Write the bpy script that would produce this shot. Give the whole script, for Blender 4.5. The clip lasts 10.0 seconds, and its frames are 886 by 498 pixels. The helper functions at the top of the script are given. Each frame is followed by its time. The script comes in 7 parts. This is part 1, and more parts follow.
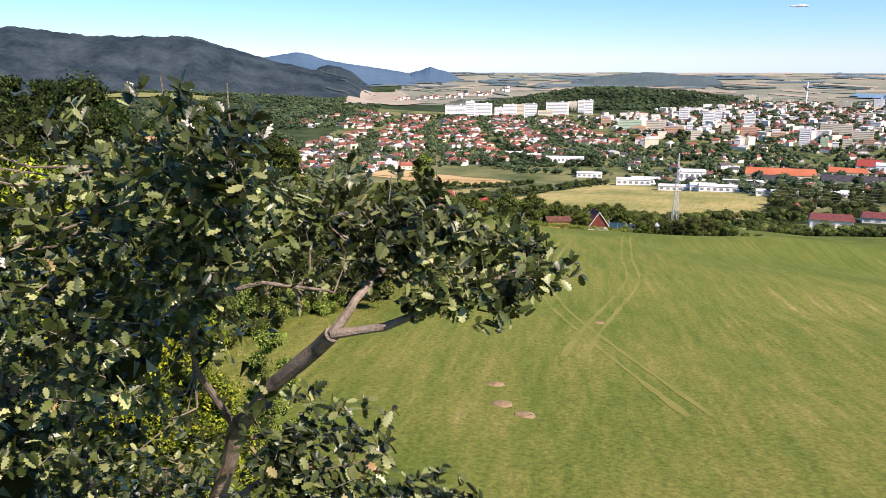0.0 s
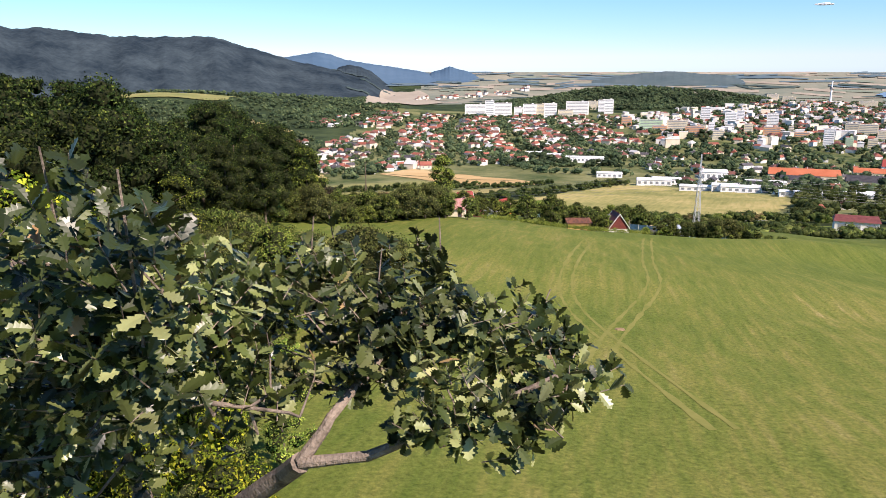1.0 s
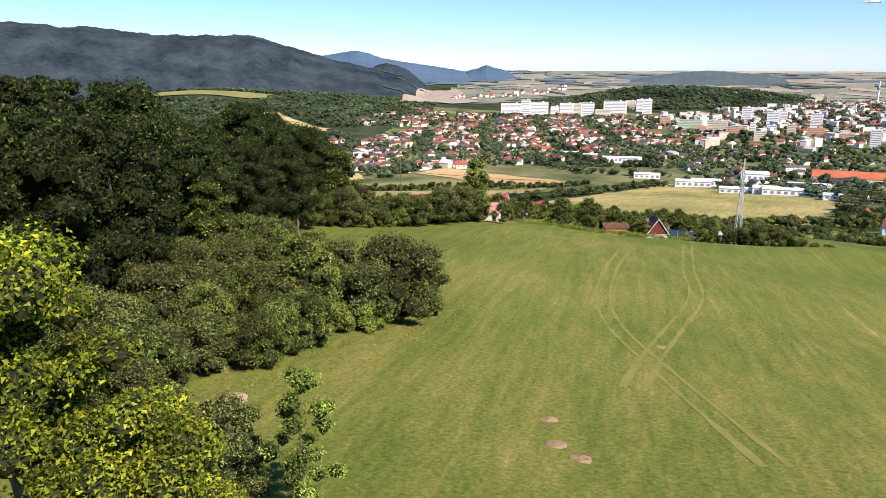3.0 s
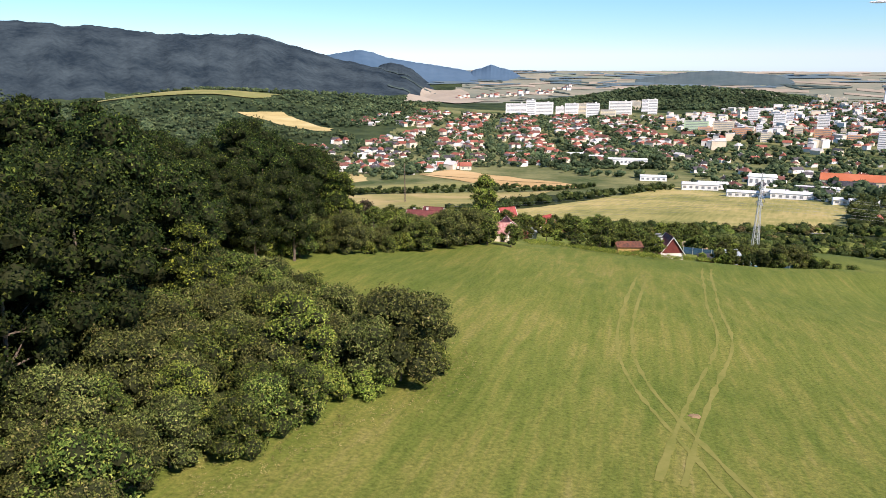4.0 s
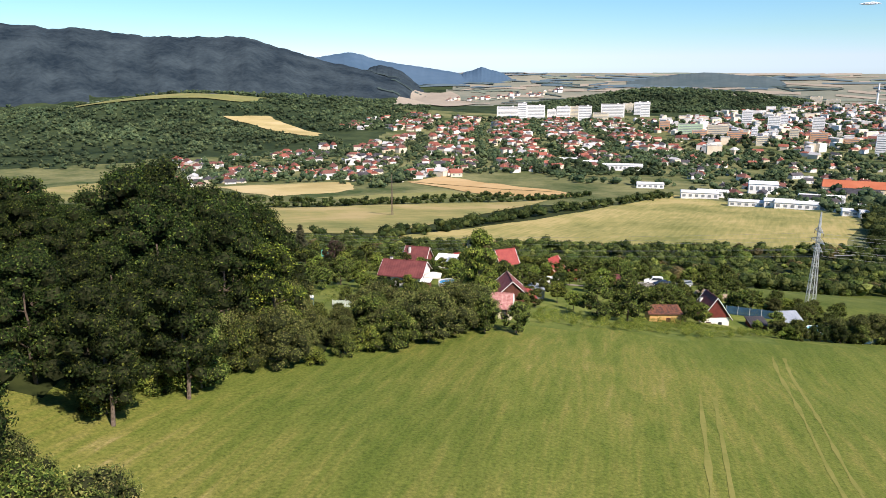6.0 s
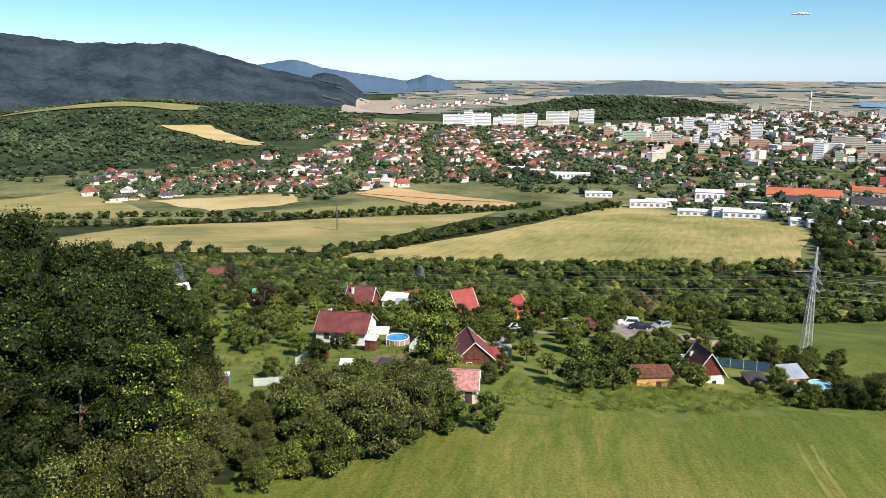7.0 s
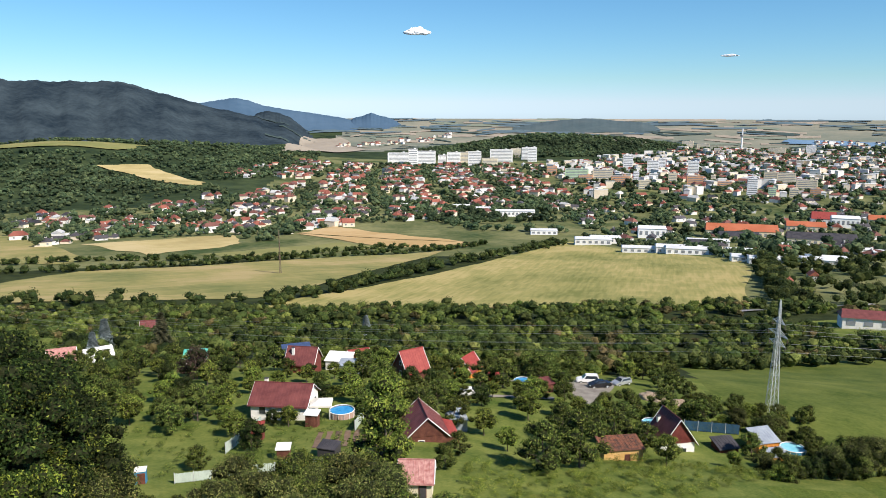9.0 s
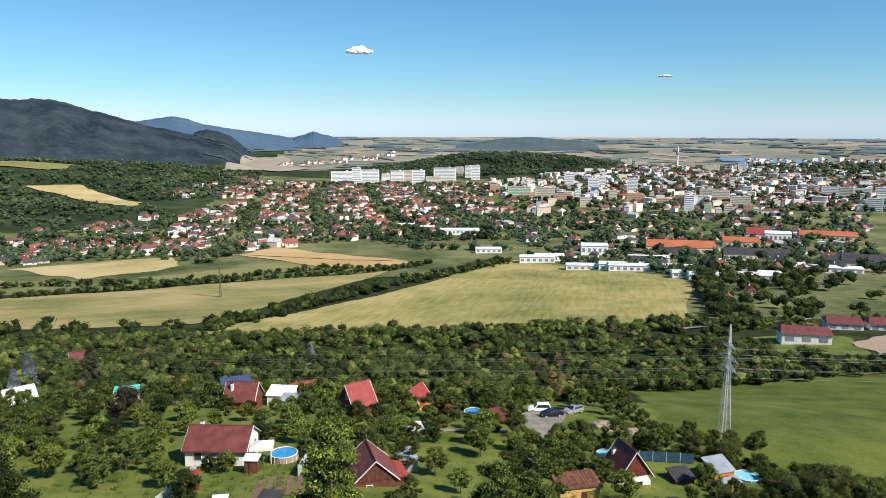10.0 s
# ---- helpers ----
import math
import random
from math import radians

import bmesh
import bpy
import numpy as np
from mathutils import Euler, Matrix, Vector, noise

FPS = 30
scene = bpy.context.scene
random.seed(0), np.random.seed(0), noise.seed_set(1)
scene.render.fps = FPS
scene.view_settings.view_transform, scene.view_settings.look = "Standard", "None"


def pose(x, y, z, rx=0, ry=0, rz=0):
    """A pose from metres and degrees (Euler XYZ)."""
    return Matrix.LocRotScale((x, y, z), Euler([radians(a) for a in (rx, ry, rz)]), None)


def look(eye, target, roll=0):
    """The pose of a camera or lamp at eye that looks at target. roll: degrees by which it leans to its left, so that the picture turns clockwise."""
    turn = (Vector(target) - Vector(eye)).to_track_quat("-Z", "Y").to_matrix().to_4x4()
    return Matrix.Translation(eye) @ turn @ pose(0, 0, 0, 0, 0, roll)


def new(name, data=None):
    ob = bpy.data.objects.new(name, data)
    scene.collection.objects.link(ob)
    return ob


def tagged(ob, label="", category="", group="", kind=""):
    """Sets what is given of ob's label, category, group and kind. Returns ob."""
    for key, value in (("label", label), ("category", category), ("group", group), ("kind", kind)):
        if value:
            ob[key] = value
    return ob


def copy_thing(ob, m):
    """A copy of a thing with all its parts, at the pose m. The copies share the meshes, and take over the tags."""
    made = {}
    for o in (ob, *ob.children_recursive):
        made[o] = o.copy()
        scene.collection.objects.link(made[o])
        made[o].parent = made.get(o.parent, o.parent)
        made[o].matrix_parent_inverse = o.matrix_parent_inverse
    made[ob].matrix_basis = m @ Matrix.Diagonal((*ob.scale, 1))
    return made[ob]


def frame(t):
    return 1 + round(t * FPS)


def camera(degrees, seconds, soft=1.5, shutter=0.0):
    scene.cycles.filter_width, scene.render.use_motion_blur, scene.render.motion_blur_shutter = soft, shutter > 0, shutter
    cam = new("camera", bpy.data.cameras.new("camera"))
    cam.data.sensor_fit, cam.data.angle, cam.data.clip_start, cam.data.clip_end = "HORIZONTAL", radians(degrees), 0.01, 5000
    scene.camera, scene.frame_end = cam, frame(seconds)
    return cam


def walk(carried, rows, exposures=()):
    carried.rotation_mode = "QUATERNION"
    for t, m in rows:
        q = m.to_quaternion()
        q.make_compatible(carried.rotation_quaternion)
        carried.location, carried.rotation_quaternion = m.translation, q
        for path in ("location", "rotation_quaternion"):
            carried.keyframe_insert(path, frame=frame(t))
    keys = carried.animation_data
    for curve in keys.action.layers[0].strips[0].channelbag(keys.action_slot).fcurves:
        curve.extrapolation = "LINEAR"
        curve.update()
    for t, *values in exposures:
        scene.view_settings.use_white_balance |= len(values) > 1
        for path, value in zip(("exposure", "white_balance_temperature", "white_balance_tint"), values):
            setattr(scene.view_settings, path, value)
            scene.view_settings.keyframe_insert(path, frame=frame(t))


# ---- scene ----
cam = camera(62.0, 10.0, soft=0.55)
PATH = [
    (0, (2.822, 30.229, 95.706), (2.801, 32.171, 95.228), 0.00),
    (0.5, (2.851, 30.714, 95.802), (2.803, 32.655, 95.322), 0.00),
    (1, (2.879, 31.218, 95.902), (2.807, 33.158, 95.423), -0.10),
    (1.5, (2.896, 31.813, 95.988), (2.800, 33.752, 95.507), -0.05),
    (2, (2.936, 32.338, 96.150), (2.817, 34.275, 95.669), 0.00),
    (2.5, (2.930, 32.920, 96.160), (2.786, 34.856, 95.678), 0.00),
    (2.7, (2.930, 33.200, 96.250), (2.776, 35.135, 95.768), 0.00),
    (3.1, (2.800, 33.800, 96.500), (2.633, 35.734, 96.017), 0.03),
    (3.4, (2.650, 34.700, 96.900), (2.477, 36.633, 96.416), 0.06),
    (3.6, (2.500, 36.050, 97.500), (2.326, 37.983, 97.015), 0.10),
    (3.8, (2.200, 38.400, 98.400), (2.025, 40.332, 97.915), 0.12),
    (4, (1.870, 41.250, 99.070), (1.695, 43.182, 98.585), 0.13),
    (4.5, (1.400, 48.660, 100.500), (1.228, 50.593, 100.016), 0.15),
    (5, (0.830, 56.860, 100.550), (0.662, 58.793, 100.066), 0.15),
    (5.2, (0.600, 60.500, 100.700), (0.435, 62.434, 100.217), 0.12),
    (6.3, (-0.518, 84.418, 101.648), (-0.651, 86.355, 101.168), -0.1),
    (6.5, (-0.968, 88.698, 101.747), (-1.059, 90.637, 101.267), 0.0),
    (7, (-1.68, 100.157, 103.104), (-1.691, 102.103, 102.642), 0.1),
    (7.5, (-1.745, 102.702, 103.499), (-1.726, 104.653, 103.061), 0.0),
    (8, (-1.82, 105.118, 103.858), (-1.771, 107.075, 103.446), 0.1),
    (8.5, (-1.917, 107.521, 104.303), (-1.841, 109.481, 103.914), 0.1),
    (9, (-1.866, 109.904, 104.691), (-1.731, 111.866, 104.326), 0.1),
    (9.5, (-1.885, 112.206, 105.168), (-1.675, 114.165, 104.828), 0.1),
    (10, (-1.806, 114.549, 105.671), (-1.521, 116.504, 105.354), 0.1),
]
walk(cam, [(t, look(eye, target, roll)) for t, eye, target, roll in PATH],
     exposures=((0, 0.73, 6750, 25), (2.5, 0.71, 6750, 24), (5, 0.65, 6700, 22), (7, 0.56, 6640, 18), (8.5, 0.48, 6550, 16), (10, 0.38, 6480, 13)))

# ---- world, sun ----
SUN_AZ, SUN_UP = 136.0, 44.0      # degrees clockwise from +y, degrees above the horizon
world = bpy.data.worlds.new("sky")
scene.world = world
world.use_nodes = True
wn = world.node_tree.nodes
sky = wn.new("ShaderNodeTexSky")
sky.sky_type, sky.sun_disc = "NISHITA", False
sky.sun_elevation, sky.sun_rotation = radians(SUN_UP), radians(SUN_AZ)
sky.altitude, sky.air_density, sky.dust_density, sky.ozone_density = 300, 1.0, 0.0, 3.0
wn["Background"].inputs["Strength"].default_value = 0.080
# the hazy summer sky is clearer blue overhead and paler, not yellow, towards the horizon
split, joined_sky = wn.new("ShaderNodeSeparateColor"), wn.new("ShaderNodeCombineColor")
wl = world.node_tree.links
wl.new(sky.outputs[0], split.inputs[0])


def sky_math(kind, a, b):
    m = wn.new("ShaderNodeMath")
    m.operation = kind
    for sock, v in zip(m.inputs, (a, b)):
        if isinstance(v, float):
            sock.default_value = v
        else:
            wl.new(v, sock)
    return m.outputs[0]


red, green, blue = split.outputs
share = sky_math("MINIMUM", sky_math("DIVIDE", red, green), 1.0)
wl.new(sky_math("MULTIPLY", sky_math("MULTIPLY", green, 0.75), sky_math("POWER", share, 1.6)), joined_sky.inputs[0])
wl.new(sky_math("MULTIPLY", green, 0.97), joined_sky.inputs[1])
wl.new(sky_math("MAXIMUM", sky_math("MULTIPLY", blue, 1.16), sky_math("MULTIPLY", green, 1.08)), joined_sky.inputs[2])
wl.new(joined_sky.outputs[0], wn["Background"].inputs["Color"])
sun = new("sun", bpy.data.lights.new("sun", "SUN"))
sun.data.energy, sun.data.angle, sun.data.color = 5.0, radians(0.53), (1.0, 0.93, 0.80)
sa, se = radians(SUN_AZ), radians(SUN_UP)
sun.matrix_world = look((0, 0, 500), (-math.sin(sa) * math.cos(se), -math.cos(sa) * math.cos(se), 500 - math.sin(se)))

# ---- materials ----
MATS = {}


def nodes_of(m):
    m.use_nodes = True
    return m.node_tree.nodes, m.node_tree.links, m.node_tree.nodes["Principled BSDF"]


def ramp_node(n, stops):
    r = n.new("ShaderNodeValToRGB")
    while len(r.color_ramp.elements) < len(stops):
        r.color_ramp.elements.new(0.5)
    for e, (p, c) in zip(r.color_ramp.elements, stops):
        e.position, e.color = p, (*c, 1)
    return r


def noise_node(n, l, scale, detail=4, stretch=None, rough=0.55):
    tc = n.new("ShaderNodeNewGeometry")
    src = tc.outputs["Position"]
    if stretch:
        mp = n.new("ShaderNodeMapping")
        mp.vector_type = "TEXTURE"
        mp.inputs["Scale"].default_value = [1 / v for v in stretch[:3]]
        mp.inputs["Rotation"].default_value[2] = -stretch[3] if len(stretch) > 3 else 0
        l.new(src, mp.inputs["Vector"])
        src = mp.outputs[0]
    t = n.new("ShaderNodeTexNoise")
    t.inputs["Scale"].default_value, t.inputs["Detail"].default_value, t.inputs["Roughness"].default_value = scale, detail, rough
    l.new(src, t.inputs["Vector"])
    return t


def mix_node(n, l, kind, fac, a, b):
    m = n.new("ShaderNodeMix")
    m.data_type, m.blend_type = "RGBA", kind
    for sock, v in ((m.inputs[0], fac), (m.inputs[6], a), (m.inputs[7], b)):
        if hasattr(v, "is_linked"):
            l.new(v, sock)
        elif isinstance(v, tuple):
            sock.default_value = (*v, 1)
        else:
            sock.default_value = v
    return m.outputs[2]


def surface(name, a, b, scale=2.0, fine=30.0, rough=0.8, metal=0.0, bump=0.02, vary=0.0, spec=0.3):
    """A weathered surface: two colours mixed by broad and fine noise, with a fine relief, and a tint that changes from object to object."""
    if name in MATS:
        return MATS[name]
    m = bpy.data.materials.new(name)
    n, l, p = nodes_of(m)
    big, small = noise_node(n, l, scale), noise_node(n, l, fine, 3)
    mx = n.new("ShaderNodeMath")
    mx.operation = "MULTIPLY_ADD"
    l.new(small.outputs[0], mx.inputs[0])
    mx.inputs[1].default_value = 0.45
    l.new(big.outputs[0], mx.inputs[2])
    rp = ramp_node(n, ((0.5, a), (0.95, b)))
    l.new(mx.outputs[0], rp.inputs[0])
    col = rp.outputs[0]
    if vary:
        info = n.new("ShaderNodeObjectInfo")
        hsv = n.new("ShaderNodeHueSaturation")
        mr = n.new("ShaderNodeMapRange")
        mr.inputs[3].default_value, mr.inputs[4].default_value = 1 - vary, 1 + vary
        l.new(info.outputs["Random"], mr.inputs[0])
        l.new(mr.outputs[0], hsv.inputs["Value"])
        l.new(col, hsv.inputs["Color"])
        col = hsv.outputs[0]
    l.new(col, p.inputs["Base Color"])
    p.inputs["Roughness"].default_value, p.inputs["Metallic"].default_value = rough, metal
    p.inputs["Specular IOR Level"].default_value = spec
    if bump:
        bp = n.new("ShaderNodeBump")
        bp.inputs["Strength"].default_value, bp.inputs["Distance"].default_value = 0.6, bump
        l.new(small.outputs[0], bp.inputs["Height"])
        l.new(bp.outputs[0], p.inputs["Normal"])
    MATS[name] = m
    return m


def foliage(name, stops, rough=0.75, through_light=0.08, patch=0.45, spec=0.08, vary=0.25):
    """Leaves: each one takes its own green from the stops, broad patches lighten or darken them, and a little light passes through."""
    if name in MATS:
        return MATS[name]
    m = bpy.data.materials.new(name)
    n, l, p = nodes_of(m)
    geo = n.new("ShaderNodeNewGeometry")
    rp = ramp_node(n, stops)
    l.new(geo.outputs["Random Per Island"], rp.inputs[0])
    big = noise_node(n, l, patch, 3)
    hsv = n.new("ShaderNodeHueSaturation")
    info = n.new("ShaderNodeObjectInfo")
    a = n.new("ShaderNodeMapRange")
    a.inputs[3].default_value, a.inputs[4].default_value = 1 - vary, 1 + vary
    l.new(info.outputs["Random"], a.inputs[0])
    b = n.new("ShaderNodeMapRange")
    b.inputs[1].default_value, b.inputs[2].default_value, b.inputs[3].default_value, b.inputs[4].default_value = 0.3, 0.7, 0.5, 1.85
    l.new(big.outputs[0], b.inputs[0])
    mm = n.new("ShaderNodeMath")
    mm.operation = "MULTIPLY"
    l.new(a.outputs[0], mm.inputs[0])
    l.new(b.outputs[0], mm.inputs[1])
    l.new(mm.outputs[0], hsv.inputs["Value"])
    hue = n.new("ShaderNodeMapRange")
    hue.inputs[3].default_value, hue.inputs[4].default_value = 0.485, 0.51
    l.new(info.outputs["Random"], hue.inputs[0])
    l.new(hue.outputs[0], hsv.inputs["Hue"])
    l.new(rp.outputs[0], hsv.inputs["Color"])
    l.new(hsv.outputs[0], p.inputs["Base Color"])
    p.inputs["Roughness"].default_value, p.inputs["Specular IOR Level"].default_value = rough, spec
    tr = n.new("ShaderNodeBsdfTranslucent")
    l.new(hsv.outputs[0], tr.inputs["Color"])
    ms = n.new("ShaderNodeMixShader")
    ms.inputs[0].default_value = through_light
    l.new(p.outputs[0], ms.inputs[1])
    l.new(tr.outputs[0], ms.inputs[2])
    l.new(ms.outputs[0], n["Material Output"].inputs["Surface"])
    MATS[name] = m
    return m


def meadow_material():
    m = bpy.data.materials.new("meadow_grass")
    n, l, p = nodes_of(m)
    broad = noise_node(n, l, 0.028, 5)
    patchy = noise_node(n, l, 0.45, 7, (1, 0.6, 1, 0.17), 0.65)
    swath = noise_node(n, l, 0.42, 4, (1.0, 0.018, 1, 0.17), 0.6)
    row = noise_node(n, l, 1.5, 3, (1.0, 0.03, 1, 0.17))
    tuft = noise_node(n, l, 3.4, 7, rough=0.7)
    col = ramp_node(n, ((0.10, (0.095, 0.132, 0.024)), (0.42, (0.134, 0.160, 0.034)), (0.66, (0.174, 0.180, 0.045)), (0.86, (0.215, 0.202, 0.064)), (1.0, (0.32, 0.265, 0.12))))
    total = None
    for tex, weight in ((broad, 0.85), (patchy, 0.35), (swath, 0.9), (row, 0.8)):
        s = n.new("ShaderNodeMath")
        s.operation = "MULTIPLY_ADD"
        l.new(tex.outputs[0], s.inputs[0])
        s.inputs[1].default_value = weight
        s.inputs[2].default_value = 0
        if total is not None:
            l.new(total, s.inputs[2])
        total = s.outputs[0]
    mr = n.new("ShaderNodeMapRange")
    mr.inputs[1].default_value, mr.inputs[2].default_value = 1.08, 1.82
    l.new(total, mr.inputs[0])
    # the grass gets lusher towards the foot of the slope
    place, split, foot = n.new("ShaderNodeNewGeometry"), n.new("ShaderNodeSeparateXYZ"), n.new("ShaderNodeMapRange")
    l.new(place.outputs["Position"], split.inputs[0])
    l.new(split.outputs["Y"], foot.inputs[0])
    foot.inputs[1].default_value, foot.inputs[2].default_value, foot.inputs[3].default_value, foot.inputs[4].default_value = 105, 165, 0.0, 0.18
    less = n.new("ShaderNodeMath")
    less.operation = "SUBTRACT"
    l.new(mr.outputs[0], less.inputs[0])
    l.new(foot.outputs[0], less.inputs[1])
    l.new(less.outputs[0], col.inputs[0])
    shade = ramp_node(n, ((0.3, (0.50, 0.55, 0.48)), (0.7, (1.38, 1.32, 1.25))))
    l.new(tuft.outputs[0], shade.inputs[0])
    l.new(mix_node(n, l, "MULTIPLY", 1.0, col.outputs[0], shade.outputs[0]), p.inputs["Base Color"])
    p.inputs["Roughness"].default_value, p.inputs["Specular IOR Level"].default_value = 0.9, 0.1
    bp = n.new("ShaderNodeBump")
    bp.inputs["Strength"].default_value, bp.inputs["Distance"].default_value = 0.7, 0.12
    l.new(tuft.outputs[0], bp.inputs["Height"])
    l.new(bp.outputs[0], p.inputs["Normal"])
    return m


def crop_material(name, a, b, c, turn, row=0.35, fine=0.5):
    """A stubble or hay field: drill lines along one direction and broad stains."""
    m = bpy.data.materials.new(name)
    n, l, p = nodes_of(m)
    lines = noise_node(n, l, row, 3, (1, 0.02, 1, turn))
    broad = noise_node(n, l, 0.012, 5)
    mid = noise_node(n, l, fine * 0.25, 5)
    s = n.new("ShaderNodeMath")
    s.operation = "MULTIPLY_ADD"
    l.new(lines.outputs[0], s.inputs[0])
    s.inputs[1].default_value = 0.5
    l.new(broad.outputs[0], s.inputs[2])
    s2 = n.new("ShaderNodeMath")
    s2.operation = "MULTIPLY_ADD"
    l.new(mid.outputs[0], s2.inputs[0])
    s2.inputs[1].default_value = 0.16
    l.new(s.outputs[0], s2.inputs[2])
    rp = ramp_node(n, ((0.62, a), (0.84, b), (0.98, c)))
    l.new(s2.outputs[0], rp.inputs[0])
    l.new(rp.outputs[0], p.inputs["Base Color"])
    p.inputs["Roughness"].default_value, p.inputs["Specular IOR Level"].default_value = 0.95, 0.1
    return m


MEADOW = meadow_material()
GARDEN = surface("garden_grass", (0.058, 0.096, 0.016), (0.180, 0.202, 0.050), 0.22, 2.5, 0.9, bump=0.1, spec=0.1)
LUSH = surface("lush_grass", (0.052, 0.082, 0.013), (0.140, 0.160, 0.036), 0.10, 1.2, 0.9, bump=0.1, spec=0.1)
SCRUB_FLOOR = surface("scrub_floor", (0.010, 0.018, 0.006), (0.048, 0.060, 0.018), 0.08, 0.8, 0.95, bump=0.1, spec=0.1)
TOWN_FLOOR = surface("town_floor", (0.040, 0.068, 0.020), (0.22, 0.215, 0.095), 0.014, 0.12, 0.95, bump=0, spec=0.1)
FAR_WOOD = surface("far_wood", (0.012, 0.024, 0.013), (0.058, 0.080, 0.034), 0.010, 0.055, 0.95, bump=3, spec=0.05)
# Far plain: distance haze is worked into this muted grey-green.
FAR_LAND = surface("hazed_far_land", (0.15, 0.175, 0.14), (0.28, 0.262, 0.20), 0.003, 0.02, 0.95, bump=0, spec=0.05)
# Mountain and skyline hills carry the blue of distance haze in their colour.
MOUNTAIN = surface("hazed_mountain_wood", (0.014, 0.024, 0.034), (0.050, 0.070, 0.082), 0.006, 0.045, 0.95, bump=7, spec=0.05)
HAZE_BLUE_HILL = surface("haze_blue_hill", (0.055, 0.105, 0.165), (0.080, 0.135, 0.20), 0.003, 0.02, 0.95, bump=0, spec=0.05)
BARK = surface("bark", (0.05, 0.038, 0.028), (0.20, 0.155, 0.12), 4, 40, 0.9, bump=0.02)
WHITE_PLASTER = surface("white_plaster", (0.68, 0.66, 0.62), (0.82, 0.81, 0.78), 0.6, 12, 0.85, bump=0.005)
CREAM_PLASTER = surface("cream_plaster", (0.60, 0.52, 0.38), (0.76, 0.68, 0.52), 0.6, 12, 0.85, bump=0.005)
MAROON_ROOF = surface("maroon_roof", (0.105, 0.030, 0.030), (0.19, 0.060, 0.055), 0.7, 9, 0.6, bump=0.01)
RED_ROOF = surface("red_roof", (0.21, 0.028, 0.026), (0.33, 0.060, 0.048), 0.7, 9, 0.6, bump=0.01)
PINK_ROOF = surface("weathered_pink_roof", (0.30, 0.105, 0.10), (0.52, 0.30, 0.27), 2.5, 14, 0.8, bump=0.01)
ORANGE_ROOF = surface("orange_roof", (0.33, 0.085, 0.035), (0.46, 0.15, 0.075), 0.05, 3, 0.7, bump=0)
DARK_ROOF = surface("dark_roof", (0.025, 0.025, 0.032), (0.075, 0.07, 0.075), 0.3, 6, 0.6, bump=0.01)
GREY_ROOF = surface("grey_roof", (0.22, 0.26, 0.31), (0.36, 0.40, 0.45), 0.6, 8, 0.5, bump=0.005)
BROWN_WOOD = surface("brown_wood", (0.085, 0.030, 0.022), (0.17, 0.065, 0.045), 1.5, 14, 0.75, bump=0.01)
RED_WOOD = surface("red_wood", (0.125, 0.028, 0.022), (0.20, 0.050, 0.040), 1.5, 14, 0.75, bump=0.01)
YELLOW_WOOD = surface("yellow_wood", (0.50, 0.29, 0.09), (0.68, 0.45, 0.19), 1.5, 14, 0.75, bump=0.01)
ORANGE_WOOD = surface("orange_wood", (0.55, 0.20, 0.03), (0.68, 0.31, 0.06), 1.5, 14, 0.7, bump=0.01)
WHITE_PAINT = surface("white_paint", (0.72, 0.72, 0.71), (0.84, 0.84, 0.83), 1, 15, 0.5, bump=0)
STEEL = surface("galvanised_steel", (0.42, 0.45, 0.46), (0.62, 0.64, 0.64), 1.5, 20, 0.55, metal=0.25, bump=0)
DARK_GLASS = surface("dark_glass", (0.02, 0.025, 0.03), (0.04, 0.05, 0.06), 1, 8, 0.12, bump=0, spec=0.6)
POOL_BLUE = surface("pool_liner", (0.02, 0.22, 0.50), (0.05, 0.32, 0.62), 1.5, 6, 0.08, bump=0.004, spec=0.6)
PALE_POOL = surface("pale_pool_liner", (0.15, 0.52, 0.66), (0.30, 0.66, 0.76), 1.5, 6, 0.12, bump=0.004, spec=0.6)
DIRT = surface("bare_dirt", (0.26, 0.19, 0.125), (0.42, 0.33, 0.24), 0.8, 6, 0.95, bump=0.05)
GRAVEL = surface("gravel", (0.17, 0.15, 0.125), (0.31, 0.28, 0.24), 0.5, 8, 0.95, bump=0.03)
RUBBER = surface("black_rubber", (0.015, 0.015, 0.016), (0.03, 0.03, 0.03), 5, 30, 0.8, bump=0)

LEAF_DARK = foliage("dark_wood_leaves", ((0.0, (0.004, 0.008, 0.002)), (0.45, (0.012, 0.023, 0.006)), (0.86, (0.032, 0.053, 0.011)), (1.0, (0.100, 0.120, 0.023))))
LEAF_MID = foliage("wood_leaves", ((0.0, (0.014, 0.027, 0.006)), (0.42, (0.048, 0.077, 0.015)), (0.78, (0.112, 0.146, 0.030)), (1.0, (0.225, 0.228, 0.055))))
LEAF_BROWN = foliage("hawthorn_leaves", ((0.0, (0.020, 0.028, 0.008)), (0.4, (0.058, 0.076, 0.019)), (0.8, (0.116, 0.134, 0.036)), (1.0, (0.20, 0.178, 0.066))))
LEAF_FRESH = foliage("fresh_leaves", ((0.0, (0.030, 0.058, 0.009)), (0.4, (0.088, 0.130, 0.021)), (0.8, (0.172, 0.212, 0.038)), (1.0, (0.29, 0.295, 0.06))))
LEAF_LIME = foliage("lime_leaves", ((0.0, (0.010, 0.018, 0.004)), (0.5, (0.038, 0.058, 0.010)), (0.8, (0.105, 0.130, 0.020)), (1.0, (0.24, 0.25, 0.035))))
LEAF_YELLOW = foliage("yellowing_oak_leaves", ((0.0, (0.035, 0.060, 0.008)), (0.4, (0.10, 0.14, 0.014)), (0.8, (0.22, 0.25, 0.02)), (1.0, (0.38, 0.36, 0.03))), through_light=0.25, vary=0.05)
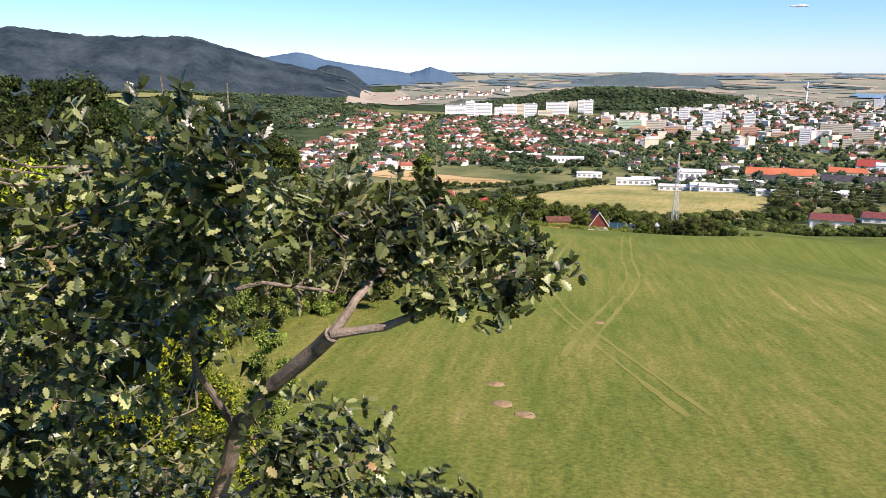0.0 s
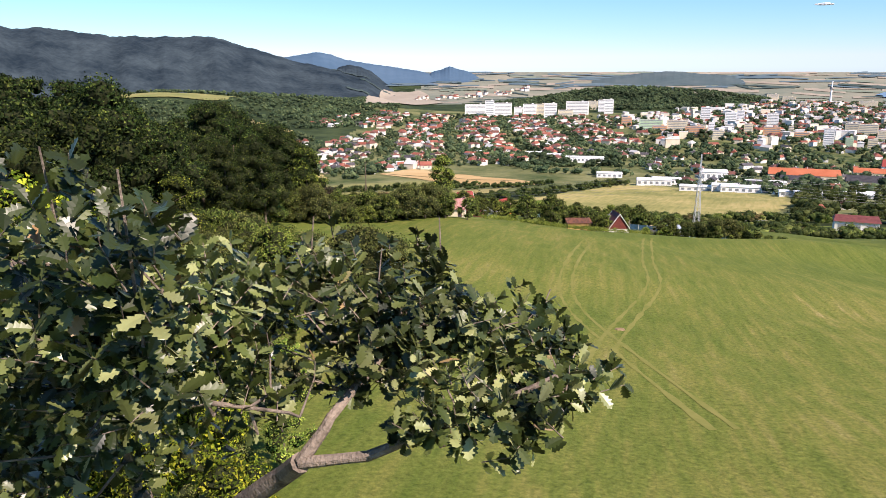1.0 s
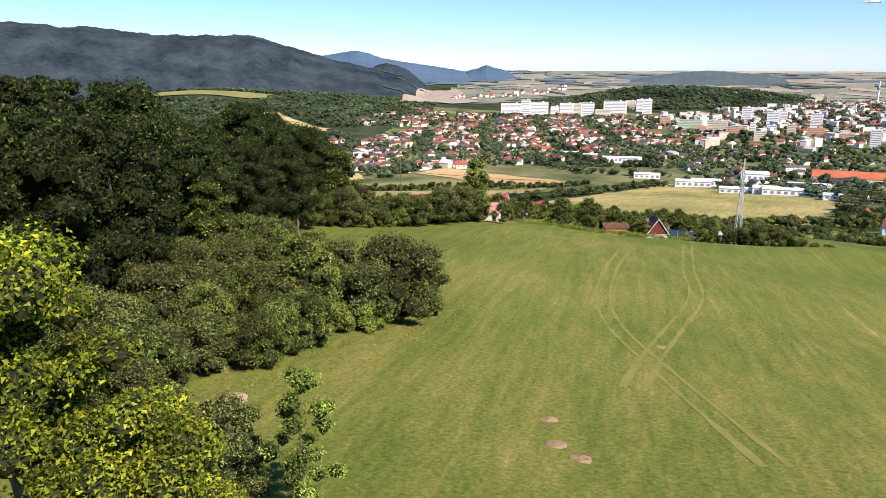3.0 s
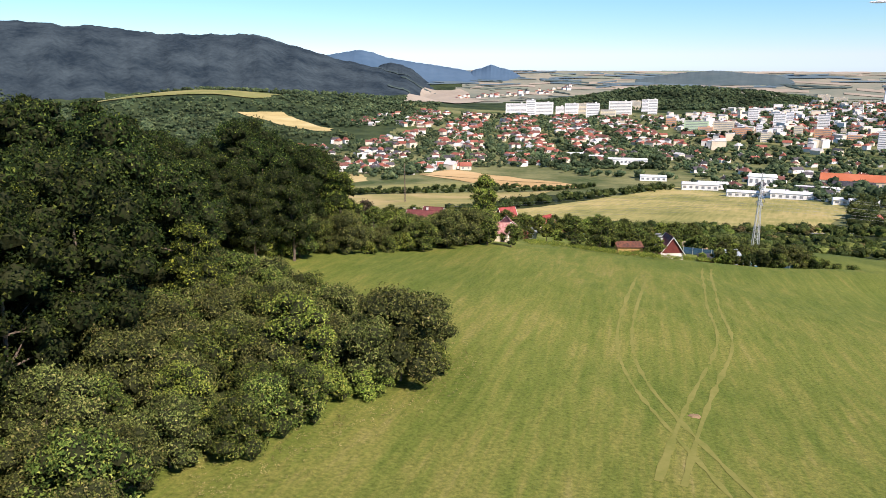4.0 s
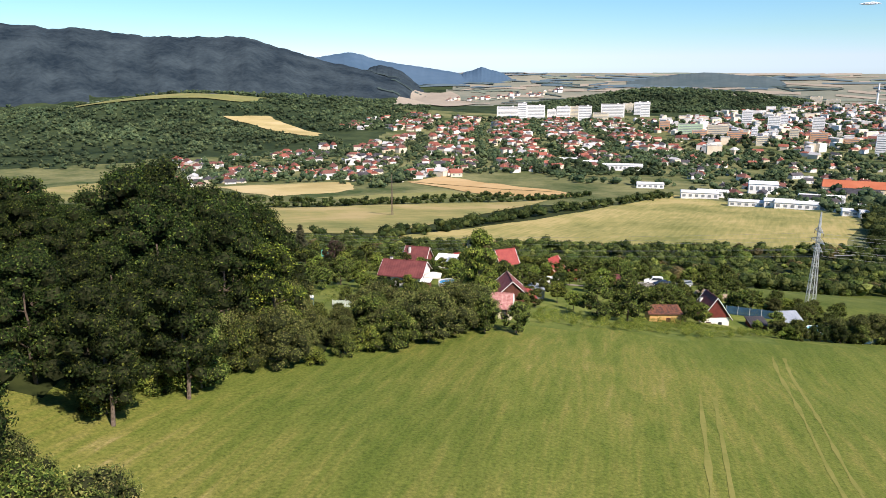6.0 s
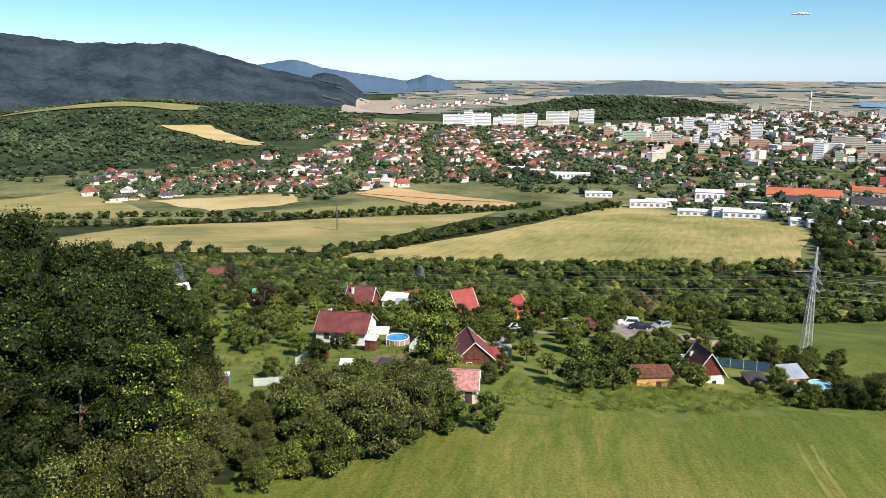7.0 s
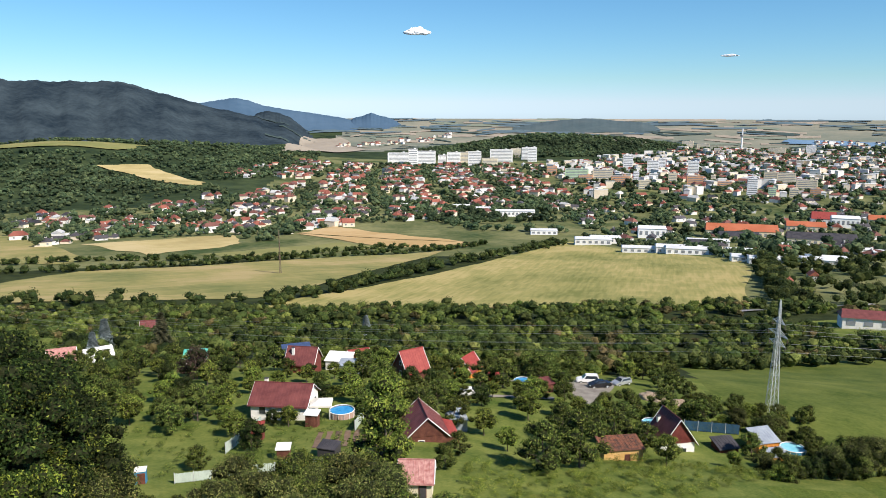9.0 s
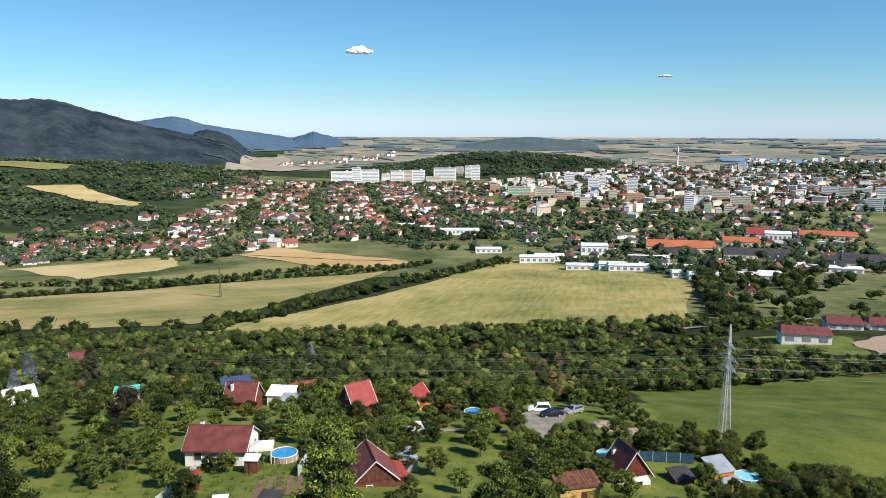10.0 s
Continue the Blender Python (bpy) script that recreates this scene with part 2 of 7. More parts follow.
LEAF_OAK = foliage("oak_leaves", ((0.0, (0.009, 0.016, 0.004)), (0.40, (0.036, 0.053, 0.012)), (0.72, (0.098, 0.122, 0.034)), (0.985, (0.29, 0.315, 0.135)), (1.0, (0.30, 0.18, 0.08))), rough=0.36, through_light=0.12, patch=1.5, spec=0.45, vary=0.12)
LEAF_SPRUCE = foliage("spruce_needles", ((0.0, (0.030, 0.036, 0.018)), (0.6, (0.065, 0.068, 0.036)), (1.0, (0.11, 0.105, 0.055))), through_light=0.05)
LEAF_SILVER = foliage("silver_spruce_needles", ((0.0, (0.07, 0.095, 0.095)), (0.6, (0.15, 0.185, 0.19)), (1.0, (0.24, 0.28, 0.28))), through_light=0.05)
LEAF_PURPLE = foliage("plum_leaves", ((0.0, (0.020, 0.012, 0.012)), (0.6, (0.045, 0.028, 0.025)), (1.0, (0.08, 0.05, 0.035))))
# Far trees: haze over distance is mixed into these lighter, flatter leaf greens.
LEAF_HAZED = foliage("hazed_far_leaves", ((0.0, (0.024, 0.042, 0.022)), (0.5, (0.044, 0.067, 0.033)), (1.0, (0.085, 0.108, 0.048))), patch=0.01, vary=0.0)
SCRUB_GREEN = foliage("scrub_leaves", ((0.0, (0.018, 0.032, 0.008)), (0.5, (0.048, 0.070, 0.018)), (0.9, (0.092, 0.112, 0.028)), (1.0, (0.15, 0.155, 0.045))), patch=0.12, vary=0.0)
SCRUB_DARK = foliage("dark_scrub_leaves", ((0.0, (0.010, 0.019, 0.006)), (0.5, (0.026, 0.042, 0.012)), (1.0, (0.070, 0.085, 0.024))), patch=0.12, vary=0.0)
SCRUB_LIGHT = foliage("light_scrub_leaves", ((0.0, (0.028, 0.048, 0.009)), (0.5, (0.072, 0.100, 0.020)), (1.0, (0.16, 0.178, 0.042))), patch=0.12, vary=0.0)
SCRUB_BROWN = foliage("brown_scrub_leaves", ((0.0, (0.026, 0.026, 0.010)), (0.5, (0.070, 0.066, 0.024)), (1.0, (0.15, 0.120, 0.05))), patch=0.12, vary=0.0)
# Crown cores: the deep shade inside a crown, put in as near-black green.
CROWN_SHADE = surface("dark_crown_core", (0.014, 0.019, 0.008), (0.036, 0.040, 0.017), 1.5, 9, 0.95, bump=0.05, spec=0.05)
# ---- the lie of the land ----
PROFILE_Y = (-400, -150, -50, 0, 40, 80, 107, 120, 150, 175, 190, 205, 216, 228, 245, 273, 354, 441, 488, 519, 758, 1259, 1800, 2600, 3300, 3900, 4400, 4900)
PROFILE_Z = (99, 92, 86, 83, 79.5, 75.5, 73.8, 73.2, 70.2, 66.6, 63.8, 61.2, 59.8, 58, 55.3, 48.3, 27.5, 12, 2, -2, -28, -61, -62.5, -63, -63, -50, 5, 64)
# broad hills: centre x, y, height, reach across, reach along
HILLS = ((-80, 78, 12, 38, 55), (-64, 146, 10, 24, 42), (-980, 2350, 78, 420, 520), (-560, 2750, 34, 330, 300), (590, 3190, 66, 330, 200), (1010, 3260, 40, 300, 200), (-420, 3050, 34, 120, 120),
         (-1500, 3300, 50, 500, 500), (350, 640, 6, 160, 140), (85, 186, 5.5, 40, 17))


def smooth_profile(y):
    k = np.clip(np.searchsorted(PROFILE_Y, y) - 1, 0, len(PROFILE_Y) - 2)
    ys, zs = np.array(PROFILE_Y, float), np.array(PROFILE_Z, float)
    slope = np.gradient(zs, ys)
    h = ys[k + 1] - ys[k]
    u = np.clip((y - ys[k]) / h, 0, 1)
    return ((1 + 2 * u) * (1 - u) ** 2 * zs[k] + u * (1 - u) ** 2 * h * slope[k]
            + u * u * (3 - 2 * u) * zs[k + 1] + u * u * (u - 1) * h * slope[k + 1])


# the skyline to the left: degrees clockwise from +y, and degrees above the horizontal
RIDGE = ((-48, 2.2), (-40, 2.7), (-34.3, 2.71), (-32.4, 2.65), (-31.1, 2.43), (-29.4, 2.56), (-25.3, 2.06), (-22.9, 2.05), (-18.6, 2.11), (-17.5, 1.73), (-14.65, 0.93), (-13, 0.4), (-11, 0), (-9, -0.5), (-6, -0.9), (3, -1.3))


def mountain_z(x, y):
    az, r = np.degrees(np.arctan2(x, y)), np.hypot(x, y)
    top = np.interp(az, [a for a, _ in RIDGE], [e for _, e in RIDGE], left=1.2, right=-0.6)
    rough = 0.03 * np.sin(az * 3.1) + 0.022 * np.sin(az * 6.3 + 1) + 0.018 * np.sin(az * 13 + r * 0.002) + 0.012 * np.sin(az * 29)
    crest = 100 + 4300 * np.tan(np.radians(top + rough))
    u = np.clip((r - 3000) / 1300, 0, 1)
    rise = u * u * (3 - 2 * u)
    folds = 1 + (0.15 * np.sin(az * 0.9 + r * 0.0012) + 0.09 * np.sin(az * 2.3 - r * 0.0016) + 0.04 * np.sin(az * 5.1 + r * 0.002)) * (1 - rise)
    floor = -90
    return floor + (crest - floor) * rise * folds * np.clip(1 - (r - 4300) / 1500, 0, 1) - 25 * np.clip(az + 8, 0, 40)


def ground_z(x, y):
    x, y = np.asarray(x, float), np.asarray(y, float)
    # past the town the land climbs with the distance from the start, not with y alone
    far = np.clip((np.hypot(x, y) - 900) / 900, 0, 1)
    z = smooth_profile(y * (1 - far) + np.hypot(x, y) * far)
    for cx, cy, high, rx, ry in HILLS:
        z = z + high * np.exp(-((x - cx) / rx) ** 2 - ((y - cy) / ry) ** 2)
    z = z - np.clip(x, 0, 110) * np.interp(y, (50, 110, 205, 226, 300, 430), (0, 0.11, 0.125, 0.075, 0.07, 0))
    z = z + 0.5 * np.sin(x * 0.05 + 1.3) * np.sin(y * 0.043) + 0.15 * np.sin(x * 0.21 + y * 0.13)
    return np.maximum(z, mountain_z(x, y))


def gz(x, y):
    return float(ground_z(x, y))


def inside(poly, x, y):
    hit = np.zeros(np.shape(x), bool)
    for (x0, y0), (x1, y1) in zip(poly, poly[1:] + poly[:1]):
        if y0 != y1:
            hit ^= ((y0 > y) != (y1 > y)) & (x < (x1 - x0) * (y - y0) / (y1 - y0) + x0)
    return hit


# ---- building blocks ----
def mesh_of(name, verts, faces, mats, index=None, smooth=False):
    me = bpy.data.meshes.new(name)
    me.from_pydata([tuple(v) for v in verts] if not isinstance(verts, np.ndarray) else verts.tolist(), [], faces if isinstance(faces, list) else faces.tolist())
    for m in mats if isinstance(mats, (list, tuple)) else (mats,):
        me.materials.append(m)
    if index is not None:
        me.polygons.foreach_set("material_index", np.asarray(index, np.int32))
    if smooth:
        me.polygons.foreach_set("use_smooth", np.ones(len(me.polygons), bool))
    me.update()
    return me


def part(name, bm, material, parent, label=""):
    """Links a bmesh, or a finished mesh, as one mesh object under a thing or a part."""
    if isinstance(bm, bmesh.types.BMesh):
        me = bpy.data.meshes.new(name)
        bmesh.ops.recalc_face_normals(bm, faces=bm.faces[:])
        bm.to_mesh(me)
        bm.free()
        me.materials.append(material)
    else:
        me = bm
    ob = new(name, me)
    if parent is not None:
        ob.parent = parent
    if label:
        ob["label"] = label
    return ob


def thing(name, x, y, z=None, turn=0, label="", category="", group="", kind="", size=1.0):
    ob = new(name)
    ob.empty_display_size = 0.3
    ob.matrix_world = pose(x, y, gz(x, y) if z is None else z, 0, 0, turn) @ Matrix.Scale(size, 4)
    return tagged(ob, label, category, group, kind)


def block(bm, x, y, z, sx, sy, sz, bevel=0.0, turn=0.0):
    """A box on its base centre, with softened edges."""
    r = bmesh.ops.create_cube(bm, size=1, matrix=Matrix.Translation((x, y, z + sz / 2)) @ Matrix.Rotation(radians(turn), 4, "Z") @ Matrix.Diagonal((sx, sy, sz, 1)))
    if bevel:
        edges = list({e for v in r["verts"] for e in v.link_edges})
        bmesh.ops.bevel(bm, geom=edges, offset=bevel, segments=1, affect="EDGES")
    return bm


def blocks(*rows, bevel=0.0):
    bm = bmesh.new()
    for r in rows:
        block(bm, *r[:6], bevel=bevel, turn=r[6] if len(r) > 6 else 0)
    return bm


def rod(bm, a, b, r0, r1=None, sides=6):
    a, b = Vector(a), Vector(b)
    d = b - a
    m = Matrix.Translation((a + b) / 2) @ d.to_track_quat("Z", "Y").to_matrix().to_4x4()
    bmesh.ops.create_cone(bm, cap_ends=True, segments=sides, radius1=r0, radius2=r0 if r1 is None else r1, depth=d.length, matrix=m)
    return bm


def slab(bm, corners, thick):
    """A plate: its upper face through the four corners, thickened straight down."""
    up = [bm.verts.new(c) for c in corners]
    low = [bm.verts.new((c[0], c[1], c[2] - thick)) for c in corners]
    bm.faces.new(up)
    bm.faces.new(low[::-1])
    k = len(corners)
    for i in range(k):
        bm.faces.new((up[i], low[i], low[(i + 1) % k], up[(i + 1) % k]))
    return bm


def drape(name, corners, n, m, lift, mat, label="", category="field", wobble=0.0):
    """A sheet laid over the land between four corners, its borders a little uneven."""
    (ax, ay), (bx, by), (cx, cy), (dx, dy) = corners
    u, v = np.meshgrid(np.linspace(0, 1, n + 1), np.linspace(0, 1, m + 1))
    x = (1 - u) * (1 - v) * ax + u * (1 - v) * bx + u * v * cx + (1 - u) * v * dx
    y = (1 - u) * (1 - v) * ay + u * (1 - v) * by + u * v * cy + (1 - u) * v * dy
    if wobble:
        x = x + wobble * np.sin(v * 9 + u * 4 + ax)
        y = y + wobble * np.sin(u * 11 + v * 3 + ay)
    z = ground_z(x, y) + lift
    i = np.arange((n + 1) * (m + 1)).reshape(m + 1, n + 1)
    f = np.stack([i[:-1, :-1], i[:-1, 1:], i[1:, 1:], i[1:, :-1]], -1).reshape(-1, 4)
    ob = new(name, mesh_of(name, np.stack([x, y, z], -1).reshape(-1, 3), f, mat, smooth=True))
    return tagged(ob, label, category, kind="structure")


# ---- the ground: one sheet to the horizon ----
WOOD_EDGE = [(-400, 20), (-60, 30), (-19, 55), (-19, 64), (-12, 79), (-8.5, 88), (-5.8, 92), (-2.2, 98), (-2.8, 104), (-8, 108), (-16, 111), (-31, 118), (-30, 126), (-27, 135), (-18, 149), (-8, 160), (-3, 165), (2, 172), (-6, 178), (-32, 178), (-60, 200), (-400, 230)]
rad = np.r_[0, 4 * (4950 / 4) ** np.linspace(0, 1, 270)]
ang = np.radians(np.r_[np.linspace(-52, 52, 440), np.linspace(52, 308, 70)[1:-1]])
A, R = np.meshgrid(ang, rad[1:])
gx, gy = R * np.sin(A), -30 + R * np.cos(A)
verts = np.r_[[[0, -30, gz(0, -30)]], np.stack([gx, gy, ground_z(gx, gy)], -1).reshape(-1, 3)]
na, nr = len(ang), len(rad) - 1
idx = 1 + np.arange(na * nr).reshape(nr, na)
nxt = np.roll(idx, -1, axis=1)
faces = np.stack([idx[:-1], nxt[:-1], nxt[1:], idx[1:]], -1).reshape(-1, 4)[:, ::-1]
fan = [[0, int(b), int(a)] for a, b in zip(idx[0], nxt[0])]
mid = verts[faces].mean(axis=1)
mx, my, mz = mid.T
mr, maz = np.hypot(mx, my), np.degrees(np.arctan2(mx, my))
zone = np.zeros(len(faces), int)
zone[(my > 176) & (mx < 60) & (my > 176 + 0.25 * np.clip(mx, 0, 60))] = 1
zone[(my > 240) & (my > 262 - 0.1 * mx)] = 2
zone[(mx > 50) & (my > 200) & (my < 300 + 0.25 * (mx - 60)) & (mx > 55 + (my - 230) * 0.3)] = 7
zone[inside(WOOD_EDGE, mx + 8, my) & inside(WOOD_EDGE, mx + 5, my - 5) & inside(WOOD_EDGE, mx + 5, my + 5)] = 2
zone[(mx > 180) & (my > 455 - 0.1 * (mx - 180))] = 3
zone[(mr > 800)] = 3
border = 26 * np.sin(mx * 0.011) + 18 * np.sin(my * 0.017 + mx * 0.005)
zone[(mr > 1500 + border) & (maz < -8.5 + border * 0.03) & (mz > -80 + border * 0.2)] = 4
zone[(mr > 2750 + border) & (maz < 22 + border * 0.1)] = 4
zone[(mr > 2700 + border) & (maz > 3 + border * 0.03) & (maz < 19 + border * 0.1) & (mz > -54)] = 4
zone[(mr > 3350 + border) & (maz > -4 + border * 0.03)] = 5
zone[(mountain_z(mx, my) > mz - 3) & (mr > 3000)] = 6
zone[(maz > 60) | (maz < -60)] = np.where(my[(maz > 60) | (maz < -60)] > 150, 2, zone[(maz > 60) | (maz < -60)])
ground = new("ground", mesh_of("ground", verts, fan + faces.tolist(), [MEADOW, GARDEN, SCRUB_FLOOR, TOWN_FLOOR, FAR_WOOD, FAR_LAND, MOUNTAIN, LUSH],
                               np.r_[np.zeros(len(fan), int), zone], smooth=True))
tagged(ground, "sloping meadow and valley floor reaching to the horizon", "ground", kind="structure")

# fields in the valley
HAY = crop_material("hay_field", (0.165, 0.175, 0.054), (0.30, 0.272, 0.098), (0.41, 0.335, 0.14), 0.35)
PALE = crop_material("pale_field", (0.14, 0.160, 0.055), (0.28, 0.25, 0.095), (0.38, 0.30, 0.14), 1.2)
STUBBLE = crop_material("stubble_field", (0.40, 0.27, 0.115), (0.47, 0.32, 0.15), (0.52, 0.37, 0.19), 1.1)
STRAW = crop_material("straw_field", (0.35, 0.28, 0.12), (0.46, 0.37, 0.17), (0.52, 0.42, 0.22), 0.8)
GREENISH = crop_material("green_field", (0.16, 0.18, 0.06), (0.22, 0.215, 0.08), (0.28, 0.25, 0.10), 1.1)
drape("field", [(-77, 506), (186, 470), (298, 712), (201, 945)], 40, 60, 0.35, HAY, "large mown hay field on the slope, dry and yellow-green", wobble=3)
drape("field", [(-330, 545), (-86, 545), (51, 860), (-257, 716)], 40, 40, 0.3, PALE, "pale dry grass field between hedges", wobble=3)
drape("field", [(-200, 852), (-141, 808), (-13, 902), (-60, 962)], 30, 30, 0.3, GREENISH, "narrow green field between two hedges", wobble=3)
drape("field", [(-126, 1072), (-13, 907), (60, 888), (98, 935)], 24, 24, 0.5, STUBBLE, "orange-brown harvested stubble field", wobble=3)
drape("field", [(-126, 1074), (98, 938), (0, 1055), (-88, 1165)], 24, 24, 0.55, STUBBLE, "orange-brown harvested stubble field", wobble=3)
drape("field", [(-522, 1821), (-440, 1781), (-430, 1841), (-645, 2083)], 24, 24, 2.0, STRAW, "pale straw field among woods", wobble=6)
drape("field", [(-730, 2001), (-525, 1823), (-560, 1990), (-645, 2083)], 16, 16, 2.2, STRAW, "pale straw field among woods", wobble=6)
drape("field", [(-620, 790), (-300, 780), (-290, 815), (-511, 1132)], 30, 30, 0.4, PALE, "dry grass field below the village", wobble=4)
drape("field", [(-360, 985), (-250, 850), (-172, 965), (-211, 1060)], 20, 20, 0.4, STRAW, "bare pale building plots below the village", wobble=5)
drape("field", [(-1250, 2130), (-760, 2260), (-745, 2420), (-1260, 2330)], 40, 10, 3.0, GREENISH, "long pale meadow along the wooded hill", wobble=10)

# ---- distance: low hills on the skyline and far fields ----
def skyline_hill(name, points, far, mat, label):
    """A far ridge, as deep as it is high, whose crest follows (degrees clockwise from +y, degrees above the horizontal)."""
    az = np.linspace(points[0][0], points[-1][0], 120)
    el = np.interp(az, [p[0] for p in points], [p[1] for p in points])
    el = el + 0.012 * np.sin(az * 9) + 0.008 * np.sin(az * 23)
    rows = []
    for u in np.linspace(0, 1, 9):
        r = far - 500 * (1 - u)
        top = 100 + far * np.tan(np.radians(el))
        base = ground_z(r * np.sin(np.radians(az)), r * np.cos(np.radians(az))) - 6
        z = base + np.maximum(top - base, 0) * (u * u * (3 - 2 * u))
        rows.append(np.stack([r * np.sin(np.radians(az)), r * np.cos(np.radians(az)), z], -1))
    v = np.concatenate(rows)
    i = np.arange(len(v)).reshape(9, 120)
    f = np.stack([i[:-1, :-1], i[:-1, 1:], i[1:, 1:], i[1:, :-1]], -1).reshape(-1, 4)
    return tagged(new(name, mesh_of(name, v, f, mat, smooth=True)), label, "hill", kind="structure")


# The low hill's colour is greyed and blued for distance haze.
FAR_HILL = surface("hazed_low_hill", (0.05, 0.082, 0.092), (0.085, 0.115, 0.12), 0.004, 0.03, 0.95, bump=0)
skyline_hill("backdrop_hill", ((-16, -0.9), (-14, 0.62), (-12.3, 0.9), (-11.35, 1.05), (-10.4, 0.88), (-9.4, 0.52), (-7.5, 0.2), (-5.8, -0.03), (-3.6, -0.37), (-2, -0.9)), 4780, HAZE_BLUE_HILL, "blue wooded hill in the far haze")
skyline_hill("backdrop_hill", ((-3.6, -0.9), (-2.9, -0.4), (-2.1, -0.2), (-1.55, 0.02), (-1.1, -0.15), (-0.2, -0.36), (1.0, -0.9)), 4850, HAZE_BLUE_HILL, "cone-shaped hill on the far skyline, coloured blue for haze")
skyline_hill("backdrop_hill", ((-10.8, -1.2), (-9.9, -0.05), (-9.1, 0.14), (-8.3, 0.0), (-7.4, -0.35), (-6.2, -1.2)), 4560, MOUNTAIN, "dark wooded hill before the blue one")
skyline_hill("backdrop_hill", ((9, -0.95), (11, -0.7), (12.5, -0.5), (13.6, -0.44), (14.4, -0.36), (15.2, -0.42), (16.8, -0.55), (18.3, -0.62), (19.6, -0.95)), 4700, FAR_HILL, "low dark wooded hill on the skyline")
# Far strips: muted and blued in the base colour, as haze would do.
FAR_TAN = surface("hazed_tan_field", (0.26, 0.225, 0.175), (0.37, 0.315, 0.245), 0.004, 0.05, 0.95, bump=0)
FAR_OLIVE = surface("hazed_olive_field", (0.15, 0.185, 0.14), (0.22, 0.245, 0.18), 0.004, 0.05, 0.95, bump=0)
FAR_DARK = surface("hazed_dark_wood", (0.035, 0.060, 0.055), (0.06, 0.09, 0.08), 0.01, 0.06, 0.95, bump=0)
FAR_HAZE_BLUE = surface("far_haze_wood", (0.08, 0.125, 0.15), (0.11, 0.16, 0.18), 0.004, 0.05, 0.95, bump=0)


def far_strips(name, mat, count, r0, r1, a0, a1, seed, label, lift, deep=1.0):
    """Field strips on the rising plain beyond the town, each wide and shallow."""
    rng = np.random.default_rng(seed)
    vs, fs = [], []
    for _ in range(count):
        r, a = rng.uniform(r0, r1), rng.uniform(a0, a1)
        wide, d = rng.uniform(0.4, 2.4), rng.uniform(20, 90) * deep
        skew = rng.uniform(-60, 60)
        n = 10
        az = np.radians(np.linspace(a - wide, a + wide, n))
        k = len(vs)
        for rr in (r + skew * np.linspace(-1, 1, n), r + d + skew * np.linspace(-1, 1, n) + rng.uniform(-15, 15, n)):
            x, y = rr * np.sin(az), rr * np.cos(az)
            vs += list(np.stack([x, y, ground_z(x, y) + lift + (rr - r0) * 0.0004], -1))
        fs += [[k + i, k + i + 1, k + n + i + 1, k + n + i] for i in range(n - 1)]
    return tagged(new(name, mesh_of(name, np.array(vs), fs, mat)), label, "fields", kind="stuff")


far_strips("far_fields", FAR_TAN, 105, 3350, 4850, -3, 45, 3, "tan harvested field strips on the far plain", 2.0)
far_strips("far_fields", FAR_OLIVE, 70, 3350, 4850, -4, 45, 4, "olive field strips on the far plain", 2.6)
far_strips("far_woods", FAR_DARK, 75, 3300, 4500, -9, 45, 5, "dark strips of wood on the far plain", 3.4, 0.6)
far_strips("far_woods", FAR_HAZE_BLUE, 110, 4200, 4850, -7, 50, 6, "strips of wood near the skyline, blued for haze", 3.9, 0.8)
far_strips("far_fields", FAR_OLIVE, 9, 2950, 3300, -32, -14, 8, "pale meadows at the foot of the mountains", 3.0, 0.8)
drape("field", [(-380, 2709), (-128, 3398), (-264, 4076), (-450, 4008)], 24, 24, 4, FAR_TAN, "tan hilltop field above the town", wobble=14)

# small fair-weather clouds
CLOUD = surface("cloud_white", (0.80, 0.82, 0.85), (0.90, 0.91, 0.92), 0.002, 0.01, 1.0, bump=0, spec=0.0)


def cloud(az, up, wide, high, seed):
    """One small heap: a flattened lump with a puffed top and frayed ends."""
    a, e, d = math.radians(az), math.radians(up), 4550
    c = thing("cloud", d * math.sin(a), d * math.cos(a), 100 + d * math.tan(e), -az, "small white fair-weather cloud", "cloud", "clouds")
    bm = bmesh.new()
    bmesh.ops.create_icosphere(bm, subdivisions=6, radius=1)
    for v in bm.verts:
        q = v.co.copy()
        puff = 1 + 0.30 * noise.noise(q * 2.2 + Vector((seed, 0, 0))) + 0.22 * abs(noise.noise(q * 5 + Vector((0, seed, 0)))) + 0.10 * noise.noise(q * 11)
        x = q.x * wide / 2 * (0.8 + 0.35 * abs(noise.noise(Vector((q.z * 3, q.y * 3, seed * 3)))))
        v.co = Vector((x, q.y * 22 * puff, (q.z * puff + 0.35 * noise.noise(Vector((x * 0.03, seed, 0)))) * high * (1.0 if q.z > 0 else 0.3)))
    for f in bm.faces:
        f.smooth = True
    part("vapour", bm, CLOUD, c)


cloud(1.9, 5.7, 170, 30, 1)
cloud(24.0, 3.9, 100, 9, 3)

